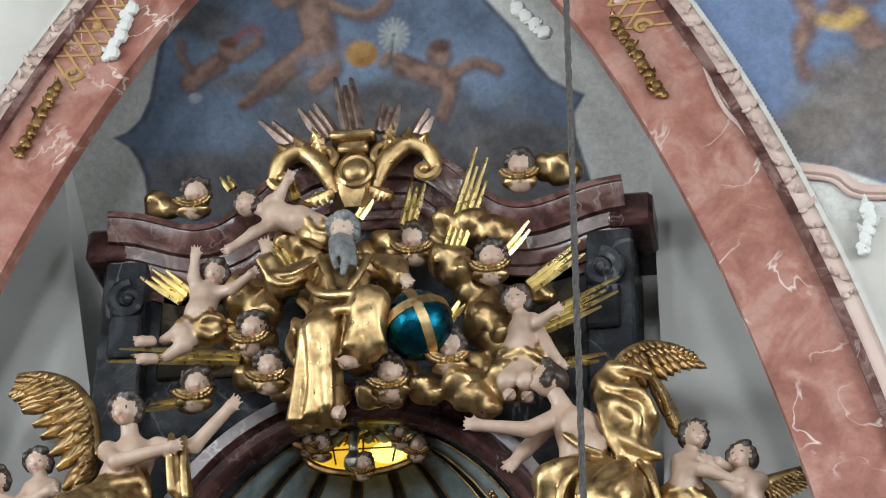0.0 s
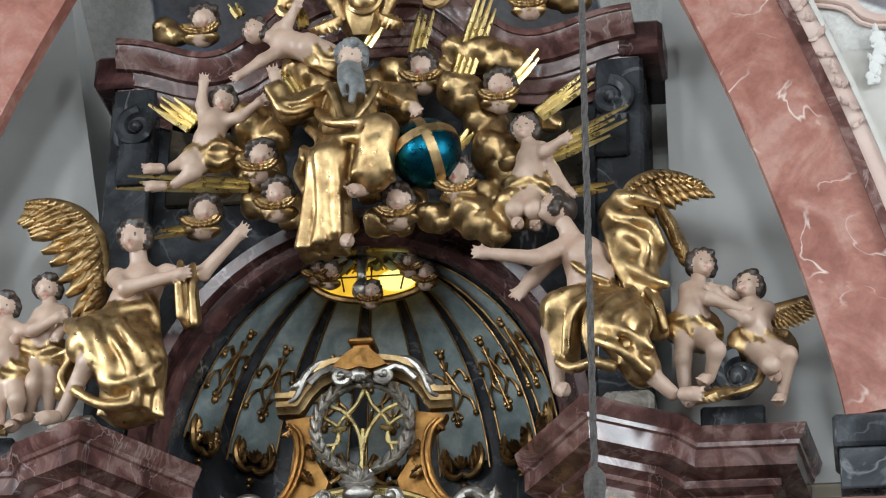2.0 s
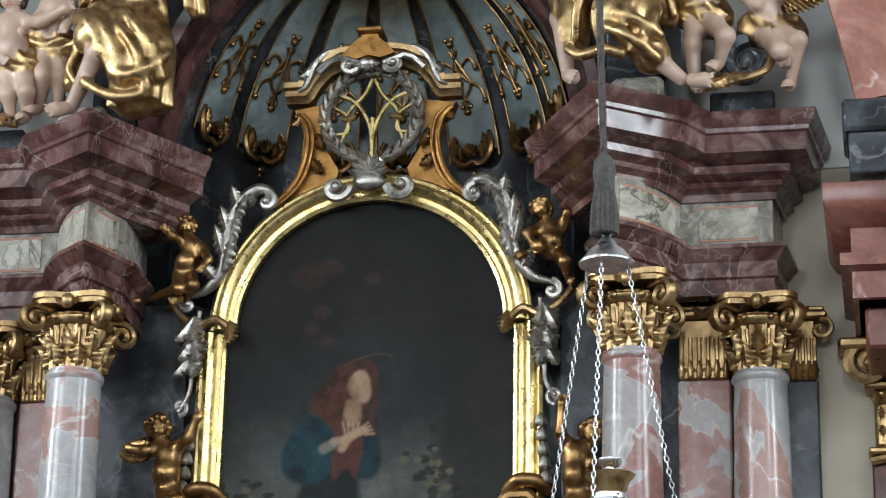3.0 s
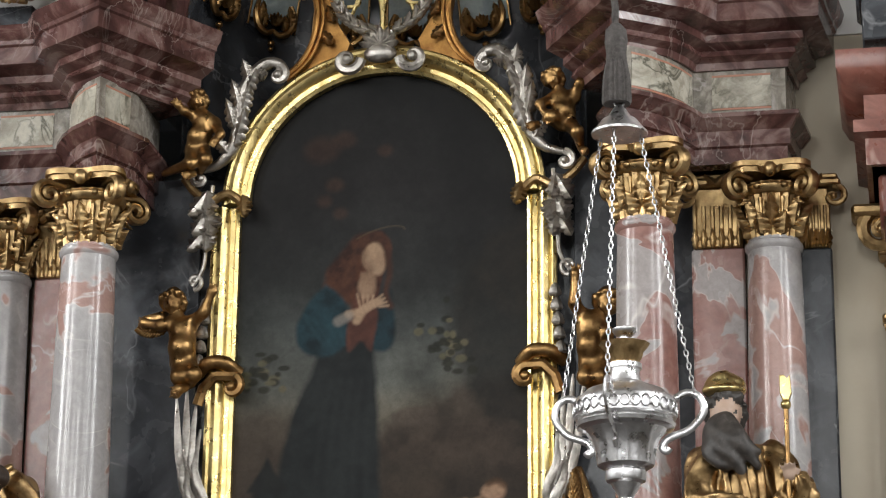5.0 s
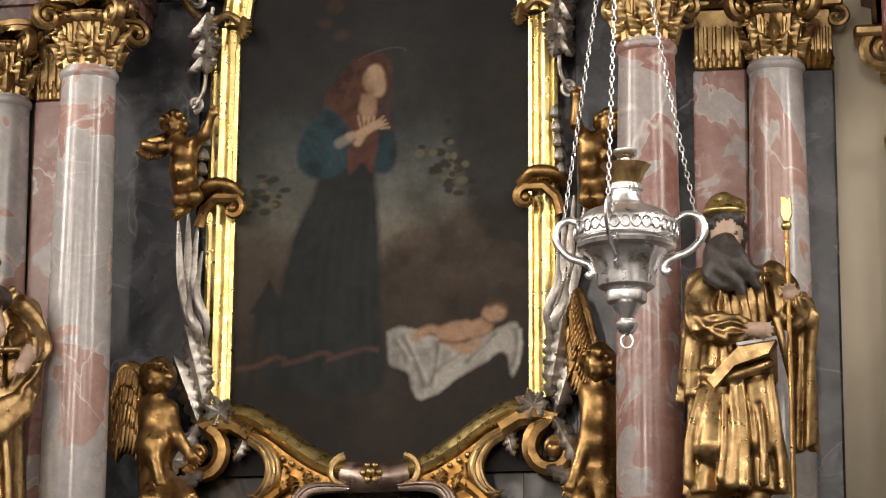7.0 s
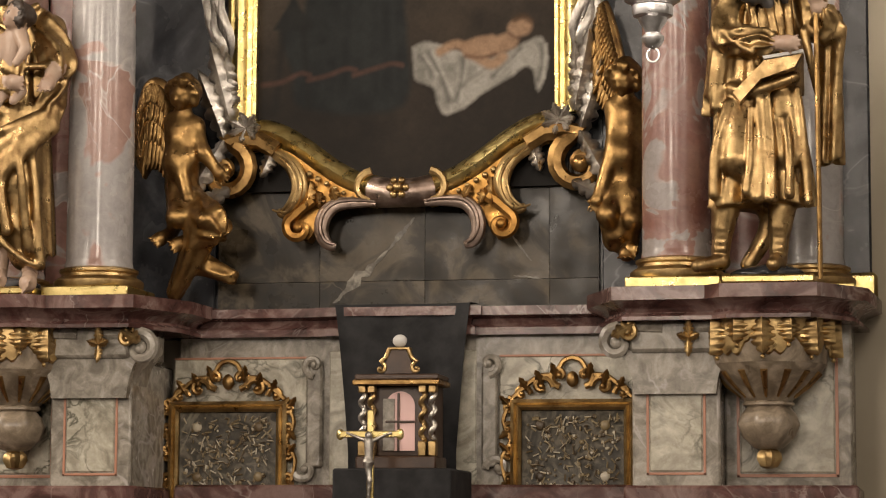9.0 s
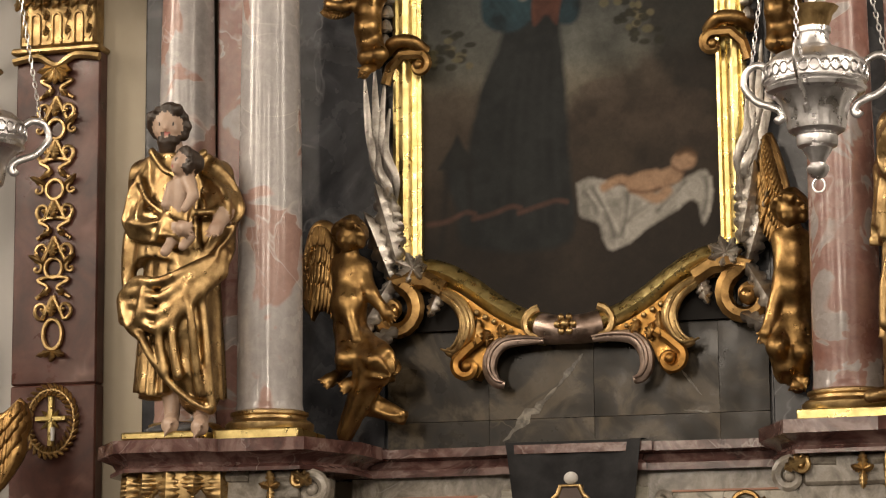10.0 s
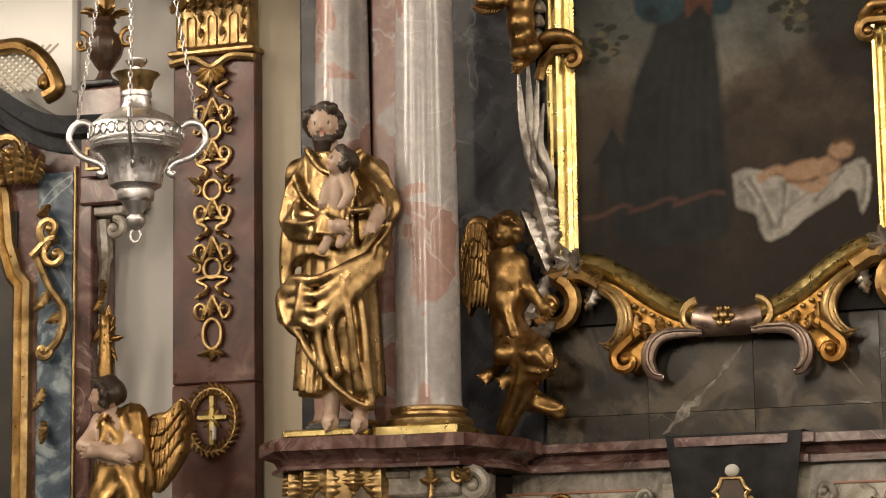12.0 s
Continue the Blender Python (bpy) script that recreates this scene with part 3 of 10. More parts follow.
def entablature(sx):
    top = thing("entablature", "broken red-brown marble entablature with a pale blue-grey frieze", "entablature", "entablatures")
    p, q = plan_block(sx), plan_cornice(sx)
    Geo().sweep(p, ARCHI, flip=sx).done("architrave", RED_MARBLE, top, "red-brown marble architrave", angle=30)
    Geo().sweep(p, FRIEZE, flip=sx).done("frieze", GREY_MARBLE, top, "blue-grey marble frieze", angle=30)
    Geo().sweep(q, CORNICE, flip=sx).done("cornice", RED_MARBLE, top, "red-brown marble cornice", angle=30)
    inner = mx([(1.44, 0.1), (1.43, -0.4), (1.54, -0.68), (1.64, -0.6), (1.72, -0.5), (1.78, -0.38), (1.84, -0.23), (2.36, -0.24), (2.4, 0.1)], sx)
    slab(inner, 6.33, 6.9).done("core", DARK_RED, top, smooth=False)
    slab(mx([(1.22, 0.1)], sx) + mx([(1.23, -0.1), (1.54, -0.64), (1.7, -0.5), (1.8, -0.36), (1.86, -0.25), (2.36, -0.25), (2.4, 0.1)], sx), 6.92, 7.315).done("core", DARK_RED, top, smooth=False)
    # pale inlaid panels with a thin fillet on the three faces
    for a, b in ((1, 3), (2, 7), (6, 8)):
        run = p[a:b]
        (ax, ay), (bx, by) = run[0], run[1]
        run[0] = (ax + (bx - ax) * 0.2, ay + (by - ay) * 0.2)
        (ax, ay), (bx, by) = run[-1], run[-2]
        run[-1] = (ax + (bx - ax) * 0.2, ay + (by - ay) * 0.2)
        Geo().sweep(run, [(-0.01, 6.645), (0.007, 6.645), (0.007, 6.83), (-0.01, 6.83)], flip=sx).done("frieze_panel", PALE_MARBLE, top, "pale veined marble panel")
        for z in (6.632, 6.832):
            Geo().sweep(run, [(-0.01, z), (0.005, z), (0.005, z + 0.012), (-0.01, z + 0.012)], flip=sx).done("panel_fillet", PINK_LINE, top, "thin rosy fillet")
    return top


both(entablature)


def pedestal(sx):
    top = thing("pedestal", "grey marble pedestal with pale veined panels and red marble ledge", "pedestal", "pedestals")
    p = plan_pedestal(sx)
    Geo().sweep(p, PED, flip=sx).done("ledge", RED_MARBLE, top, "red-brown marble ledge")
    n = len(p)
    cap = Geo()
    cap.add([(x * 0.995, y, 2.80) for x, y in p] + [(x * 0.995, y, 2.952) for x, y in p], [tuple(range(n)), tuple(range(n, 2 * n))[::-1]] + [(i, (i + 1) % n, n + (i + 1) % n, n + i) for i in range(n)])
    cap.done("slab", RED_MARBLE, top, smooth=False)
    x0, x1 = sorted((sx * 1.37, sx * 1.83))
    Geo().box(x0, x1, -0.66, 0.1, 1.3, 2.62, 0.012).done("pier", GREY_MARBLE, top, "grey marble pier")
    pan = Geo().box(x0 + 0.09, x1 - 0.09, -0.668, -0.62, 2.0, 2.52, 0.01).done("panel", PALE_MARBLE, top, "pale veined marble panel", smooth=False)
    g = Geo()
    for a, b, c, d in ((x0 + 0.075, x0 + 0.088, 1.985, 2.535), (x1 - 0.088, x1 - 0.075, 1.985, 2.535)):
        g.box(a, b, -0.666, -0.63, c, d, 0.002)
    g.box(x0 + 0.075, x1 - 0.075, -0.666, -0.63, 1.985, 1.998, 0.002).box(x0 + 0.075, x1 - 0.075, -0.666, -0.63, 2.522, 2.535, 0.002)
    g.done("inlay", PINK_LINE, pan, "pink inlaid line", smooth=False)
    # scrolled console under the ledge
    g = Geo()
    g.box(x0 - 0.01, x1 + 0.01, -0.74, -0.1, 2.62, 2.79, 0.02)
    g.prism([(x0 - 0.1, 2.75), (x1 + 0.1, 2.75), (x1 + 0.09, 2.66), (x1 + 0.03, 2.58), (x1, 2.48), (x1 - 0.01, 2.4), (x0 + 0.01, 2.4), (x0, 2.48), (x0 - 0.03, 2.58), (x0 - 0.09, 2.66)], -0.71, -0.4, 0, 0.03)
    g.done("console", GREY_MARBLE, top, "grey marble scroll console")
    for s in (-1, 1):
        ex = (x0 if s < 0 else x1) + s * 0.07
        Geo().scroll(ex, -0.73, 2.67, 0.085, 1.5, math.pi / 2, -s, 0.034, tail=[((x0 + x1) / 2 + s * 0.06, 2.75), (ex - s * 0.06, 2.755)]).done("console_volute", GREY_MARBLE, top, "grey marble volute")
        Geo().leaf((ex - s * 0.1, -0.77, 2.77), (ex + s * 0.02, -0.8, 2.7), 0.1, 0.12, 0, 4).done("volute_leaf", GOLD, top, "gilded volute leaf")
    g = Geo()
    cx = sx * 1.6 + 0.08
    for dx, dz, w in ((0, 0.1, 0.06), (-0.06, 0.02, 0.05), (0.06, 0.02, 0.05), (0, -0.1, 0.05)):
        g.leaf((cx, -0.79, 2.69), (cx + dx, -0.8, 2.69 + dz), w, 0.15)
    g.done("mount", GOLD, top, "gilded acanthus mount")
    for s in (-1, 1):
        Geo().scroll(sx * 1.6 + s * 0.24, -0.78, 2.72, 0.05, 1.2, math.pi / 2, s, 0.018).done("mount_scroll", GOLD, top, "small gilded scroll")
    # outer flank behind the bowl
    x0, x1 = sorted((sx * 1.832, sx * 2.5))
    Geo().box(x0, x1, -0.4, 0.1, 1.3, 2.79, 0.012).done("flank", GREY_MARBLE, top, "grey marble flank")
    pan = Geo().box(x0 + 0.08, x1 - 0.09, -0.408, -0.36, 2.0, 2.62, 0.01).done("flank_panel", PALE_MARBLE, top, "pale veined marble panel", smooth=False)
    g = Geo()
    for a, b, c, d in ((x0 + 0.062, x0 + 0.078, 1.98, 2.64), (x1 - 0.088, x1 - 0.072, 1.98, 2.64), (x0 + 0.062, x1 - 0.072, 1.98, 1.996)):
        g.box(a, b, -0.406, -0.37, c, d, 0.002)
    g.done("flank_inlay", PINK_LINE, pan, "pink inlaid line", smooth=False)
    x0, x1 = sorted((sx * 1.33, sx * 2.54))
    Geo().box(x0, x1, -0.72, 0.1, 1.2, 1.93, 0.015).done("plinth", RED_MARBLE, top, "red-brown marble plinth")
    return top


both(pedestal)


def bowl_bracket(sx):
    """Gadrooned bowl that carries the saint's statue."""
    top = thing("statue_bracket", "warm brown gadrooned stone bowl bracket with gilded lambrequin", "bracket", "statue brackets")
    cx, cy = sx * 2.07, -0.55
    Geo().lathe(cx, cy, [(0.27, 2.8), (0.286, 2.74), (0.291, 2.68), (0.288, 2.62), (0.272, 2.56)], 40, sx=1.12, sy=1.12).done("rim", BOWL_STONE, top)
    Geo().lathe(cx, cy, [(0.272, 2.56), (0.245, 2.515), (0.195, 2.455), (0.135, 2.4), (0.11, 2.37)], 56, 0, 14, 0.02, sx=1.12, sy=1.12).done("gadrooned_bowl", BOWL_STONE, top, "ribbed brown stone bowl")
    Geo().lathe(cx, cy, [(0.1, 2.38), (0.12, 2.36), (0.12, 2.35), (0.1, 2.34), (0.13, 2.3), (0.145, 2.25), (0.12, 2.18), (0.07, 2.13), (0.04, 2.12)], 40, 0, 7, 0.05, sx=1.1, sy=1.1).done("bulb", BOWL_STONE, top, "lobed brown stone bulb")
    Geo().lathe(cx, cy, [(0.03, 2.13), (0.055, 2.1), (0.06, 2.07), (0.04, 2.03), (0.01, 2.02)], 20, 0, 5, 0.2).done("finial", GOLD, top, "gilded drop finial")
    g = Geo()
    vs, fs, cols = [], [], 120
    for i in range(cols + 1):
        a = math.pi * (0.98 + 1.04 * i / cols)
        c, s = math.cos(a), math.sin(a)
        u = abs(math.sin(4.5 * (a - math.pi)))
        low = 2.735 - 0.12 * u ** 0.6 - 0.03 * abs(math.sin(13.5 * a))
        for rr, z in ((0.319, 2.79), (0.343, 2.785), (0.347, (2.785 + low) / 2), (0.338, low + 0.01), (0.325, low)):
            vs.append((cx + rr * c, cy + rr * s, z))
    for i in range(cols):
        for k in range(4):
            fs.append((i * 5 + k, i * 5 + k + 1, i * 5 + k + 6, i * 5 + k + 5))
    g.add(vs, fs)
    for i in range(9):
        a = math.pi * (1.0 + i / 8)
        c, s = math.cos(a), math.sin(a)
        drop = 0.19 if i % 2 == 0 else 0.13
        g.leaf((cx + 0.345 * c, cy + 0.345 * s, 2.785), (cx + 0.351 * c, cy + 0.351 * s, 2.785 - drop), 0.15, 0.02, 0, 5, (c, s, 0))
        g.ball((cx + 0.342 * c, cy + 0.342 * s, 2.772 - drop), 0.013, 8)
    g.done("lambrequin", GOLD, top, "gilded leaf fringe")
    for i in range(14):
        a = 2 * math.pi * (i + 0.5) / 14
        c, s = math.cos(a), math.sin(a)
        Geo().tube([(cx + 0.272 * c, cy + 0.272 * s, 2.525), (cx + 0.213 * c, cy + 0.213 * s, 2.455), (cx + 0.140 * c, cy + 0.140 * s, 2.39)], [0.022, 0.015, 0.007], 7).done("flute", GOLD_DULL, top, "gilded flute")
    return top


both(bowl_bracket)


def seat_capital(g):
    """Brings a capital down between the shaft and the architrave."""
    g.v = [(x, y, 5.885 + (z - 5.955) * 0.914) for x, y, z in g.v]
    return g


def column(x, y, r, mat, label):
    """Marble column with gilded base and composite capital."""
    top = thing("column", label, "column", "altar columns")
    prof = [(r * 1.22, 3.12), (r * 1.22, 3.14), (r * 1.19, 3.16)]
    for i in range(17):
        u = i / 16
        prof.append((r * (1.18 - 0.18 * u ** 1.6 + 0.02 * math.sin(math.pi * u)), 3.17 + u * 2.65))
    prof += [(r * 1.0, 5.82), (r * 1.08, 5.835), (r * 1.1, 5.85), (r * 1.08, 5.865), (r * 0.98, 5.875), (r * 0.98, 5.89)]
    Geo().lathe(x, y, prof, 48).done("shaft", mat, top)
    R = r * 1.6
    Geo().box(x - R, x + R, y - R, y + R, 2.955, 3.01, 0.006).done("plinth", GOLD_PALE, top, "gilded square plinth")
    Geo().lathe(x, y, [(R * 0.97, 3.01), (R, 3.025), (R, 3.05), (R * 0.93, 3.065), (R * 0.84, 3.075), (R * 0.83, 3.09), (R * 0.88, 3.1), (R * 0.88, 3.115), (R * 0.78, 3.125)], 48).done("base", GOLD, top, "gilded moulded base")
    # capital
    g = Geo()
    g.lathe(x, y, [(r * 0.96, 5.955), (r * 0.98, 6.0), (r * 1.0, 6.2), (r * 1.12, 6.27), (r * 1.2, 6.3)], 40, 0, 20, 0.045)
    g.lathe(x, y, [(r * 1.15, 6.23), (r * 1.28, 6.25), (r * 1.3, 6.275), (r * 1.15, 6.3)], 32)
    for i in range(8):
        a = math.pi * 2 * i / 8 + math.pi / 8
        c, s = math.cos(a), math.sin(a)
        g.leaf((x + r * c, y + r * s, 5.965), (x + r * 1.14 * c, y + r * 1.14 * s, 6.1), 0.11, 0.14, 0, 4, (c, s, 0))
        c2, s2 = math.cos(a + math.pi / 8), math.sin(a + math.pi / 8)
        g.leaf((x + r * c2, y + r * s2, 6.02), (x + r * 1.2 * c2, y + r * 1.2 * s2, 6.2), 0.085, 0.16, 0, 4, (c2, s2, 0))
        g.tube([(x + r * 1.03 * c, y + r * 1.03 * s, 6.1), (x + r * 1.08 * c, y + r * 1.08 * s, 6.2)], [0.006, 0.014], 6)
        g.ball((x + r * 1.32 * c, y + r * 1.32 * s, 6.265), 0.022, 8)
    q = r * 1.62
    for a in (45, 135, 225, 315):
        c, s = math.cos(radians(a)), math.sin(radians(a))
        pts, rad = [], []
        for i in range(26):
            u = i / 25
            b = math.pi / 2 - 2 * math.pi * 1.5 * u
            rr = 0.085 * (1 - u * 0.85)
            d = q * 1.12 + rr * math.cos(b)
            pts.append((x + c * d, y + s * d, 6.255 + rr * math.sin(b)))
            rad.append(0.024)
        pts = [(x + c * r * 1.1, y + s * r * 1.1, 6.33)] + pts
        rad = [0.018] + rad
        g.tube(pts, rad, 8, 0, 1.6, (-s, c, 0))
        g.leaf((x + c * q * 0.75, y + s * q * 0.75, 6.2), (x + c * q * 1.0, y + s * q * 1.0, 6.14), 0.06, 0.1, 0, 3, (c, s, 0))
    ab = []
    for i in range(32):
        a = 2 * math.pi * i / 32
        k = q * (0.82 + 0.36 * abs(math.cos(2 * (a - math.pi / 4))) ** 2.2)
        ab.append((x + k * math.cos(a), y + k * math.sin(a)))
    capital = seat_capital(g).done("capital", GOLD, top, "gilded composite capital with volutes")
    g = Geo()
    for za, zb, k in ((6.35, 6.385, 0.94), (6.385, 6.42, 1.0)):
        rim = [(x + (a - x) * k, y + (b - y) * k) for a, b in ab]
        g.add([(a, b, za) for a, b in rim] + [(a, b, zb) for a, b in rim], [tuple(range(32)), tuple(range(32, 64))] + [(i, (i + 1) % 32, 32 + (i + 1) % 32, 32 + i) for i in range(32)])
    for a in (0, 90, 180, 270):
        c, s = math.cos(radians(a)), math.sin(radians(a))
        g.ball((x + q * 0.86 * c, y + q * 0.86 * s, 6.36), (0.04, 0.04, 0.05), 10)
        for dd in (-1, 1):
            g.leaf((x + q * 0.86 * c, y + q * 0.86 * s, 6.33), (x + q * 0.9 * c - s * dd * 0.07, y + q * 0.9 * s + c * dd * 0.07, 6.38), 0.05, 0.1, 0, 3, (c, s, 0))
    seat_capital(g).done("abacus", GOLD, capital, "gilded abacus with rosettes")
    return top


for sx in (-1, 1):
    column(sx * 1.6, -0.57, 0.155, COLUMN_PINK if sx < 0 else COLUMN_RED, "pink and grey marble column with gilded base and capital")
    column(sx * 2.28, -0.1, 0.15, COLUMN_PINK, "grey-pink veined marble column with gilded base and capital")


def pilaster(x, y, w, mat, label):
    top = thing("pilaster", label, "pilaster", "altar pilasters")
    Geo().box(x - w / 2, x + w / 2, y, 0.11, 2.95, 5.88, 0.012).done("shaft", mat, top)
    Geo().box(x - w / 2 - 0.03, x + w / 2 + 0.03, y - 0.03, 0.11, 2.956, 3.1, 0.02).done("base", GOLD_PALE, top, "gilded base")
    g = Geo()
    g.box(x - w / 2 + 0.01, x + w / 2 - 0.01, y - 0.008, 0.11, 5.95, 6.34, 0.01)
    k = 6
    for i in range(k):
        xx = x - w / 2 + w * (i + 0.5) / k
        g.tube([(xx, y - 0.012, 5.98), (xx, y - 0.014, 6.22)], 0.013, 6)
        g.leaf((xx, y - 0.012, 5.95), (xx, y - 0.02, 6.07), 0.05, 0.1, 0, 3)
    body = seat_capital(g).done("capital", GOLD, top, "gilded pilaster capital")
    g = Geo().box(x - w / 2 - 0.06, x + w / 2 + 0.06, y - 0.06, 0.11, 6.34, 6.385, 0.012).box(x - w / 2 - 0.045, x + w / 2 + 0.045, y - 0.045, 0.11, 6.385, 6.42, 0.01)
    for dx in (-0.02, 0.02):
        g.leaf((x, y - 0.07, 6.34), (x + dx * 3, y - 0.09, 6.4), 0.05, 0.1, 0, 3)
    seat_capital(g).done("abacus", GOLD, body, "gilded abacus")
    for s in (-1, 1):
        seat_capital(Geo().scroll(x + s * (w / 2 + 0.02), y - 0.03, 6.27, 0.075, 1.4, math.pi / 2, -s, 0.022)).done("volute", GOLD, body, "gilded volute")
    return top


for sx in (-1, 1):
    pilaster(sx * 1.96, -0.06, 0.3, COLUMN_RED, "red-grey marble pilaster with gilded capital")
    pilaster(sx * 2.5, 0.02, 0.2, SLATE, "dark grey marble pilaster with gilded capital")

# dark retable wall behind the picture
retable = thing("retable_wall", "dark grey-green marble slabs behind the altar picture", "altar wall", kind="structure")
Geo().box(-1.9, 1.9, 0.1, 0.118, 2.9, 6.5, 0.002).done("backing", SLATE, retable, smooth=False)
for sx in (-1, 1):
    x0, x1 = sorted((sx * 1.12, sx * 1.82))
    Geo().box(x0, x1, 0.06, 0.1, 2.95, 6.5, 0.006).done("slab", SLATE, retable, "slate grey marble slab")
SEAMS = [-1.1, -0.5, 0.11, 0.82, 1.1]
for i in range(4):
    x0 = SEAMS[i]
    for z0, z1 in ((2.95, 3.1), (3.102, 3.75)):
        Geo().box(x0 + 0.0006, SEAMS[i + 1] - 0.0006, 0.06 - 0.0012 * (i % 2), 0.1, z0, z1, 0.0008).done("slab", OLIVE, retable, "olive-grey veined marble slab", smooth=False)

for x0, z0, x1, z1, w in ((-0.42, 2.98, -0.1, 3.28, 0.05), (-0.1, 3.28, 0.05, 3.46, 0.025), (0.62, 3.12, 0.78, 3.1, 0.012), (0.72, 3.2, 0.6, 3.36, 0.012)):
    rnd = random.Random(int(abs(x0) * 100))
    d = Vector((x1 - x0, z1 - z0))
    nrm = Vector((-d.y, d.x)).normalized()
    up_side = [Vector((x0, z0)) + d * (k / 12) + nrm * w * rnd.uniform(0.1, 1.0) * math.sin(math.pi * (k + 0.6) / 13.2) for k in range(13)]
    low_side = [Vector((x0, z0)) + d * (k / 12) - nrm * w * rnd.uniform(0.1, 0.9) * math.sin(math.pi * (k + 0.6) / 13.2) for k in range(12, -1, -1)]
    Geo().prism([tuple(q) for q in up_side + low_side], 0.0555, 0.07).done("breccia_vein", VEIN_STONE, retable, "pale broken stone vein", smooth=False)

# predella between the pedestals
predella = thing("predella", "grey marble predella with pale panels and red marble ledge", "predella")
Geo().sweep([(-1.3, 0.1), (-1.3, -0.02), (-0.38, -0.02), (-0.38, -0.06), (0.38, -0.06), (0.38, -0.02), (1.3, -0.02), (1.3, 0.1)], LEDGE, flip=1).done("ledge", RED_MARBLE, predella, "red-brown marble ledge")
Geo().box(-1.3, 1.3, -0.0, 0.11, 1.3, 2.79, 0.004).done("wall", GREY_MARBLE, predella, smooth=False)
for sx in (-1, 1):
    x0, x1 = sorted((sx * 0.55, sx * 1.33))
    Geo().box(x0, x1, -0.008, 0.02, 1.95, 2.66, 0.006).done("panel", PALE_MARBLE, predella, "pale veined marble panel", smooth=False)
    Geo().box(x0, x1, -0.011, 0.02, 2.66, 2.672, 0.002).done("inlay", PINK_LINE, predella, "pink inlaid line", smooth=False)
    x0, x1 = sorted((sx * 0.3, sx * 0.42))
    Geo().box(x0, x1, -0.007, 0.02, 1.95, 2.7, 0.006).done("panel", PALE_MARBLE, predella, "pale veined marble panel", smooth=False)
    # long scrolled strap
    x = sx * 0.5
    g = Geo()
    g.box(x - 0.045, x + 0.045, -0.05, 0.02, 2.05, 2.62, 0.012)
    g.scroll(x, -0.05, 2.62, 0.065, 1.3, -math.pi / 2, sx, 0.022)
    g.scroll(x + sx * 0.05, -0.04, 2.04, 0.075, 1.0, math.pi, -sx, 0.026)
    g.done("strap", GREY_MARBLE, predella, "grey marble scrolled strap")
Geo().box(-1.3, 1.3, -0.1, 0.1, 1.2, 1.95, 0.015).done("plinth", RED_MARBLE, predella, "red-brown marble plinth")
structure(Geo().box(-2.9, 2.9, -1.3, 0.12, 0.0, 1.25, 0.01).done("altar_base", RED_MARBLE), "red marble altar base", "altar base")

# conch: half dome with ribs, above the picture
CX, CY, CZ, CR, CH = 0.0, -0.1, 7.35, 1.22, 1.45
conch = thing("conch_niche", "blue-grey ribbed shell niche with gilded strapwork", "niche")


def dome(a, b, grow=0.0):
    """Point of the half dome: a round it (0..180, 90 deepest), b up (0..90)."""
    a, b = radians(a), radians(b)
    return (CX + (CR + grow) * math.cos(a) * math.cos(b), CY + (CR + grow) * 0.85 * math.sin(a) * math.cos(b), CZ + (CH + grow) * math.sin(b))


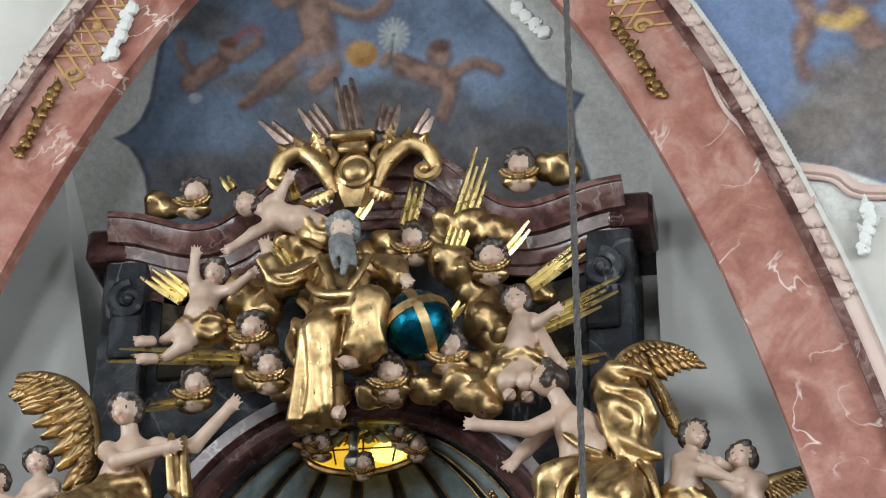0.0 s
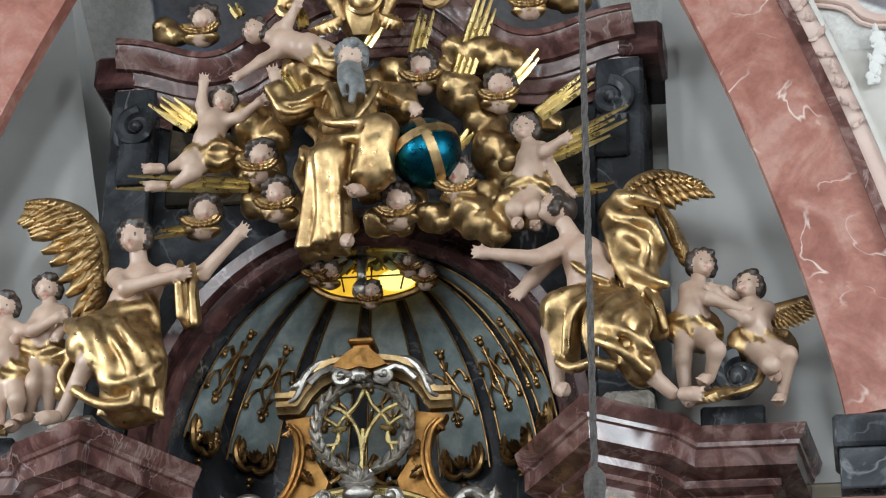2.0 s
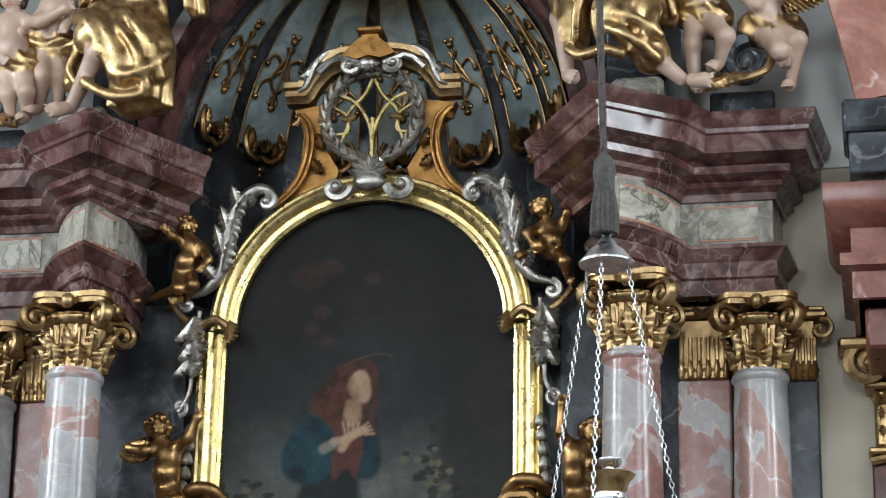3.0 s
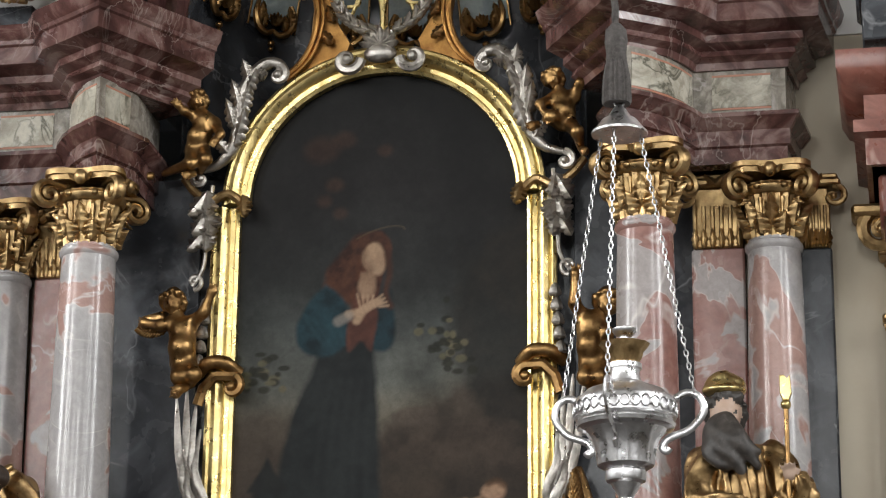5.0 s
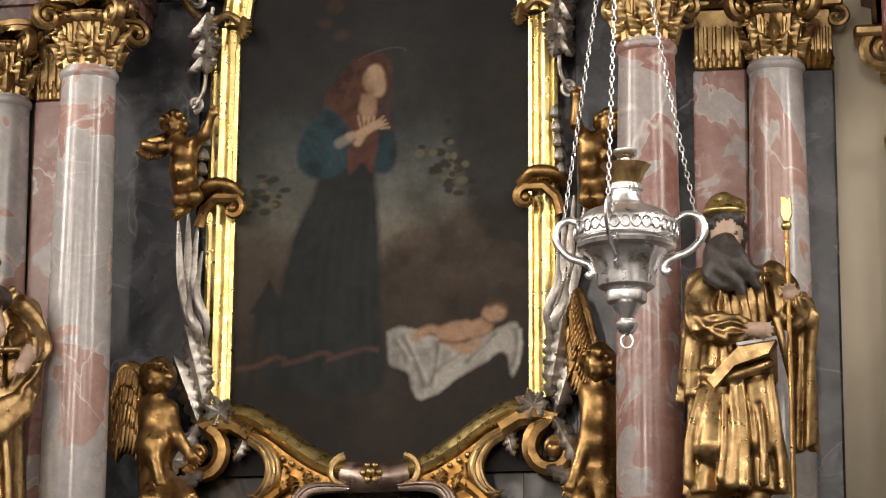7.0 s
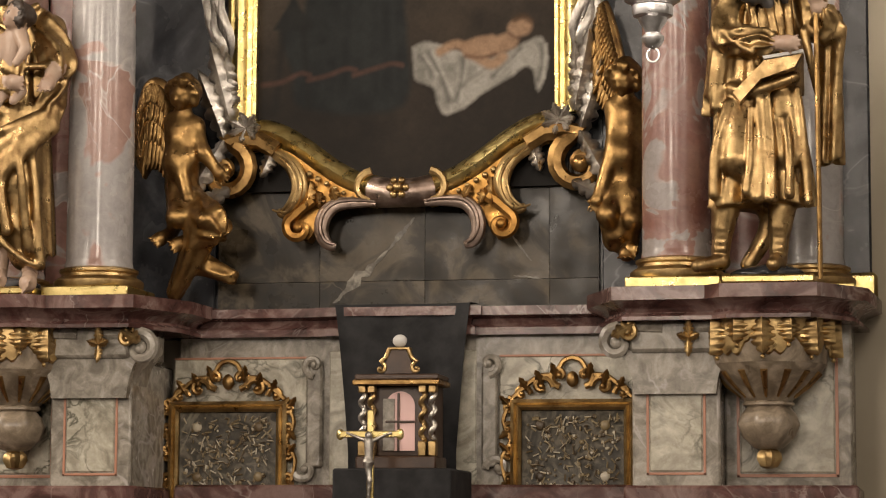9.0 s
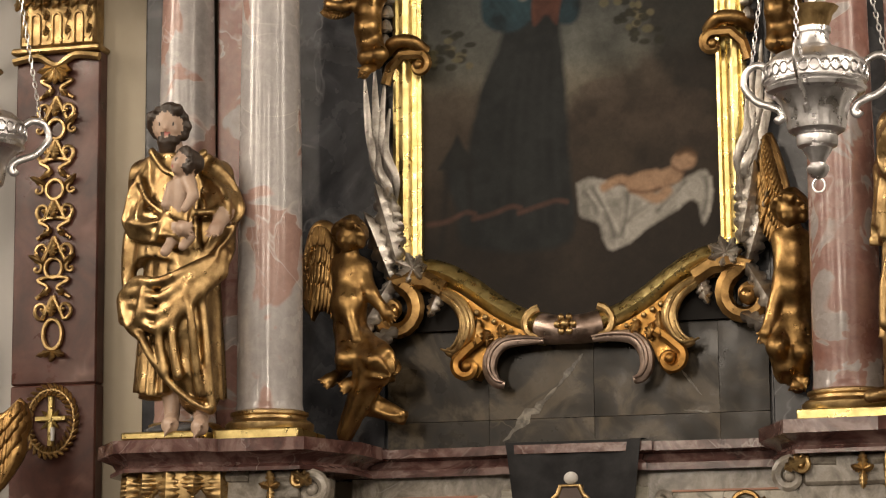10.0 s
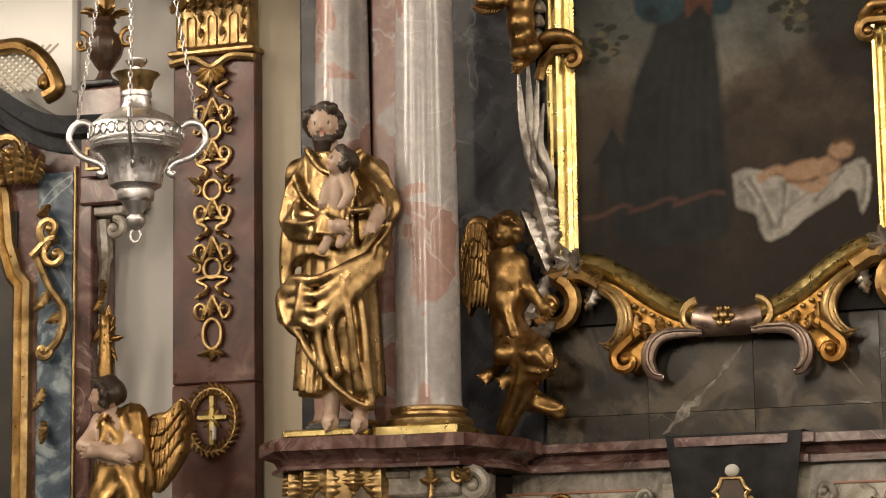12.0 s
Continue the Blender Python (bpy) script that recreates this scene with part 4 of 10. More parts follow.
NA, NB = 64, 20
vs = [dome(180 * i / NA, 88 * j / NB) for j in range(NB + 1) for i in range(NA + 1)]
fs = [(j * (NA + 1) + i, j * (NA + 1) + i + 1, (j + 1) * (NA + 1) + i + 1, (j + 1) * (NA + 1) + i) for j in range(NB) for i in range(NA)]
Geo().add(vs, fs).done("dome", SLATE, conch, "slate blue-grey dome")
low = [dome(180 * i / NA, 0) for i in range(NA + 1)]
Geo().add([(x, y, 6.5) for x, y, z in low] + low, [(i, i + 1, NA + 2 + i, NA + 1 + i) for i in range(NA)]).done("drum", SLATE, conch, "dark grey drum")
for k in range(7):
    a = 90 + (k - 3) * 24
    g = Geo()
    half = 9.0
    cols = 8
    vs = [dome(a - half + 2 * half * i / cols, 14 + 68 * j / 14, -0.012 - 0.02 * math.sin(math.pi * i / cols)) for j in range(15) for i in range(cols + 1)]
    fs = [(j * (cols + 1) + i, j * (cols + 1) + i + 1, (j + 1) * (cols + 1) + i + 1, (j + 1) * (cols + 1) + i) for j in range(14) for i in range(cols)]
    g.add(vs, fs).done("shell_lobe", CONCH_BLUE, conch, "pale blue-grey shell lobe")
    g = Geo()
    for e in (-1, 1):
        g.tube([dome(a + e * half, 12 + 68 * j / 12, -0.02) for j in range(13)], 0.007, 6)
    g.done("lobe_rib", GOLD_DULL, conch, "gilded rib")
    # crossed strapwork with curled ends and hanging buds
    g = Geo()
    for e in (-1, 1):
        g.tube(curve_through([dome(a - e * 8.0, 27, -0.035), dome(a - e * 7.2, 31, -0.04), dome(a - e * 2.5, 33.5, -0.04), dome(a + e * 2.5, 38, -0.04), dome(a + e * 6.5, 39.5, -0.04), dome(a + e * 8.0, 36.5, -0.035)], 4), 0.011, 6)
        g.tube(curve_through([dome(a - e * 1.5, 27.5, -0.04), dome(a + e * 3.6, 32, -0.045), dome(a + e * 2.4, 36, -0.045), dome(a - e * 1.8, 42.5, -0.04)], 4), 0.01, 6)
        for b in (27, 36.5):
            g.ball(dome(a + e * 8.0, b, -0.04), 0.02, 8)
    for b in (25, 44.5):
        g.ball(dome(a, b, -0.04), 0.026, 8).ball(dome(a - 1.6, b + 1.5, -0.04), 0.017, 6).ball(dome(a + 1.6, b + 1.5, -0.04), 0.017, 6)
    g.tube([dome(a, 25, -0.04), dome(a, 44, -0.04)], 0.008, 6)
    g.done("strapwork", GOLD_DULL, conch, "gilded crossed strapwork")
    # leafy bracket with a shell under each lobe
    g = Geo()
    for e in (-1, 1):
        g.tube(curve_through([dome(a + e * 6.4, 19, -0.03), dome(a + e * 7.6, 15.5, -0.05), dome(a + e * 6.0, 12.0, -0.06), dome(a + e * 2.6, 10.6, -0.06), dome(a, 11.6, -0.06)], 5), [0.012 + 0.012 * math.sin(3.14 * i / 20) for i in range(21)], 7)
        g.leaf(dome(a + e * 6.5, 13, -0.06), dome(a + e * 5.2, 18.5, -0.06), 0.07, 0.15, 0, 4)
        g.leaf(dome(a + e * 4.0, 12, -0.06), dome(a + e * 3.8, 16, -0.06), 0.06, 0.15, 0, 3)
    g.done("bracket", GOLD_DULL, conch, "gilded leafy bracket")
    g = Geo()
    for i in range(5):
        g.leaf(dome(a, 13, -0.06), dome(a + (i - 2) * 1.5, 16.6 - 0.5 * abs(i - 2), -0.09), 0.045, 0.1, 0, 2)
    g.ball(dome(a, 8.2, -0.05), 0.024, 8).ball(dome(a, 6.6, -0.05), 0.016, 8)
    g.done("shell", GOLD_DULL, conch, "gilded shell")

# archivolt and attic with broken curved pediment
attic = thing("attic", "dark grey and red-brown marble attic with swept cornice", "attic")
AR = [(0.0, 0.0), (0.0, 0.1), (0.03, 0.14), (0.06, 0.14), (0.06, 0.1), (0.11, 0.1), (0.13, 0.17), (0.2, 0.19), (0.2, 0.0)]
Geo().rail(arc(0, 7.35, 1.22, 1.43, 180, 0, 48), AR, 0, -0.1, flip=-1).done("archivolt", DARK_RED, attic, "red-brown marble arch moulding")


def cornice_top(x):
    """Height of the swept cornice: level at the ends, dipping, rising to the middle."""
    u = min(abs(x) / 1.67, 1)
    return 10.24 - 0.16 * math.exp(-((u - 0.62) / 0.22) ** 2) + 0.34 * math.exp(-(u / 0.42) ** 4)


xs = [-1.67 + 3.34 * i / 60 for i in range(61)]
g = Geo()
# wall in vertical strips between arch and cornice
n = 64
vs, fs = [], []
for i in range(n + 1):
    x = -1.6 + 3.2 * i / n
    lo = 7.35 + (1.5 * math.sqrt(max(0, 1 - (x / 1.3) ** 2)) if abs(x) < 1.3 else 0)
    hi = cornice_top(x) - 0.28
    vs += [(x, -0.12, lo), (x, -0.12, hi), (x, 0.4, lo), (x, 0.4, hi)]
for i in range(n):
    a, b = i * 4, i * 4 + 4
    fs += [(a, b, b + 1, a + 1), (a + 2, a + 3, b + 3, b + 2), (a, a + 2, b + 2, b), (a + 1, b + 1, b + 3, a + 3)]
fs += [(0, 1, 3, 2), (n * 4, n * 4 + 2, n * 4 + 3, n * 4 + 1)]
g.add(vs, fs).done("body", SLATE, attic, "slate grey marble body", smooth=False)
CP = [(-0.42, 0.0), (-0.42, 0.05), (-0.36, 0.05), (-0.36, 0.075), (-0.3, 0.075), (-0.3, 0.11), (-0.27, 0.14), (-0.23, 0.15), (-0.23, 0.18), (-0.15, 0.2), (-0.15, 0.25), (-0.13, 0.26), (-0.1, 0.3), (-0.02, 0.33), (-0.02, 0.35), (0.02, 0.35), (0.02, 0.0)]
path = [(x, cornice_top(x)) for x in xs]
Geo().rail(path, CP, 0, -0.1, flip=-1).done("cornice", RED_MARBLE, attic, "swept red-brown marble cornice")
for sx in (-1, 1):
    x0, x1 = sorted((sx * 1.55, sx * 1.85))
    Geo().box(x0, x1, -0.3, 0.4, 9.98, 10.22, 0.03).done("cornice_end", DARK_RED, attic, "dark red marble cornice end")
    x0, x1 = sorted((sx * 1.42, sx * 1.72))
    Geo().box(x0, x1, -0.26, 0.4, 7.4, 9.98, 0.02).done("pier", SLATE, attic, "slate grey pier")
    g = Geo()
    g.scroll(sx * 1.52, -0.3, 9.66, 0.13, 1.8, math.pi / 2, -sx, 0.045)
    g.box(min(sx * 1.42, sx * 1.64), max(sx * 1.42, sx * 1.64), -0.32, -0.26, 9.25, 9.55, 0.02)
    g.done("volute", SLATE, attic, "slate grey volute")
    x0, x1 = sorted((sx * 0.75, sx * 1.35))
    Geo().box(x0, x1, -0.15, -0.1, 9.15, 9.8, 0.015).done("panel", OLIVE, attic, "grey marble panel", smooth=False)
# ---- carved figures ----
def surface_nets(F):
    """Vertices (in grid units) and quads of the surface F = 0."""
    s = F < 0
    nx, ny, nz = F.shape
    corner = [(i, j, k) for i in (0, 1) for j in (0, 1) for k in (0, 1)]
    cnt = np.zeros((nx - 1, ny - 1, nz - 1), int)
    for i, j, k in corner:
        cnt += s[i:nx - 1 + i, j:ny - 1 + j, k:nz - 1 + k]
    act = (cnt > 0) & (cnt < 8)
    idx = -np.ones(act.shape, int)
    cells = np.argwhere(act)
    idx[act] = np.arange(len(cells))
    acc, num = np.zeros((len(cells), 3)), np.zeros(len(cells))
    ci, cj, ck = cells.T
    for a in corner:
        for ax in range(3):
            if a[ax]:
                continue
            b = list(a)
            b[ax] = 1
            fa = F[ci + a[0], cj + a[1], ck + a[2]]
            fb = F[ci + b[0], cj + b[1], ck + b[2]]
            hit = (fa < 0) != (fb < 0)
            u = np.where(hit, fa / np.where(hit, fa - fb, 1), 0)
            p = np.tile(np.array(a, float), (len(cells), 1))
            p[:, ax] += u
            acc += np.where(hit[:, None], p, 0)
            num += hit
    verts = cells + acc / num[:, None]
    quads = []
    for ax in range(3):
        u, w = [(1, 2), (2, 0), (0, 1)][ax]
        sl0, sl1 = [slice(None)] * 3, [slice(None)] * 3
        sl0[ax], sl1[ax] = slice(0, -1), slice(1, None)
        cross = s[tuple(sl0)] != s[tuple(sl1)]
        e = np.argwhere(cross)
        e = e[(e[:, u] > 0) & (e[:, w] > 0) & (e[:, u] < F.shape[u] - 1) & (e[:, w] < F.shape[w] - 1)]
        inside = s[tuple(e.T)]
        du, dw = np.zeros(3, int), np.zeros(3, int)
        du[u], dw[w] = 1, 1
        q = np.stack([idx[tuple((e - du - dw).T)], idx[tuple((e - dw).T)], idx[tuple(e.T)], idx[tuple((e - du).T)]], 1)
        q[~inside] = q[~inside][:, ::-1]
        quads.append(q)
    return verts, np.concatenate(quads)


def cap(a, b, ra, rb=None, mat=0, folds=0, amp=0.0):
    """A tapered rounded limb from a to b; folds of cloth run along it."""
    return ("cap", np.array(a, float), np.array(b, float), ra, rb if rb is not None else ra, mat, folds, amp)


def egg(c, r, mat=0, swirl=0.0):
    r = r if hasattr(r, "__len__") else (r, r, r)
    return ("egg", np.array(c, float), np.array(r, float), mat, swirl)


def gown(a, b, ra, rb, flat=0.8, folds=8, amp=0.03, mat=2, cut=None, flare=1.0):
    """Hanging cloth with an open hem: round ridges and sharp valleys that deepen downwards; cut: (point, normal) of an oblique hem."""
    return ("gown", np.array(a, float), np.array(b, float), ra, rb, mat, folds, amp, flat, cut, flare)


def drape(pts, r0, r1, mat=2):
    """A ridge of cloth led along a smooth line, tapering."""
    line = np.array(curve_through(pts, 4))
    return [("line", line.min(0), line.max(0), max(r0, r1), max(r0, r1), mat, line, r0, r1)]


def distance(q, P, ph):
    if q[0] == "line":
        line, r0, r1 = q[6:]
        n = len(line) - 1
        out = np.full(P.shape[:-1], 1e3)
        for i in range(n):
            d = line[i + 1] - line[i]
            w = P - line[i]
            t = np.clip((w @ d) / max(d @ d, 1e-9), 0, 1)
            out = np.minimum(out, np.sqrt(((w - t[..., None] * d) ** 2).sum(-1)) - r0 - (r1 - r0) * (i + t) / n)
        return out
    if q[0] == "gown":
        _, a, b, ra, rb, mat, folds, amp, flat, cut, flare = q
        L = a[2] - b[2]
        t = np.clip((a[2] - P[..., 2]) / L, 0, 1)
        x = P[..., 0] - (a[0] + (b[0] - a[0]) * t)
        y = (P[..., 1] - (a[1] + (b[1] - a[1]) * t)) / flat
        th = np.arctan2(y, x)
        wave = np.abs(np.sin(0.5 * folds * th + ph + 0.7 * np.sin(2 * th + ph) + 0.5 * np.sin(2.5 * t + ph)))
        fine = np.abs(np.sin(1.1 * folds * th + 2 * ph + 1.1 * t))
        rad = ra + (rb - ra) * t ** flare + amp * (0.15 + 0.85 * t) * (1.7 * wave + 0.5 * fine - 1.3) * (0.75 + 0.35 * np.sin(th * 2 + ph))
        out = (np.hypot(x, y) - rad) * 0.8
        out = np.maximum(out, np.maximum(P[..., 2] - a[2], b[2] + 0.018 * np.sin(3 * th + ph) - P[..., 2]))
        if cut:
            nrm = np.array(cut[1], float)
            out = np.maximum(out, (P - np.array(cut[0], float)) @ (nrm / np.linalg.norm(nrm)))
        return out
    if q[0] == "cap":
        _, a, b, ra, rb, mat, folds, amp = q
        d = b - a
        L2 = max(d @ d, 1e-9)
        w = P - a
        t = np.clip((w @ d) / L2, 0, 1)
        rad = w - t[..., None] * d
        ln = np.sqrt((rad ** 2).sum(-1))
        out = ln - (ra + (rb - ra) * t)
        if folds:
            dn = d / math.sqrt(L2)
            e1 = np.cross(dn, (0.3, 1, 0.2))
            e1 /= np.linalg.norm(e1)
            e2 = np.cross(dn, e1)
            th = np.arctan2(rad @ e2, rad @ e1)
            wav = np.sin(0.5 * folds * th + 2.0 * np.sin(2.2 * t + ph) + ph)
            fine = np.sin(folds * th + 3.0 * np.sin(1.7 * t + 2 * ph))
            out = out - amp * ((1 - wav ** 2) ** 2 * 1.7 + 0.22 * fine - 0.75) * (0.4 + 0.6 * t)
        return out
    _, c, r, mat, swirl = q
    w = P - c
    k0 = np.sqrt(((w / r) ** 2).sum(-1))
    k1 = np.sqrt(((w / r ** 2) ** 2).sum(-1)) + 1e-9
    out = k0 * (k0 - 1) / k1
    if swirl:
        th = np.arctan2(w[..., 2], w[..., 0])
        out = out - swirl * np.sin(3 * th + 9 * k0 + ph)
    return out


def sculpt(g, prims, h=0.018, blend=0.03, ph=0.0, rounds=3, crease=0.8):
    """Fuses the limbs and swellings into one carved surface and adds it to g."""
    lo, hi = np.full(3, 1e9), np.full(3, -1e9)
    for q in prims:
        if q[0] in ("cap", "gown", "line"):
            for c, r in ((q[1], q[3]), (q[2], q[4])):
                lo, hi = np.minimum(lo, c - r - 0.05), np.maximum(hi, c + r + 0.05)
        else:
            lo, hi = np.minimum(lo, q[1] - q[2] - 0.05), np.maximum(hi, q[1] + q[2] + 0.05)
    n = np.ceil((hi - lo) / h).astype(int) + 1
    ax = [lo[i] + h * np.arange(n[i]) for i in range(3)]
    F = np.full(tuple(n), 1e3)
    M = np.zeros(tuple(n), int)
    best = np.full(tuple(n), 1e3)
    pad = 3 * h + blend * 1.5 + 0.03
    for i, q in enumerate(prims):
        if q[0] in ("cap", "gown", "line"):
            r = max(q[3], q[4])
            l2, h2 = np.minimum(q[1], q[2]) - r - pad, np.maximum(q[1], q[2]) + r + pad
        else:
            l2, h2 = q[1] - q[2] - pad, q[1] + q[2] + pad
        i0 = np.clip(((l2 - lo) / h).astype(int), 0, n)
        i1 = np.clip(((h2 - lo) / h).astype(int) + 1, 0, n)
        sl = tuple(slice(i0[k], i1[k]) for k in range(3))
        P = np.stack(np.meshgrid(*[ax[k][sl[k]] for k in range(3)], indexing="ij"), -1)
        d = distance(q, P, ph + i * 1.7)
        f = F[sl]
        k = max(0.01, q[3] * crease) if q[0] == "line" else blend
        e = np.clip(0.5 + 0.5 * (f - d) / k, 0, 1)
        F[sl] = np.where(f > 100, d, f * (1 - e) + d * e - k * e * (1 - e))
        mat = q[3] if q[0] == "egg" else q[5]
        M[sl] = np.where(d < best[sl], mat, M[sl])
        best[sl] = np.minimum(best[sl], d)
    v, f = surface_nets(F)
    deg = np.zeros(len(v))
    for k in range(4):
        np.add.at(deg, f[:, k], 2)
    for _ in range(rounds):
        acc = np.zeros_like(v)
        for k in range(4):
            np.add.at(acc, f[:, k], v[f[:, (k + 1) % 4]] + v[f[:, k - 1]])
        v = v * 0.45 + 0.55 * acc / deg[:, None]
    c = np.clip(np.round(v[f].mean(1)).astype(int), 0, n - 1)
    mats = M[tuple(c.T)].tolist()
    g.add([tuple(p) for p in (lo + v * h).tolist()], [tuple(q) for q in f.tolist()], mats)
    return g


def V3(*a):
    return np.array(a, float)


def feathers(g, root, tip, down, size, rows=3, mat=1):
    """A wing: overlapping rows of feathers hanging from the line root to tip, towards 'down'."""
    root, tip, down = Vector(root), Vector(tip), Vector(down)
    ln = (tip - root).length
    nrm = (tip - root).cross(down).normalized()
    if nrm.y > 0:
        nrm = -nrm
    for r in range(rows):
        k = 6 + 2 * (rows - r)
        for i in range(k):
            u = (i + 0.5) / k
            a = root.lerp(tip, u * 0.97)
            d = (down.normalized() * (1 - 0.45 * u) + (tip - root).normalized() * (0.15 + 0.75 * u)).normalized()
            L = size * (1.0 - 0.27 * r) * (0.6 + 0.5 * math.sin(math.pi * (0.15 + 0.7 * u)))
            a = a + nrm * 0.012 * (r + 1)
            g.leaf(a - d * 0.02, a + d * L * 0.92, size * 0.4, 0.05, mat, 1 if r == 0 else 2, nrm)
    for r in range(3):
        for i in range(9):
            a = root.lerp(tip, (i + 0.3 + 0.4 * (r % 2)) / 9.4) + down.normalized() * size * (0.06 + 0.1 * r) + nrm * (0.06 - 0.008 * r)
            d = (down.normalized() + (tip - root).normalized() * (0.3 + 0.06 * i)).normalized()
            g.leaf(a, a + d * size * 0.2, size * 0.17, 0.1, mat, 1, nrm)
    pts = [root.lerp(tip, i / 8) + nrm * 0.03 + (tip - root).cross(nrm).normalized() * 0.04 * ln * math.sin(math.pi * i / 8) * 0 for i in range(9)]
    g.tube(pts, [0.05 * (1.1 - 0.06 * i) for i in range(9)], 8, mat, 0.8)


def plumes(g, edge, hang, size, mat=2):
    """A folded wing: rows of rounded feathers along a curved leading edge; hang, size: direction (x, z) and length at root, middle and end."""
    line = [Vector(q) for q in curve_through(edge, 8)]
    n = len(line) - 1
    for row, (k, share, lift) in enumerate(((13, 1.0, 0.0), (15, 0.7, 0.022), (17, 0.45, 0.042), (18, 0.24, 0.06))):
        for i in range(k):
            u = (i + 0.5) / k
            q = line[min(n, int(u * n))]
            w = u * 2 if u < 0.5 else u * 2 - 1
            a, b = (0, 1) if u < 0.5 else (1, 2)
            d = Vector((hang[a][0] * (1 - w) + hang[b][0] * w, 0, hang[a][1] * (1 - w) + hang[b][1] * w)).normalized()
            L = (size[a] * (1 - w) + size[b] * w) * share
            q = q + Vector((0, -lift, 0))
            g.leaf(q, q + d * L + Vector((0, -0.02, 0)), max(0.055, L * 0.4), 0.06, mat, 3 if row else 2)
    g.tube(line, [0.03 + 0.018 * math.sin(math.pi * i / n) for i in range(n + 1)], 8, mat, 0.8)


def head_prims(c, r, face=(0, -1, 0), hair=1, beard=None, skin=0):
    """Head with brow, nose, cheeks and a cap of curls, looking towards 'face'."""
    c, f = V3(*c), V3(*face)
    f = f / np.linalg.norm(f)
    s = np.cross(f, (0, 0, 1))
    s = s / (np.linalg.norm(s) + 1e-9)
    up = np.cross(s, f)
    p = [egg(c, (r * 0.86, r * 0.92, r * 1.05), skin), egg(c + f * r * 0.35 - up * r * 0.45, r * 0.52, skin)]
    p += [cap(c + f * r * 0.78 + up * r * 0.12, c + f * r * 1.0 - up * r * 0.18, r * 0.09, r * 0.14, skin)]
    p += [egg(c + f * r * 0.86 - up * r * 0.5, (r * 0.15, r * 0.09, r * 0.05), 3), egg(c + f * r * 0.74 - up * r * 0.74, r * 0.2, skin)]
    for k in (-1, 1):
        p.append(egg(c + f * r * 0.8 + s * k * r * 0.33 + up * r * 0.05, (r * 0.1, r * 0.08, r * 0.04), hair))
        p.append(cap(c + f * r * 0.84 + s * k * r * 0.14 + up * r * 0.22, c + f * r * 0.7 + s * k * r * 0.55 + up * r * 0.2, r * 0.09, r * 0.06, skin))
    for k in (-1, 1):
        p.append(egg(c + f * r * 0.62 + s * k * r * 0.36 - up * r * 0.28, r * 0.3, skin))
    p.append(egg(c - f * r * 0.3 + up * r * 0.2, (r * 0.98, r * 0.98, r * 1.02), hair, r * 0.07))
    for k in range(9):
        a = math.pi * (-0.22 + 1.44 * k / 8)
        p.append(egg(c + s * math.cos(a) * r * 0.96 + up * (math.sin(a) * r * 0.88 + r * 0.06) + f * r * (0.1 + (0.3 + 0.12 * (k % 2)) * max(0, math.sin(a))), r * (0.25 + 0.06 * (k % 3)), hair, r * 0.05))
    if beard:
        p.append(egg(c + f * r * 0.5 - up * r * 0.9, (r * 0.55, r * 0.5, r * 0.8), hair, r * 0.1))
        for k in range(5):
            q = c + f * r * (0.6 + 0.05 * k) + s * r * 0.3 * math.sin(k * 2.1)
            p.append(cap(q - up * r * 0.9, q - up * r * (beard * (0.7 + 0.08 * k)), r * 0.3, r * 0.14, hair, 4, r * 0.08))
    return p


def limb(p, pts, r0, r1, mat=0):
    for a, b, u in ((pts[0], pts[1], 0.0), (pts[1], pts[2], 0.5)):
        p.append(cap(a, b, r0 + (r1 - r0) * u, r0 + (r1 - r0) * (u + 0.5), mat))


def hand_or_foot(p, a, b, r, mat=0, long=1.0):
    a, b = V3(*a), V3(*b)
    d = (b - a) / (np.linalg.norm(b - a) + 1e-9)
    side = np.cross(d, (0.1, 1, 0.25))
    side /= np.linalg.norm(side) + 1e-9
    p.append(cap(b - d * r * 1.2, b, r * 1.0, r * 1.0, mat))
    p.append(egg(b + d * r * 0.7, r * 1.15, mat))
    for k in (-1.5, -0.5, 0.5, 1.5):
        q = b + d * r * 1.2 + side * k * r * 0.45
        p.append(cap(q, q + (d + side * k * 0.18) * r * (1.7 - 0.2 * abs(k)) * long + V3(0, -0.2 * r, 0), r * 0.3, r * 0.22, mat))
    if long > 0.9:
        p.append(cap(b + d * r * 0.4, b + (d * 0.7 - side * 0.9) * r * 1.7, r * 0.34, r * 0.24, mat))


def ridges(a, b, ra, rb, count, ph):
    """Folds that run slantwise over the front of one length of cloth."""
    a, b = V3(*a), V3(*b)
    d = (b - a) / (np.linalg.norm(b - a) + 1e-9)
    f = V3(0, -1, 0) - d * (V3(0, -1, 0) @ d)
    f = f / (np.linalg.norm(f) + 1e-9)
    side = np.cross(d, f)
    out = []
    for k in range(count):
        mid = -1.25 + 2.5 * k / (count - 1)
        pts = []
        for u in (-0.05, 0.3, 0.65, 1.05):
            ang = mid + 0.4 * math.sin(2.1 * k + 2.6 * u + ph)
            pts.append(tuple(a + (b - a) * u + (f * math.cos(ang) + side * math.sin(ang)) * (ra + (rb - ra) * u) * 0.97))
        out += drape(pts, ra * (0.13 + 0.05 * (k % 2)), rb * (0.2 + 0.07 * ((k + 1) % 2)))
    return out


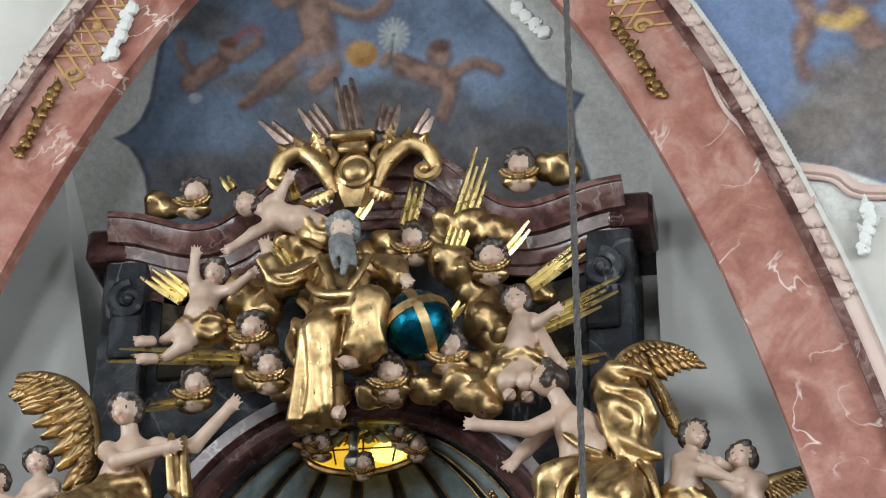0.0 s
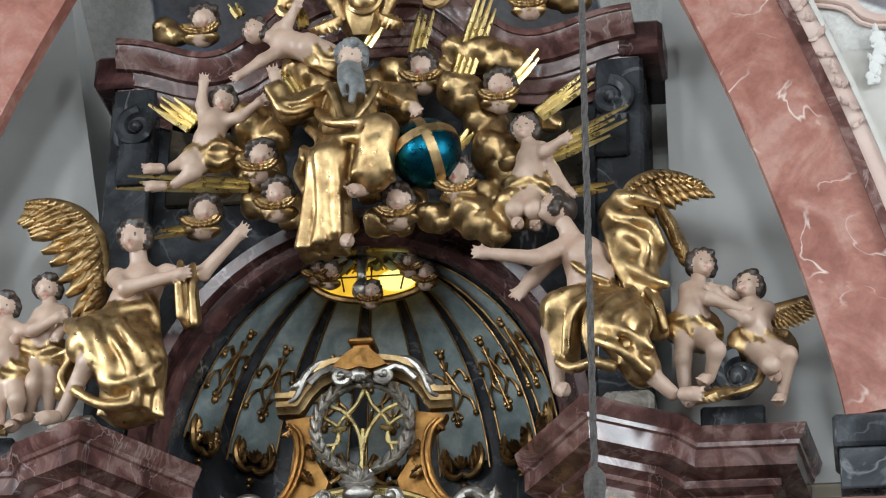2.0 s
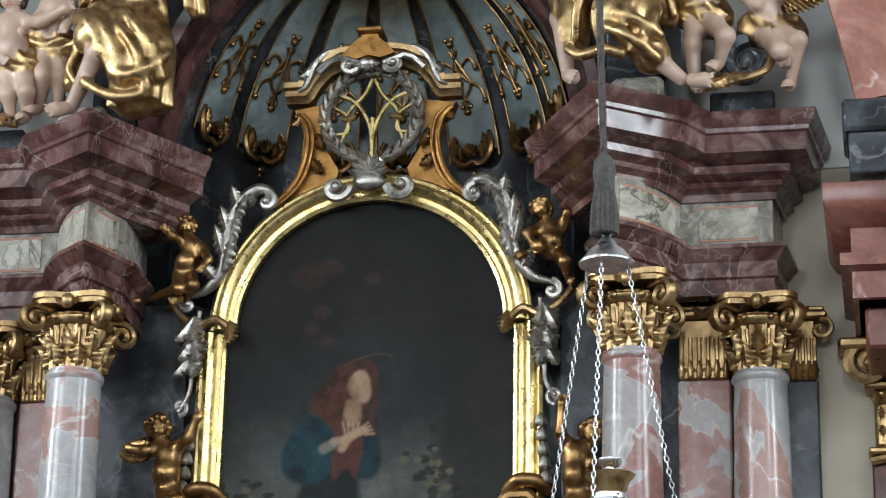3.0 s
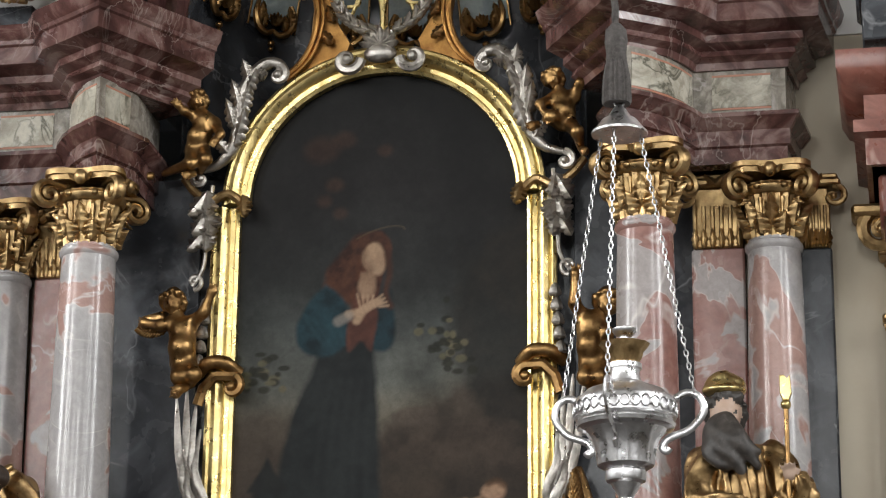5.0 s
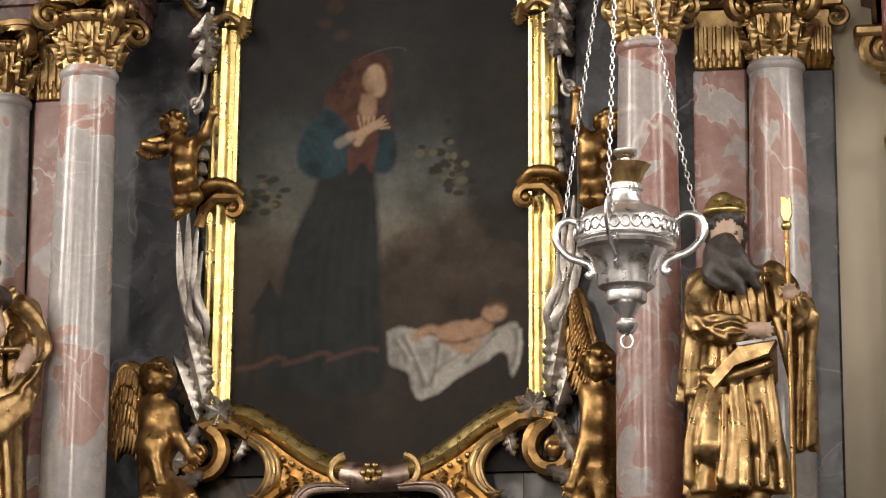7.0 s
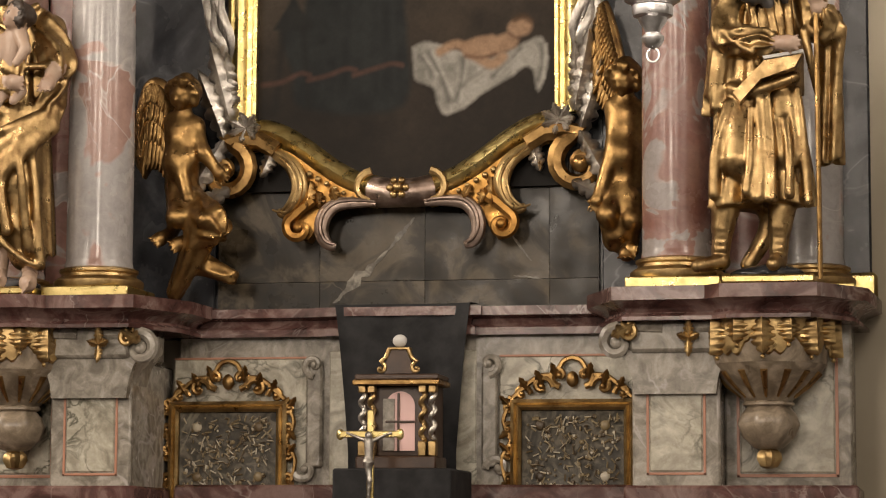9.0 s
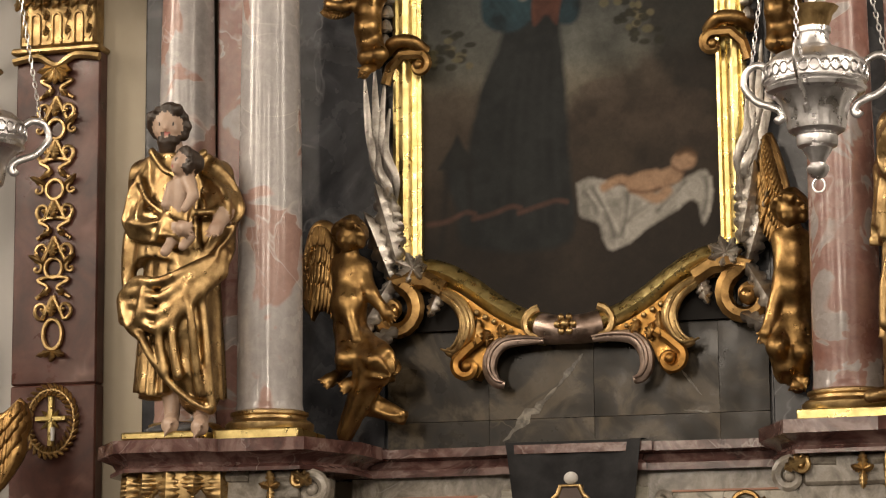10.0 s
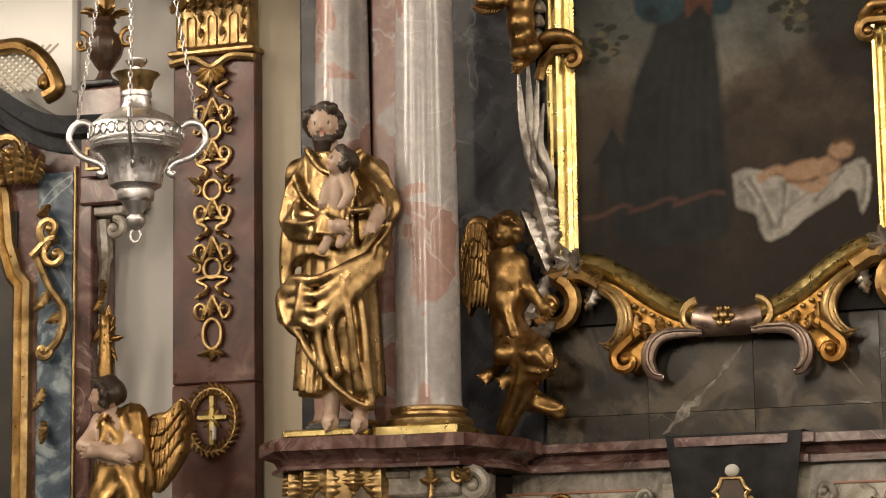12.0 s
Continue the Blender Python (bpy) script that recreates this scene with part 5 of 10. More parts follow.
def figure(name, label, head, chest, hip, arms=(), legs=(), r=0.085, robe=(), wings=(), face=(0, -1, -0.4), mats=None, sash=None, beard=None, h=0.0135, bulk=0.92, stout=1.0, extra=(), category="statue", group="", ph=0.0, rounds=3, blend=0.3, crease=1.2):
    """A carved figure in one mesh. arms, legs: chains of three points; robe: (a, b, ra, rb) lengths of gilded cloth."""
    head, chest, hip = V3(*head), V3(*chest), V3(*hip)
    hp = head_prims(head, r, face, 1, beard)
    p = [egg(head, r * 0.7)]
    ends = []
    p.append(cap(head - (head - chest) * 0.2, chest + (head - chest) * 0.25, r * 0.5, r * 0.6))
    p.append(cap(chest, hip, r * 1.12 * stout, r * 1.05 * stout))
    p.append(egg(chest + (hip - chest) * 0.62 + V3(0, -r * 0.45, 0), r * 1.12 * stout))
    for a in arms:
        a = [V3(*q) for q in a]
        p.append(egg(a[0], r * 0.66))
        limb(p, a, r * 0.56, r * 0.36)
        ends.append([])
        hand_or_foot(ends[-1], a[1], a[2], r * 0.36)
    for a in legs:
        a = [V3(*q) for q in a]
        limb(p, a, r * 0.8, r * 0.4)
        p.append(egg(a[1], r * 0.58))
        ends.append([])
        shin = (a[2] - a[1]) / (np.linalg.norm(a[2] - a[1]) + 1e-9)
        hand_or_foot(ends[-1], a[2], a[2] + V3(0.015 + 0.12 * shin[0], -0.075, -0.04), r * 0.42, 0, 0.8)
    for q in robe:
        count = q[4] if len(q) > 4 else 6
        p.append(cap(q[0], q[1], q[2] * bulk * 0.95, q[3] * bulk * 0.95, 2, count, min(q[2], q[3]) * 0.2))
        p += ridges(q[0], q[1], q[2] * bulk, q[3] * bulk, max(3, count // 2 + 1), ph + 7 * q[0][0])
    if sash:
        p.append(cap(sash[0], sash[1], r * 0.5, r * 0.5, 2, 3, r * 0.14))
    p += list(extra)
    g = sculpt(Geo(), p, h, r * blend, ph, rounds, crease)
    sculpt(g, hp, r * 0.105, r * 0.1, ph)
    for e in ends:
        sculpt(g, e, r * 0.1, r * 0.1, ph)
    for wg in wings:
        if isinstance(wg[0], list):
            plumes(g, *wg)
        else:
            feathers(g, *wg, mat=2)
    ob = g.done(name, mats or [SKIN, HAIR, GOLD, LIP], angle=180)
    return tagged(ob, label, category, group)


def cherub(c, r, face=(0, -1, 0), mats=None, name="cherub_head", label="painted cherub head with gilded wing collar"):
    c = V3(*c)
    g = sculpt(Geo(), head_prims(c, r, face, 1), r * 0.105, r * 0.1, c[0] * 7)
    p = []
    p.append(cap(c - V3(0, -0.02, r * 0.9), c - V3(0, 0, r * 1.5), r * 0.6, r * 0.8))
    p.append(egg(c - V3(0, 0, r * 1.55), (r * 1.35, r * 0.8, r * 0.5), 2, r * 0.12))
    sculpt(g, p, 0.015, r * 0.25, c[0] * 7)
    b = Vector(c - V3(0, r * 0.45, r * 1.2))
    for row, (count, size, lift) in enumerate(((11, 1.0, 0.0), (9, 0.75, 0.12))):
        for k in range(count):
            a = radians(-172 + 164 * k / (count - 1))
            d = Vector((math.cos(a) * 1.25, -0.25, math.sin(a) * 0.75 + 0.18))
            q = b + Vector((math.cos(a) * r * 0.5, -0.02 - r * 0.12 * row, math.sin(a) * r * 0.12 + r * lift))
            g.leaf(q, q + d * r * 0.85 * size, r * 0.62, 0.22, 2, 3)
    ob = g.done(name, mats or [SKIN, HAIR, GOLD, LIP], angle=75)
    return tagged(ob, label, "cherub head", "cherub heads")


def cloud(name, label, lumps):
    """Gilded carved cloud of rolled swellings."""
    p = []
    for x, y, z, r in lumps:
        p.append(egg((x, y, z), (r, r * 0.8, r * 0.92), 0, r * 0.09))
        p.append(egg((x - r * 0.3, y - r * 0.5, z + r * 0.15), r * 0.62, 0, r * 0.05))
        p.append(egg((x + r * 0.5, y - r * 0.35, z - r * 0.45), r * 0.55, 0, r * 0.05))
    return tagged(sculpt(Geo(), p, 0.017, 0.02, lumps[0][0] * 5).done(name, GOLD, angle=75), label, "carved cloud", "gilded clouds")
# ---- figures ----
# the cloud group over the conch
cloth = [gown((-0.04, -0.66, 9.62), (-0.04, -0.68, 9.12), 0.17, 0.2, 0.8, 7, 0.025)]
cloth += [cap((-0.1, -0.7, 9.14), (-0.1, -0.92, 8.98), 0.15, 0.13, 2), cap((-0.1, -0.92, 8.98), (-0.08, -0.8, 8.55), 0.12, 0.12, 2), cap((0.05, -0.7, 9.16), (0.21, -0.96, 9.13), 0.14, 0.12, 2), cap((0.21, -0.96, 9.13), (0.16, -0.88, 8.9), 0.11, 0.12, 2)]
cloth += [gown((-0.12, -0.84, 8.92), (-0.15, -0.78, 8.44), 0.12, 0.165, 0.8, 8, 0.035), gown((0.14, -0.88, 9.1), (0.13, -0.86, 8.85), 0.13, 0.16, 0.7, 6, 0.03)]
for pts, a, b in (([(-0.22, -0.78, 9.4), (-0.12, -0.9, 9.26), (0.06, -0.98, 9.2), (0.2, -1.04, 9.18)], 0.03, 0.03), ([(-0.27, -0.76, 9.3), (-0.15, -0.9, 9.14), (0.02, -0.98, 9.1), (0.18, -1.02, 9.08)], 0.03, 0.028), ([(-0.3, -0.76, 9.16), (-0.2, -0.9, 9.04), (-0.1, -1.0, 9.02)], 0.03, 0.03), ([(0.26, -1.0, 9.14), (0.25, -1.0, 9.0), (0.27, -0.96, 8.88)], 0.03, 0.034), ([(0.16, -1.04, 9.14), (0.12, -1.0, 9.0), (0.08, -0.98, 8.86)], 0.024, 0.03), ([(-0.08, -1.02, 9.0), (-0.04, -0.98, 8.8), (-0.03, -0.92, 8.5)], 0.028, 0.03), ([(-0.14, -1.02, 8.98), (-0.13, -0.98, 8.76), (-0.12, -0.92, 8.46)], 0.026, 0.034), ([(-0.2, -0.96, 8.96), (-0.22, -0.92, 8.74), (-0.25, -0.86, 8.45)], 0.026, 0.036), ([(-0.3, -0.74, 9.1), (-0.32, -0.78, 8.98), (-0.26, -0.84, 8.84)], 0.04, 0.03), ([(-0.16, -0.8, 9.58), (-0.08, -0.86, 9.4), (-0.04, -0.9, 9.25)], 0.03, 0.026), ([(0.14, -0.8, 9.56), (0.1, -0.86, 9.4), (0.02, -0.9, 9.25)], 0.03, 0.026)):
    cloth += drape(pts, a, b)
cloth += [cap((-0.24, -0.68, 9.56), (-0.4, -0.76, 9.44), 0.09, 0.085, 2), cap((-0.41, -0.77, 9.43), (-0.47, -0.8, 9.56), 0.085, 0.07, 2), cap((0.18, -0.68, 9.55), (0.3, -0.74, 9.5), 0.09, 0.085, 2), cap((0.3, -0.74, 9.5), (0.36, -0.82, 9.38), 0.08, 0.06, 2)]
for pts in ([(-0.2, -0.78, 9.56), (-0.33, -0.86, 9.44), (-0.42, -0.86, 9.44)], [(-0.26, -0.78, 9.46), (-0.36, -0.86, 9.37), (-0.46, -0.85, 9.42)], [(-0.44, -0.86, 9.4), (-0.49, -0.87, 9.48), (-0.53, -0.86, 9.56)], [(0.2, -0.78, 9.52), (0.3, -0.83, 9.44), (0.36, -0.88, 9.38)]):
    cloth += drape(pts, 0.02, 0.022)
cloth += drape([(-0.03, -0.84, 9.68), (0.0, -0.9, 9.58), (0.03, -0.93, 9.48), (0.02, -0.93, 9.38)], 0.04, 0.02, 1) + drape([(-0.07, -0.83, 9.67), (-0.06, -0.88, 9.56), (-0.03, -0.91, 9.44)], 0.034, 0.018, 1) + drape([(0.02, -0.83, 9.67), (0.06, -0.88, 9.57), (0.08, -0.9, 9.46)], 0.034, 0.018, 1)
figure("bearded_statue", "seated bearded figure in gilded robe with hand raised", (-0.02, -0.78, 9.79), (-0.04, -0.68, 9.52), (-0.04, -0.68, 9.14),
       arms=[[(-0.22, -0.68, 9.56), (-0.42, -0.77, 9.42), (-0.49, -0.82, 9.64)], [(0.16, -0.68, 9.55), (0.31, -0.74, 9.5), (0.4, -0.86, 9.34)]],
       legs=[[(-0.09, -0.68, 9.1), (-0.1, -0.9, 8.95), (-0.02, -0.8, 8.5)], [(0.02, -0.68, 9.13), (0.2, -0.92, 9.08), (0.1, -0.86, 8.8)]],
       r=0.095, mats=[SKIN, GREY_HAIR, GOLD, LIP], extra=cloth, beard=1.2, face=(-0.3, -1, -0.6), h=0.011, rounds=1, blend=0.18)
figure("putto_statue", "flying putto with gilded sash and outstretched arms", (-0.70, -0.60, 10.13), (-0.51, -0.60, 10.04), (-0.24, -0.60, 9.93),
       arms=[[(-0.54, -0.60, 10.13), (-0.48, -0.65, 10.15), (-0.43, -0.68, 10.23)], [(-0.53, -0.60, 9.98), (-0.62, -0.68, 9.87), (-0.74, -0.72, 9.75)]],
       legs=[[(-0.24, -0.60, 9.93), (-0.13, -0.60, 9.90), (-0.08, -0.50, 9.90)], [(-0.26, -0.60, 9.89), (-0.15, -0.60, 9.82), (-0.11, -0.50, 9.82)]],
       robe=[((-0.30, -0.60, 9.94), (-0.15, -0.60, 9.84), .1, .09, 5)], r=0.08, face=(-0.3, -1, 0.1))
figure("putto_statue", "kicking putto with raised arms and gilded loincloth", (-0.87, -0.60, 9.64), (-0.93, -0.60, 9.47), (-0.96, -0.60, 9.26),
       arms=[[(-0.98, -0.60, 9.52), (-1.00, -0.65, 9.59), (-0.99, -0.68, 9.71)], [(-0.87, -0.60, 9.49), (-0.74, -0.66, 9.48), (-0.63, -0.70, 9.54)]],
       legs=[[(-0.96, -0.60, 9.26), (-1.04, -0.72, 9.16), (-1.16, -0.65, 9.15)], [(-0.98, -0.60, 9.22), (-1.01, -0.70, 9.08), (-1.13, -0.68, 9.01)]],
       robe=[((-1.01, -0.60, 9.24), (-0.88, -0.60, 9.25), .115, .115, 5)], r=0.082)
figure("putto_statue", "seated putto pointing sideways on gilded clouds", (1.04, -0.62, 9.28), (1.08, -0.62, 9.08), (1.05, -0.62, 8.87),
       arms=[[(1.11, -0.62, 9.13), (1.18, -0.74, 9.06), (1.27, -0.77, 9.10)], [(1.14, -0.62, 9.13), (1.21, -0.62, 8.99), (1.30, -0.64, 8.84)]],
       legs=[[(1.04, -0.62, 8.85), (1.00, -0.77, 8.66), (1.00, -0.67, 8.62)], [(1.09, -0.62, 8.85), (1.12, -0.77, 8.65), (1.11, -0.62, 8.63)]],
       robe=[((0.99, -0.62, 8.87), (1.13, -0.62, 8.84), .115, .115, 5)], r=0.085, face=(-0.2, -1, 0))
cherub((-1.08, -0.48, 10.33), 0.09, face=(0.5, -1, -0.55))
cherub((1.04, -0.48, 10.36), 0.09, face=(-0.5, -1, -0.55))
cherub((-0.60, -0.63, 9.22), 0.09, face=(0.4, -1, -0.55))
cherub((-0.46, -0.68, 8.92), 0.09, face=(0.1, -1, -0.55))
cherub((-0.94, -0.58, 8.88), 0.09, face=(0.3, -1, -0.55))
cherub((0.29, -0.70, 8.81), 0.09, face=(0, -1, -0.55))
cherub((0.65, -0.70, 8.96), 0.09, face=(-0.2, -1, -0.2))
cherub((0.39, -0.58, 9.81), 0.09, face=(-0.5, -1, -0.55))
cherub((0.88, -0.60, 9.63), 0.09, face=(0.1, -1, -0.55))
cloud("cloud", "gilded carved clouds beside the seated figure", [(-0.65, -0.44, 9.48, 0.20), (-0.33, -0.42, 9.84, 0.15), (-0.41, -0.42, 9.64, 0.12), (-0.61, -0.42, 9.25, 0.12), (-0.71, -0.42, 9.14, 0.10), (-0.38, -0.42, 8.95, 0.09), (-0.83, -0.42, 9.34, 0.07)])
cloud("cloud", "gilded carved clouds beside the globe and rays", [(0.62, -0.54, 9.61, 0.15), (0.20, -0.42, 9.84, 0.13), (0.76, -0.42, 9.94, 0.14), (0.59, -0.42, 9.98, 0.12), (0.90, -0.42, 9.90, 0.12), (0.76, -0.42, 9.43, 0.14), (0.85, -0.42, 9.22, 0.17), (0.71, -0.42, 9.56, 0.11), (0.49, -0.42, 9.86, 0.08)])
cloud("cloud", "gilded carved clouds under the globe", [(0.73, -0.60, 8.72, 0.15), (0.85, -0.60, 8.61, 0.11), (0.49, -0.58, 8.73, 0.11), (1.01, -0.60, 8.74, 0.15), (0.13, -0.50, 8.76, 0.10), (0.28, -0.50, 8.73, 0.07), (1.09, -0.50, 8.87, 0.08)])
cloud("cloud", "gilded cloud on the cornice", [(-1.33, -0.40, 10.29, 0.11), (-1.25, -0.40, 10.26, 0.07)])
cloud("cloud", "gilded cloud on the cornice", [(1.31, -0.40, 10.35, 0.12), (1.20, -0.40, 10.37, 0.10), (1.26, -0.40, 10.30, 0.07)])
cloud("cloud", "gilded carved clouds behind the seated figure", [(-0.43, -0.38, 9.91, 0.14), (-0.54, -0.38, 9.76, 0.11), (-0.27, -0.38, 9.57, 0.14), (0.08, -0.38, 9.79, 0.13), (0.23, -0.38, 9.61, 0.12), (0.04, -0.38, 9.07, 0.11), (0.32, -0.38, 8.97, 0.09), (-0.09, -0.38, 8.84, 0.08)])
cloud("cloud", "gilded carved clouds beneath the putti", [(0.89, -0.40, 9.11, 0.13), (1.06, -0.40, 9.14, 0.10), (0.78, -0.40, 8.96, 0.11), (0.99, -0.40, 9.30, 0.10), (1.17, -0.40, 9.45, 0.08)])
cloud("cloud", "gilded carved clouds under the cherub heads", [(-0.76, -0.40, 9.27, 0.11), (-0.57, -0.40, 9.16, 0.09), (-0.67, -0.40, 8.98, 0.10), (-0.45, -0.40, 8.89, 0.09), (-0.89, -0.40, 9.12, 0.07), (-0.30, -0.40, 8.88, 0.08), (-1.04, -0.40, 8.83, 0.08)])

# angels on the entablature
cloth = [cap((-1.3, -0.7, 8.16), (-1.36, -0.74, 7.98), 0.15, 0.2, 2), cap((-1.42, -0.86, 7.9), (-1.22, -0.88, 7.62), 0.17, 0.19, 2), cap((-1.2, -0.86, 7.66), (-1.26, -0.84, 7.5), 0.17, 0.16, 2), cap((-1.4, -0.72, 7.98), (-1.5, -0.95, 7.82), 0.15, 0.12, 2), cap((-1.3, -0.74, 7.98), (-1.16, -0.92, 7.72), 0.17, 0.15, 2), gown((-1.18, -0.88, 7.78), (-1.22, -0.84, 7.4), 0.14, 0.19, 0.75, 8, 0.04), cap((-1.6, -0.74, 7.94), (-1.68, -0.72, 7.64), 0.08, 0.07, 2), cap((-0.94, -0.86, 8.28), (-0.9, -0.86, 8.0), 0.055, 0.065, 2)]
for pts, a, b in (([(-1.2, -0.84, 8.12), (-1.32, -0.92, 8.06), (-1.46, -0.92, 8.0), (-1.6, -0.86, 8.0)], 0.03, 0.04), ([(-1.18, -0.84, 8.04), (-1.34, -0.94, 7.97), (-1.5, -0.98, 7.93), (-1.64, -0.88, 7.98)], 0.028, 0.034), ([(-1.6, -0.9, 7.98), (-1.5, -1.04, 7.88), (-1.42, -1.06, 7.72), (-1.34, -1.02, 7.55)], 0.04, 0.03), ([(-1.5, -1.0, 7.95), (-1.4, -1.06, 7.83), (-1.33, -1.06, 7.68), (-1.28, -1.02, 7.5)], 0.032, 0.03), ([(-1.3, -0.98, 7.95), (-1.2, -1.06, 7.82), (-1.12, -1.06, 7.7), (-1.06, -1.0, 7.52)], 0.03, 0.034), ([(-1.38, -1.0, 7.9), (-1.26, -1.08, 7.76), (-1.18, -1.08, 7.62), (-1.14, -1.02, 7.46)], 0.026, 0.03), ([(-1.34, -1.02, 7.56), (-1.24, -1.06, 7.52), (-1.12, -1.06, 7.56), (-1.04, -1.0, 7.66)], 0.03, 0.026), ([(-1.52, -0.98, 7.52), (-1.4, -1.0, 7.44), (-1.28, -1.02, 7.4), (-1.16, -1.0, 7.42)], 0.03, 0.035), ([(-1.56, -0.84, 7.9), (-1.66, -0.84, 7.84), (-1.74, -0.8, 7.83)], 0.03, 0.02), ([(-1.6, -0.84, 7.82), (-1.68, -0.82, 7.7), (-1.62, -0.84, 7.58)], 0.03, 0.025), ([(-0.98, -0.9, 8.36), (-0.97, -0.94, 8.18), (-0.95, -0.92, 8.0)], 0.022, 0.025), ([(-0.9, -0.9, 8.34), (-0.88, -0.94, 8.14), (-0.86, -0.92, 7.95)], 0.02, 0.026), ([(-1.2, -0.82, 8.18), (-1.12, -0.84, 8.06), (-1.1, -0.84, 7.92)], 0.022, 0.02)):
    cloth += drape(pts, a, b)
figure("angel_statue", "gilded-robed winged angel seated on the entablature", (-1.3, -0.8, 8.6), (-1.27, -0.7, 8.33), (-1.34, -0.70, 8.09),
       arms=[[(-1.42, -0.72, 8.37), (-1.3, -0.92, 8.2), (-0.98, -0.96, 8.25)], [(-1.12, -0.70, 8.39), (-0.87, -0.80, 8.33), (-0.66, -0.85, 8.54)]],
       legs=[[(-1.40, -0.70, 7.99), (-1.46, -1.00, 7.69), (-1.64, -0.86, 7.42)]],
       r=0.1, extra=cloth, wings=[([(-1.54, -0.6, 8.4), (-1.59, -0.58, 8.68), (-1.74, -0.56, 8.9), (-1.94, -0.55, 9.0), (-2.07, -0.55, 9.0)], ((-0.3, -1.0), (-0.9, -0.5), (-0.55, -0.8)), (0.36, 0.34, 0.15))], face=(-0.2, -1, -0.35), stout=1.2, h=0.011, rounds=1, blend=0.24)
cloth = [cap((1.46, -0.7, 8.12), (1.47, -0.72, 7.98), 0.15, 0.18, 2), cap((1.42, -0.72, 8.0), (1.3, -0.94, 7.9), 0.15, 0.12, 2), cap((1.3, -0.94, 7.9), (1.32, -0.88, 7.66), 0.11, 0.09, 2), cap((1.54, -0.74, 7.97), (1.64, -0.96, 7.75), 0.17, 0.14, 2), cap((1.64, -0.96, 7.75), (1.76, -0.92, 7.52), 0.14, 0.11, 2), cap((1.66, -0.64, 8.42), (1.74, -0.64, 8.14), 0.15, 0.12, 2), cap((1.62, -0.62, 8.64), (1.74, -0.62, 8.42), 0.14, 0.15, 2), cap((1.8, -0.7, 8.02), (1.84, -0.72, 7.84), 0.07, 0.06, 2)]
for pts, a, b in (([(1.7, -0.86, 8.04), (1.62, -1.0, 7.92), (1.54, -1.06, 7.8), (1.5, -1.04, 7.66)], 0.035, 0.028), ([(1.74, -0.86, 7.98), (1.72, -1.02, 7.86), (1.66, -1.1, 7.76), (1.62, -1.08, 7.62)], 0.03, 0.028), ([(1.78, -0.9, 7.9), (1.8, -1.02, 7.76), (1.78, -1.08, 7.64), (1.72, -1.06, 7.54)], 0.026, 0.03), ([(1.6, -1.08, 7.72), (1.7, -1.12, 7.66), (1.82, -1.06, 7.58)], 0.028, 0.03), ([(1.54, -1.06, 7.64), (1.66, -1.1, 7.56), (1.8, -1.02, 7.46)], 0.028, 0.032), ([(1.44, -0.88, 8.06), (1.34, -1.02, 7.98), (1.26, -1.04, 7.9), (1.24, -0.98, 7.8)], 0.03, 0.028), ([(1.5, -0.9, 8.02), (1.42, -1.04, 7.9), (1.36, -1.06, 7.78), (1.34, -1.0, 7.62)], 0.03, 0.028), ([(1.54, -0.94, 7.96), (1.48, -1.06, 7.82), (1.46, -1.06, 7.68), (1.5, -1.0, 7.55)], 0.03, 0.026), ([(1.3, -0.98, 7.56), (1.38, -1.02, 7.5), (1.5, -1.04, 7.52), (1.6, -1.02, 7.5)], 0.03, 0.035), ([(1.78, -0.78, 8.08), (1.84, -0.82, 7.96), (1.88, -0.8, 7.82)], 0.022, 0.026), ([(1.72, -0.84, 7.98), (1.8, -0.86, 7.84), (1.78, -0.86, 7.76)], 0.022, 0.02),
                  ([(1.56, -0.7, 8.66), (1.66, -0.78, 8.56), (1.8, -0.78, 8.52), (1.86, -0.74, 8.4)], 0.035, 0.03), ([(1.58, -0.74, 8.5), (1.7, -0.8, 8.44), (1.78, -0.8, 8.34), (1.72, -0.76, 8.22)], 0.034, 0.03), ([(1.62, -0.74, 8.36), (1.68, -0.78, 8.24), (1.8, -0.76, 8.16), (1.88, -0.72, 8.14)], 0.03, 0.03), ([(1.54, -0.72, 8.56), (1.57, -0.78, 8.42), (1.6, -0.78, 8.28), (1.66, -0.76, 8.14)], 0.03, 0.026), ([(1.62, -0.72, 8.74), (1.72, -0.76, 8.7), (1.84, -0.74, 8.66)], 0.04, 0.03), ([(1.36, -0.86, 8.24), (1.46, -0.9, 8.14), (1.56, -0.88, 8.1)], 0.02, 0.02)):
    cloth += drape(pts, a, b)
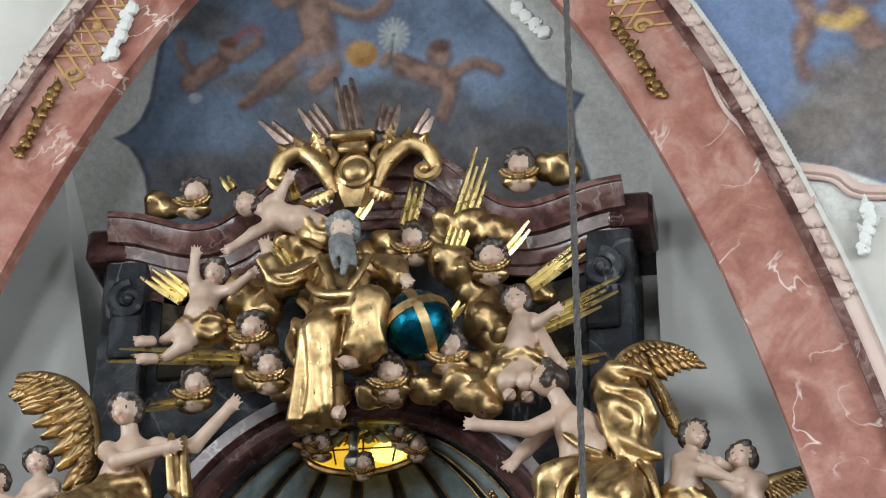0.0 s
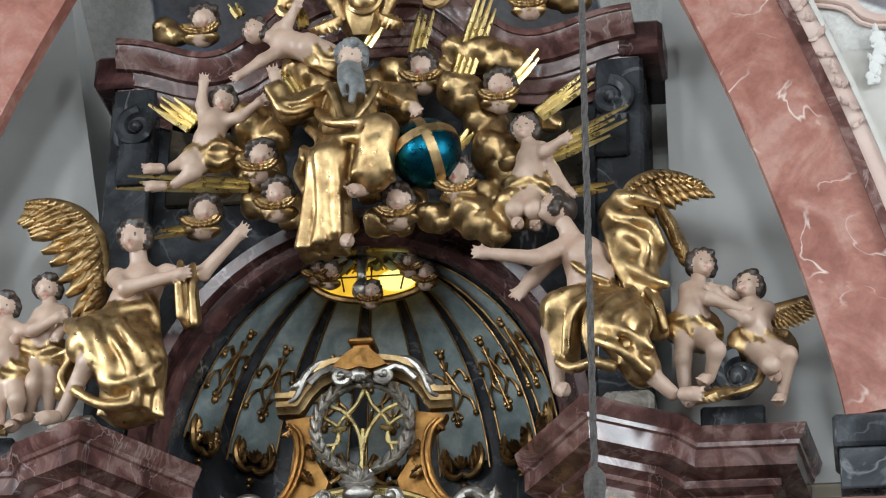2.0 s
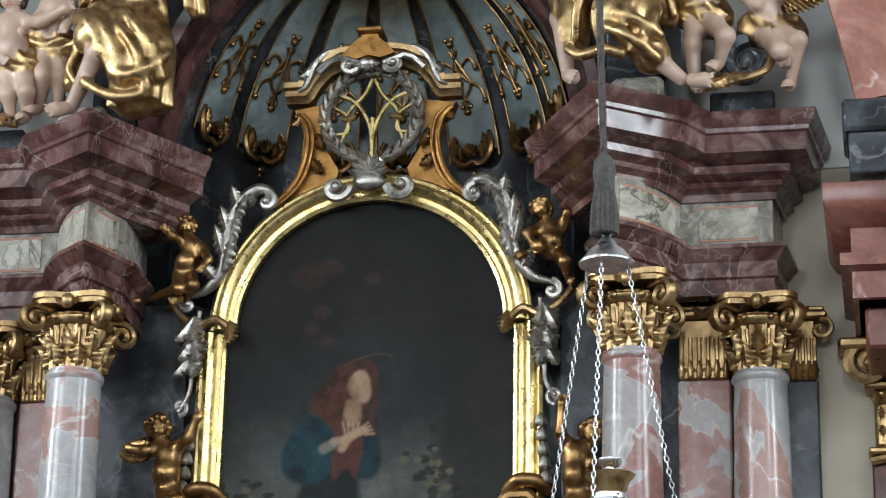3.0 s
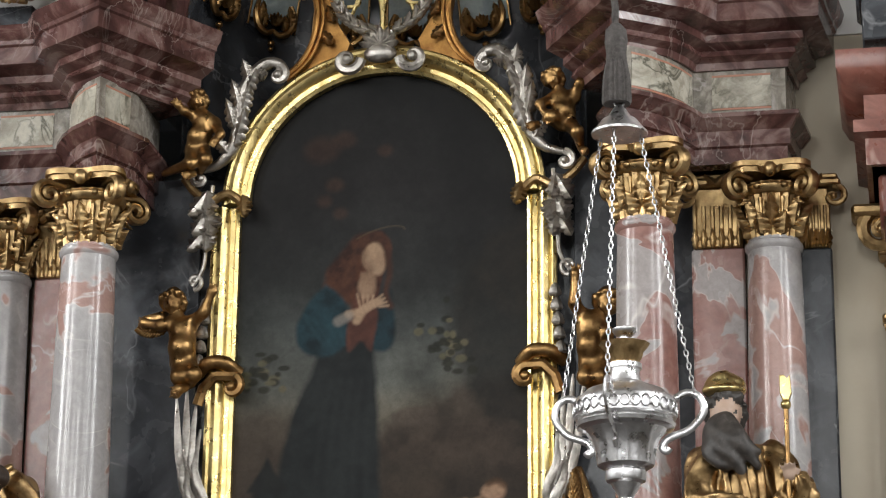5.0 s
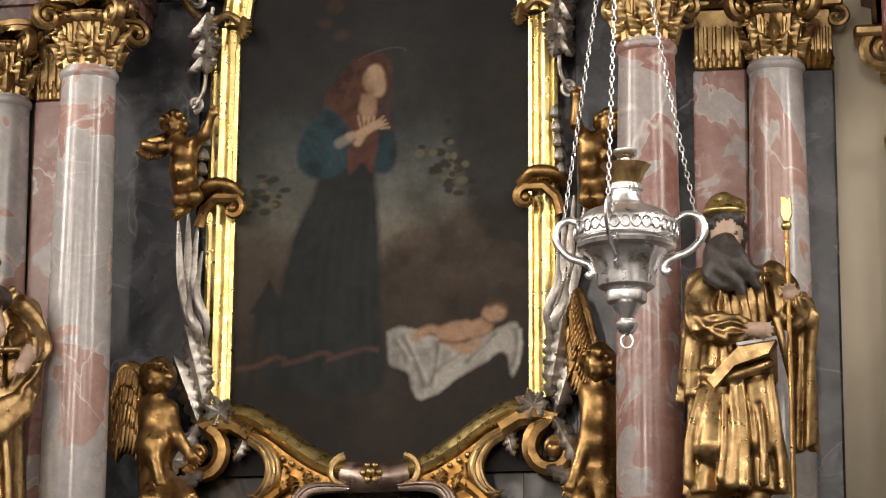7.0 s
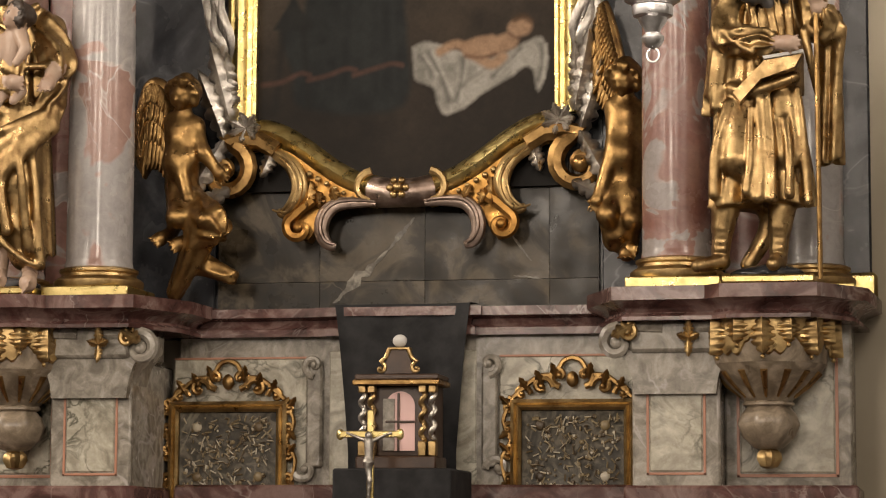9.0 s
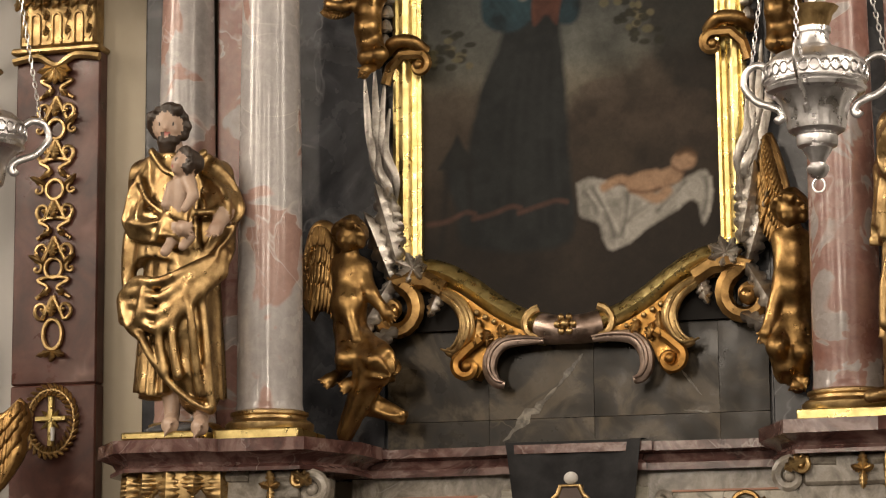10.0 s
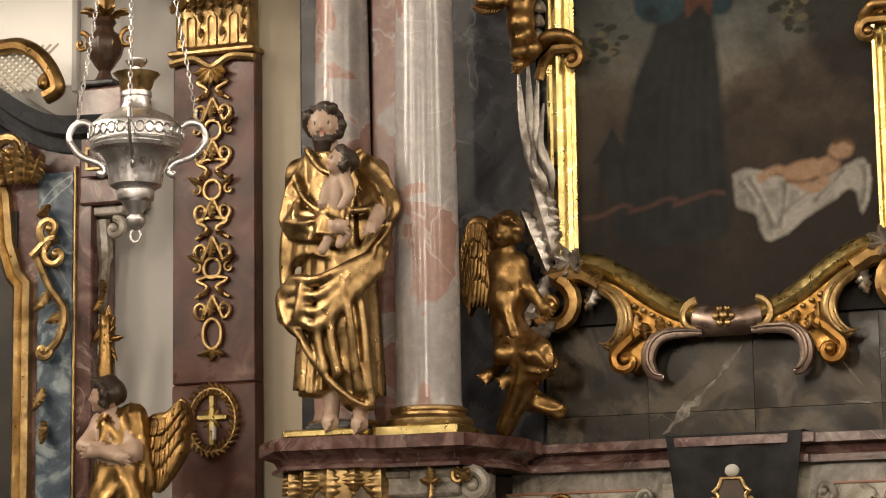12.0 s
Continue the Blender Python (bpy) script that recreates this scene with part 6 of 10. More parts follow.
figure("angel_statue", "gilded-robed angel with spread wings looking up", (1.24, -0.75, 8.66), (1.41, -0.70, 8.35), (1.47, -0.70, 8.09),
       arms=[[(1.32, -0.70, 8.45), (1.14, -0.85, 8.29), (0.87, -0.90, 8.31)], [(1.25, -0.55, 8.48), (1.09, -0.65, 8.25), (1.04, -0.70, 8.16)]],
       legs=[[(1.40, -0.70, 8.01), (1.25, -0.92, 7.78), (1.28, -0.84, 7.46)], [(1.55, -0.70, 7.96), (1.72, -0.98, 7.55), (1.93, -0.9, 7.37)]],
       r=0.1, extra=cloth, wings=[([(1.6, -0.56, 8.62), (1.66, -0.55, 8.86), (1.8, -0.54, 8.95), (1.96, -0.54, 8.93), (2.08, -0.54, 8.86)], ((0.2, -1.0), (0.45, -0.8), (0.6, -0.5)), (0.26, 0.28, 0.14)), ([(1.84, -0.56, 8.72), (1.9, -0.58, 8.6), (1.94, -0.58, 8.46)], ((0.45, -0.9), (0.4, -0.9), (0.35, -0.95)), (0.26, 0.26, 0.18))], face=(-1, -0.45, 0.35), stout=1.2, h=0.011, rounds=1, blend=0.24)
figure("putto_statue", "standing putto with gilded strap beside the angel", (2.08, -0.60, 8.31), (2.04, -0.60, 8.10), (2.02, -0.60, 7.91),
       arms=[[(2.00, -0.60, 8.15), (2.14, -0.75, 8.02), (2.30, -0.75, 7.95)], [(2.08, -0.60, 8.14), (2.22, -0.70, 8.08), (2.27, -0.60, 8.10)]],
       legs=[[(1.98, -0.60, 7.88), (1.97, -0.68, 7.68), (1.98, -0.65, 7.44)], [(2.06, -0.60, 7.87), (2.17, -0.80, 7.67), (2.12, -0.70, 7.54)]],
       robe=[((1.95, -0.60, 7.92), (2.10, -0.60, 7.87), .115, .115, 5)], r=0.085, face=(0.5, -1, 0))
figure("putto_statue", "seated winged putto on a gilded scroll", (2.36, -0.60, 8.15), (2.38, -0.60, 7.97), (2.38, -0.60, 7.80),
       arms=[[(2.33, -0.60, 8.02), (2.27, -0.72, 7.96), (2.18, -0.75, 8.05)], [(2.45, -0.60, 8.00), (2.34, -0.75, 7.88), (2.25, -0.72, 7.96)]],
       legs=[[(2.36, -0.60, 7.78), (2.47, -0.80, 7.56), (2.47, -0.65, 7.57)], [(2.41, -0.60, 7.78), (2.57, -0.75, 7.64), (2.52, -0.65, 7.42)]],
       robe=[((2.32, -0.60, 7.80), (2.52, -0.60, 7.74), .115, .115, 5)], r=0.085,
       wings=[((2.46, -0.52, 8.00), (2.69, -0.50, 8.09), (0.2,0.0,-1), .14)], face=(-0.4, -1, 0.1))
figure("putto_statue", "standing putto reaching to another putto", (-2.15, -0.60, 8.28), (-2.13, -0.60, 8.06), (-2.10, -0.60, 7.84),
       arms=[[(-2.20, -0.60, 8.12), (-2.23, -0.60, 7.97), (-2.14, -0.70, 7.84)], [(-2.07, -0.60, 8.12), (-1.92, -0.72, 8.05), (-1.78, -0.74, 8.11)]],
       legs=[[(-2.13, -0.60, 7.81), (-2.11, -0.65, 7.62), (-2.10, -0.60, 7.48)], [(-2.05, -0.60, 7.81), (-1.98, -0.70, 7.61), (-2.00, -0.60, 7.49)]],
       robe=[((-2.18, -0.60, 7.84), (-2.01, -0.60, 7.81), .115, .115, 5)], r=0.085)
figure("putto_statue", "standing putto beside the gilded angel", (-1.91, -0.55, 8.41), (-1.87, -0.55, 8.20), (-1.90, -0.55, 7.97),
       arms=[[(-1.81, -0.55, 8.24), (-1.75, -0.65, 8.11), (-1.77, -0.67, 8.05)], [(-1.94, -0.55, 8.23), (-1.98, -0.61, 8.12), (-2.04, -0.65, 8.04)]],
       legs=[[(-1.94, -0.55, 7.95), (-1.90, -0.65, 7.74), (-1.95, -0.55, 7.56)], [(-1.86, -0.55, 7.95), (-1.81, -0.60, 7.74), (-1.83, -0.55, 7.56)]],
       robe=[((-1.98, -0.55, 7.99), (-1.81, -0.55, 7.95), .115, .115, 5)], r=0.085)

# gilded putti round the picture frame
figure("frame_putto", "old-gilded putto perched on the frame's scroll", (-1.12, -0.12, 6.93), (-1.07, -0.12, 6.79), (-1.12, -0.12, 6.63),
       arms=[[(-1.12, -0.12, 6.82), (-1.18, -0.20, 6.84), (-1.20, -0.22, 6.86)], [(-1.01, -0.12, 6.78), (-0.95, -0.20, 6.68), (-0.97, -0.22, 6.64)]],
       legs=[[(-1.14, -0.12, 6.61), (-1.12, -0.22, 6.50), (-1.31, -0.12, 6.48)], [(-1.08, -0.12, 6.61), (-1.03, -0.22, 6.52), (-1.09, -0.12, 6.48)]],
       robe=[], r=0.062, mats=[GOLD_DULL] * 4, h=0.012)
figure("frame_putto", "old-gilded putto perched on the frame's scroll", (1.03, -0.12, 6.94), (1.09, -0.12, 6.80), (1.09, -0.12, 6.68),
       arms=[[(1.03, -0.12, 6.82), (0.96, -0.20, 6.76), (1.00, -0.22, 6.68)], [(1.15, -0.12, 6.82), (1.19, -0.17, 6.89), (1.20, -0.12, 6.94)]],
       legs=[[(1.07, -0.12, 6.67), (1.03, -0.22, 6.67), (0.97, -0.12, 6.67)], [(1.12, -0.12, 6.66), (1.18, -0.22, 6.57), (1.19, -0.12, 6.50)]],
       robe=[], r=0.062, mats=[GOLD_DULL] * 4, h=0.012)
figure("frame_putto", "old-gilded winged putto holding the frame", (-1.21, -0.15, 5.67), (-1.15, -0.15, 5.49), (-1.14, -0.15, 5.32),
       arms=[[(-1.10, -0.15, 5.54), (-1.00, -0.23, 5.58), (-0.96, -0.25, 5.68)], [(-1.21, -0.15, 5.55), (-1.27, -0.20, 5.52), (-1.37, -0.15, 5.55)]],
       legs=[[(-1.16, -0.15, 5.29), (-1.14, -0.23, 5.20), (-1.15, -0.15, 5.15)], [(-1.11, -0.15, 5.29), (-1.05, -0.23, 5.21), (-1.09, -0.15, 5.17)]],
       robe=[], r=0.072,
       wings=[((-1.26, -0.09, 5.58), (-1.39, -0.07, 5.58), (0,0,-1), .12)], mats=[GOLD_DULL] * 4, h=0.012)
figure("frame_putto", "old-gilded putto holding the frame with raised arm", (1.34, -0.15, 5.56), (1.24, -0.15, 5.43), (1.25, -0.15, 5.23),
       arms=[[(1.20, -0.15, 5.48), (1.16, -0.23, 5.54), (1.17, -0.25, 5.69)], [(1.28, -0.15, 5.46), (1.34, -0.21, 5.37), (1.36, -0.15, 5.31)]],
       legs=[[(1.23, -0.15, 5.20), (1.22, -0.23, 5.11), (1.25, -0.15, 5.07)], [(1.29, -0.15, 5.20), (1.31, -0.23, 5.11), (1.28, -0.15, 5.06)]],
       robe=[], r=0.075, mats=[GOLD_DULL] * 4, h=0.012)
figure("frame_angel", "old-gilded winged angel kneeling on the frame's lower scroll", (-1.22, -0.27, 4.15), (-1.24, -0.22, 3.94), (-1.24, -0.22, 3.65),
       arms=[[(-1.29, -0.22, 4.00), (-1.25, -0.30, 3.81), (-1.17, -0.34, 3.56)], [(-1.17, -0.22, 3.97), (-1.10, -0.28, 3.81), (-1.02, -0.27, 3.71)]],
       legs=[[(-1.26, -0.22, 3.60), (-1.22, -0.37, 3.43), (-1.29, -0.22, 3.37)], [(-1.19, -0.22, 3.58), (-1.04, -0.40, 3.41), (-1.16, -0.22, 3.34)]],
       robe=[((-1.21, -0.22, 3.53), (-1.02, -0.34, 3.38), .1, .12, 6), ((-1.06, -0.32, 3.39), (-1.27, -0.22, 3.02), .11, .05, 6), ((-1.11, -0.22, 3.18), (-0.94, -0.22, 3.11), .07, .05, 5)], r=0.092,
       wings=[([(-1.32, -0.14, 4.05), (-1.38, -0.14, 4.2), (-1.46, -0.13, 4.22), (-1.52, -0.12, 4.08)], ((0.0, -1.0), (-0.05, -1.0), (0.1, -1.0)), (0.4, 0.5, 0.4))], mats=[GOLD_DULL] * 4, h=0.0125, face=(-0.4, -1, -0.4))
figure("frame_angel", "old-gilded angel leaning on the frame's lower scroll", (1.29, -0.27, 4.16), (1.29, -0.22, 3.96), (1.28, -0.22, 3.60),
       arms=[[(1.23, -0.22, 4.01), (1.23, -0.30, 3.78), (1.15, -0.34, 3.50)], [(1.34, -0.22, 3.99), (1.36, -0.22, 3.79), (1.33, -0.22, 3.57)]],
       legs=[[(1.25, -0.22, 3.57), (1.20, -0.34, 3.40), (1.26, -0.22, 3.26)], [(1.29, -0.22, 3.56), (1.34, -0.32, 3.37), (1.31, -0.22, 3.24)]],
       robe=[((1.26, -0.22, 3.51), (1.25, -0.22, 3.29), .13, .1, 6)], r=0.092,
       wings=[([(1.26, -0.14, 4.2), (1.2, -0.13, 4.42), (1.15, -0.12, 4.62)], ((-0.25, -1.0), (-0.3, -1.0), (-0.2, -1.0)), (0.26, 0.34, 0.28))], mats=[GOLD_DULL] * 4, h=0.0125, face=(-0.5, -1, -0.55))

# saints on their brackets
child = head_prims((-1.95, -0.99, 4.47), 0.078, (-0.75, -0.8, 0.25)) + [cap((-1.97, -0.95, 4.36), (-2.0, -0.95, 4.2), 0.07, 0.082), cap((-1.93, -1.0, 4.37), (-1.88, -1.05, 4.28), 0.04, 0.03), cap((-1.88, -1.05, 4.28), (-1.92, -1.08, 4.2), 0.03, 0.022), cap((-2.03, -0.98, 4.35), (-2.05, -1.03, 4.24), 0.036, 0.028)]
cloth = [gown((-2.08, -0.72, 4.57), (-2.08, -0.74, 3.96), 0.2, 0.24, 0.78, 7, 0.025), gown((-2.1, -0.72, 4.05), (-2.13, -0.73, 3.22), 0.18, 0.2, 0.8, 12, 0.04),
         gown((-2.04, -0.74, 4.04), (-2.02, -0.75, 3.1), 0.19, 0.215, 0.85, 7, 0.045, 2, ((-2.4, -0.75, 3.7), (-0.66, 0, -0.75)))]
cloth += [cap((-2.0, -0.8, 3.95), (-1.98, -0.84, 3.58), 0.13, 0.13, 2), cap((-1.98, -0.84, 3.58), (-1.93, -0.8, 3.2), 0.125, 0.11, 2)]
# mantle swags from hip to hip and the loose fold that stands out
for dz, bow in ((0.0, 0.04), (-0.06, 0.07), (-0.13, 0.09), (-0.2, 0.1)):
    cloth += drape([(-1.78, -0.84, 3.99 + dz * 0.6), (-1.92, -0.97, 3.9 + dz * 0.8 - bow * 0.3), (-2.1, -0.97, 3.86 + dz - bow), (-2.26, -0.9, 3.84 + dz), (-2.36, -0.84, 3.78 + dz * 0.7)], 0.028, 0.038)
cloth += drape([(-2.37, -0.84, 3.74), (-2.31, -0.9, 3.6), (-2.22, -0.94, 3.52), (-2.16, -0.96, 3.42), (-2.05, -0.96, 3.27), (-1.92, -0.93, 3.15), (-1.84, -0.88, 3.11)], 0.034, 0.016)
cloth += drape([(-2.2, -0.94, 3.78), (-2.22, -0.96, 3.66), (-2.27, -0.93, 3.57)], 0.03, 0.022)
for pts in ([(-1.9, -0.93, 3.9), (-1.86, -0.92, 3.6), (-1.84, -0.9, 3.3), (-1.83, -0.88, 3.12)], [(-2.06, -0.94, 3.84), (-2.08, -0.97, 3.66), (-2.1, -0.97, 3.48), (-2.07, -0.96, 3.33)], [(-1.96, -0.97, 3.82), (-1.91, -0.99, 3.6), (-1.9, -0.96, 3.4), (-1.88, -0.92, 3.2)], [(-2.0, -0.98, 3.72), (-2.02, -0.99, 3.5), (-1.99, -0.97, 3.3)]):
    cloth += drape(pts, 0.022, 0.03)
# sleeves and the mantle over the shoulders
cloth += [cap((-2.27, -0.74, 4.47), (-2.27, -0.82, 4.2), 0.1, 0.1, 2, 5, 0.02), cap((-2.26, -0.84, 4.16), (-2.02, -0.96, 4.1), 0.095, 0.085, 2, 6, 0.02), cap((-1.87, -0.74, 4.45), (-1.79, -0.8, 4.24), 0.095, 0.1, 2, 5, 0.025), cap((-1.8, -0.76, 4.2), (-1.82, -0.82, 3.98), 0.075, 0.07, 2, 5, 0.02)]
cloth += drape([(-2.28, -0.84, 4.44), (-2.2, -0.92, 4.3), (-2.08, -0.98, 4.2)], 0.024, 0.02) + drape([(-2.33, -0.8, 4.3), (-2.25, -0.92, 4.18), (-2.1, -1.0, 4.08)], 0.022, 0.02) + drape([(-2.2, -0.86, 4.58), (-2.1, -0.93, 4.46), (-2.03, -0.95, 4.42)], 0.024, 0.018) + drape([(-1.9, -0.84, 4.56), (-1.98, -0.9, 4.48), (-2.03, -0.95, 4.42)], 0.024, 0.018)
cloth += drape([(-2.34, -0.7, 4.3), (-2.37, -0.74, 4.1), (-2.38, -0.74, 3.9), (-2.35, -0.78, 3.78)], 0.05, 0.04) + drape([(-1.74, -0.78, 4.3), (-1.8, -0.88, 4.22), (-1.9, -0.95, 4.2)], 0.026, 0.02)
cloth += [gown((-2.0, -0.97, 4.24), (-2.03, -0.98, 4.05), 0.08, 0.115, 0.7, 6, 0.02)]
cloth += [cap((-2.0, -1.0, 4.08), (-2.04, -1.06, 3.97), 0.03, 0.028, 0), cap((-1.92, -0.99, 4.06), (-1.95, -1.03, 4.0), 0.03, 0.025, 0)]
figure("saint_statue", "gilded bearded saint statue holding a child", (-2.12, -0.8, 4.74), (-2.1, -0.73, 4.46), (-2.1, -0.72, 4.04),
       arms=[[(-2.26, -0.74, 4.46), (-2.25, -0.86, 4.16), (-1.95, -1.04, 4.1)], [(-1.88, -0.74, 4.46), (-1.77, -0.84, 4.22), (-1.78, -0.94, 4.12)]],
       legs=[[(-2.13, -0.72, 3.5), (-2.1, -0.78, 3.3), (-2.09, -0.8, 3.09)], [(-1.95, -0.72, 3.5), (-1.92, -0.82, 3.3), (-1.91, -0.82, 3.07)]],
       r=0.105, beard=1.25, face=(0.12, -1, -0.2), h=0.0092, extra=cloth + child, rounds=1, blend=0.16, crease=0.85, mats=[SKIN, HAIR, GOLD_SAINT, LIP])

cloth = [gown((2.09, -0.72, 4.56), (2.08, -0.73, 3.97), 0.2, 0.2, 0.78, 7, 0.025), gown((2.06, -0.73, 4.02), (2.07, -0.76, 3.37), 0.165, 0.265, 0.78, 10, 0.055, 2, None, 0.7)]
cloth += [cap((1.97, -0.8, 3.92), (1.97, -0.86, 3.6), 0.1, 0.12, 2), cap((2.18, -0.82, 3.9), (2.2, -0.86, 3.62), 0.09, 0.1, 2)]
# the skirt's long folds
for pts, a, b in (([(1.9, -0.88, 3.9), (1.84, -0.92, 3.66), (1.83, -0.92, 3.42)], 0.02, 0.032), ([(2.06, -0.92, 3.92), (2.08, -0.96, 3.66), (2.06, -0.98, 3.39)], 0.022, 0.034), ([(2.11, -0.92, 3.92), (2.13, -0.96, 3.66), (2.13, -0.98, 3.38)], 0.016, 0.03), ([(2.26, -0.88, 3.96), (2.29, -0.92, 3.66), (2.31, -0.92, 3.37)], 0.02, 0.034), ([(2.02, -0.94, 3.86), (2.02, -0.98, 3.6), (2.0, -0.99, 3.42)], 0.014, 0.026), ([(2.2, -0.92, 3.8), (2.22, -0.98, 3.6), (2.22, -0.98, 3.4)], 0.016, 0.028)):
    cloth += drape(pts, a, b)
# girdle, tunic front, wide sleeves and the cloak
cloth += drape([(1.92, -0.86, 3.98), (2.02, -0.92, 3.95), (2.14, -0.93, 3.98), (2.25, -0.86, 4.03)], 0.03, 0.03)
cloth += drape([(2.1, -0.9, 4.5), (2.14, -0.93, 4.3), (2.18, -0.92, 4.1)], 0.026, 0.022) + drape([(2.2, -0.86, 4.52), (2.22, -0.9, 4.34), (2.23, -0.88, 4.15)], 0.028, 0.024) + drape([(2.02, -0.88, 4.46), (2.05, -0.92, 4.3), (2.06, -0.9, 4.1)], 0.02, 0.02)
cloth += [cap((1.93, -0.74, 4.48), (1.9, -0.84, 4.26), 0.11, 0.1, 2, 5, 0.02), cap((1.91, -0.86, 4.24), (2.1, -0.98, 4.19), 0.085, 0.07, 2, 7, 0.018), gown((1.88, -0.82, 4.24), (1.85, -0.78, 3.86), 0.08, 0.075, 0.9, 6, 0.03)]
cloth += drape([(1.86, -0.86, 4.36), (1.93, -0.96, 4.22), (2.04, -1.02, 4.14)], 0.02, 0.018) + drape([(1.82, -0.8, 4.26), (1.83, -0.84, 4.1), (1.81, -0.82, 3.96)], 0.022, 0.03)
cloth += drape([(1.85, -0.84, 3.95), (1.83, -0.82, 3.7), (1.81, -0.8, 3.4)], 0.022, 0.014)
cloth += [cap((2.27, -0.74, 4.5), (2.38, -0.82, 4.32), 0.1, 0.1, 2, 5, 0.02), cap((2.4, -0.84, 4.28), (2.4, -0.9, 4.33), 0.085, 0.07, 2, 6, 0.015), gown((2.43, -0.78, 4.3), (2.42, -0.72, 3.6), 0.06, 0.07, 0.8, 5, 0.03)]
cloth += drape([(2.49, -0.84, 4.28), (2.46, -0.8, 4.0), (2.46, -0.76, 3.64)], 0.028, 0.022) + drape([(2.3, -0.9, 4.26), (2.33, -0.9, 4.1), (2.36, -0.84, 3.96)], 0.024, 0.02)
cloth += drape([(2.1, -0.66, 3.42), (2.08, -0.64, 3.25), (1.98, -0.66, 3.08)], 0.06, 0.04)
# laced boots
for x, dx in ((1.88, -0.03), (2.17, -0.02)):
    cloth += [cap((x, -0.8, 3.42), (x + dx, -0.8, 3.12), 0.066, 0.048, 2), cap((x, -0.82, 3.34), (x + dx * 0.5, -0.82, 3.26), 0.072, 0.06, 2)]
    for k in range(7):
        z = 3.36 - 0.035 * k
        u = dx * k / 7
        cloth += [cap((x + u - 0.026, -0.868 + 0.003 * k, z), (x + u + 0.026, -0.868 + 0.003 * k, z - 0.018), 0.009, 0.009, 2), cap((x + u + 0.026, -0.868 + 0.003 * k, z), (x + u - 0.026, -0.868 + 0.003 * k, z - 0.018), 0.009, 0.009, 2)]
cloth += [cap((1.86, -0.82, 3.08), (1.74, -0.9, 3.05), 0.046, 0.034, 2), cap((2.15, -0.82, 3.08), (2.13, -0.94, 3.05), 0.046, 0.036, 2)]
# the long swirling beard
cloth += drape([(2.0, -0.88, 4.66), (2.05, -0.95, 4.58), (2.13, -0.96, 4.52), (2.2, -0.94, 4.43)], 0.055, 0.02, 1) + drape([(2.05, -0.9, 4.68), (2.11, -0.95, 4.6), (2.17, -0.95, 4.52), (2.21, -0.94, 4.5)], 0.045, 0.018, 1) + drape([(1.97, -0.88, 4.62), (2.0, -0.95, 4.53), (2.07, -0.96, 4.47), (2.12, -0.94, 4.4)], 0.05, 0.02, 1) + drape([(1.96, -0.86, 4.58), (1.95, -0.93, 4.5), (2.0, -0.95, 4.44), (2.05, -0.94, 4.42)], 0.042, 0.018, 1)
figure("saint_statue", "gilded statue of a long-bearded saint with staff and book", (2.03, -0.8, 4.74), (2.09, -0.73, 4.46), (2.07, -0.72, 4.02),
       arms=[[(1.94, -0.74, 4.48), (1.91, -0.86, 4.22), (2.2, -1.02, 4.18)], [(2.27, -0.74, 4.48), (2.4, -0.84, 4.3), (2.38, -0.92, 4.36)]],
       r=0.105, beard=1.05, face=(0.3, -1, -0.2), h=0.0092, extra=cloth, rounds=1, blend=0.16, crease=0.85, mats=[SKIN, BEARD_DARK, GOLD_SAINT, LIP])

# winged angel on the side altar
figure("angel_statue", "brown-gilded winged angel with crossed arms on the side altar", (-3.50, -0.75, 3.27), (-3.46, -0.70, 3.06), (-3.42, -0.70, 2.79),
       arms=[[(-3.55, -0.70, 3.12), (-3.60, -0.82, 2.98), (-3.34, -0.90, 2.90)], [(-3.37, -0.70, 3.09), (-3.30, -0.80, 2.93), (-3.47, -0.92, 2.93)]],
       legs=[[(-3.46, -0.70, 2.72), (-3.46, -0.80, 2.56), (-3.51, -0.70, 2.37)], [(-3.37, -0.70, 2.72), (-3.33, -0.70, 2.56), (-3.33, -0.70, 2.36)]],
       robe=[((-3.43, -0.70, 2.82), (-3.42, -0.70, 2.53), .17, .22, 7), ((-3.48, -0.70, 3.08), (-3.42, -0.70, 2.79), .12, .13, 6), ((-3.35, -0.70, 3.14), (-3.30, -0.70, 2.75), .1, .08, 5)], r=0.095,
       wings=[([(-3.38, -0.6, 3.02), (-3.28, -0.58, 3.12), (-3.18, -0.58, 3.14), (-3.08, -0.58, 3.24)], ((-0.1, -1.0), (0.0, -1.0), (-0.1, -1.0)), (0.3, 0.42, 0.4)), ((-3.59, -0.55, 3.33), (-3.59, -0.55, 3.76), (0.1,0,-1), .12)], face=(-1, -0.5, -0.1), mats=[SKIN, HAIR, GOLD_DULL, LIP])
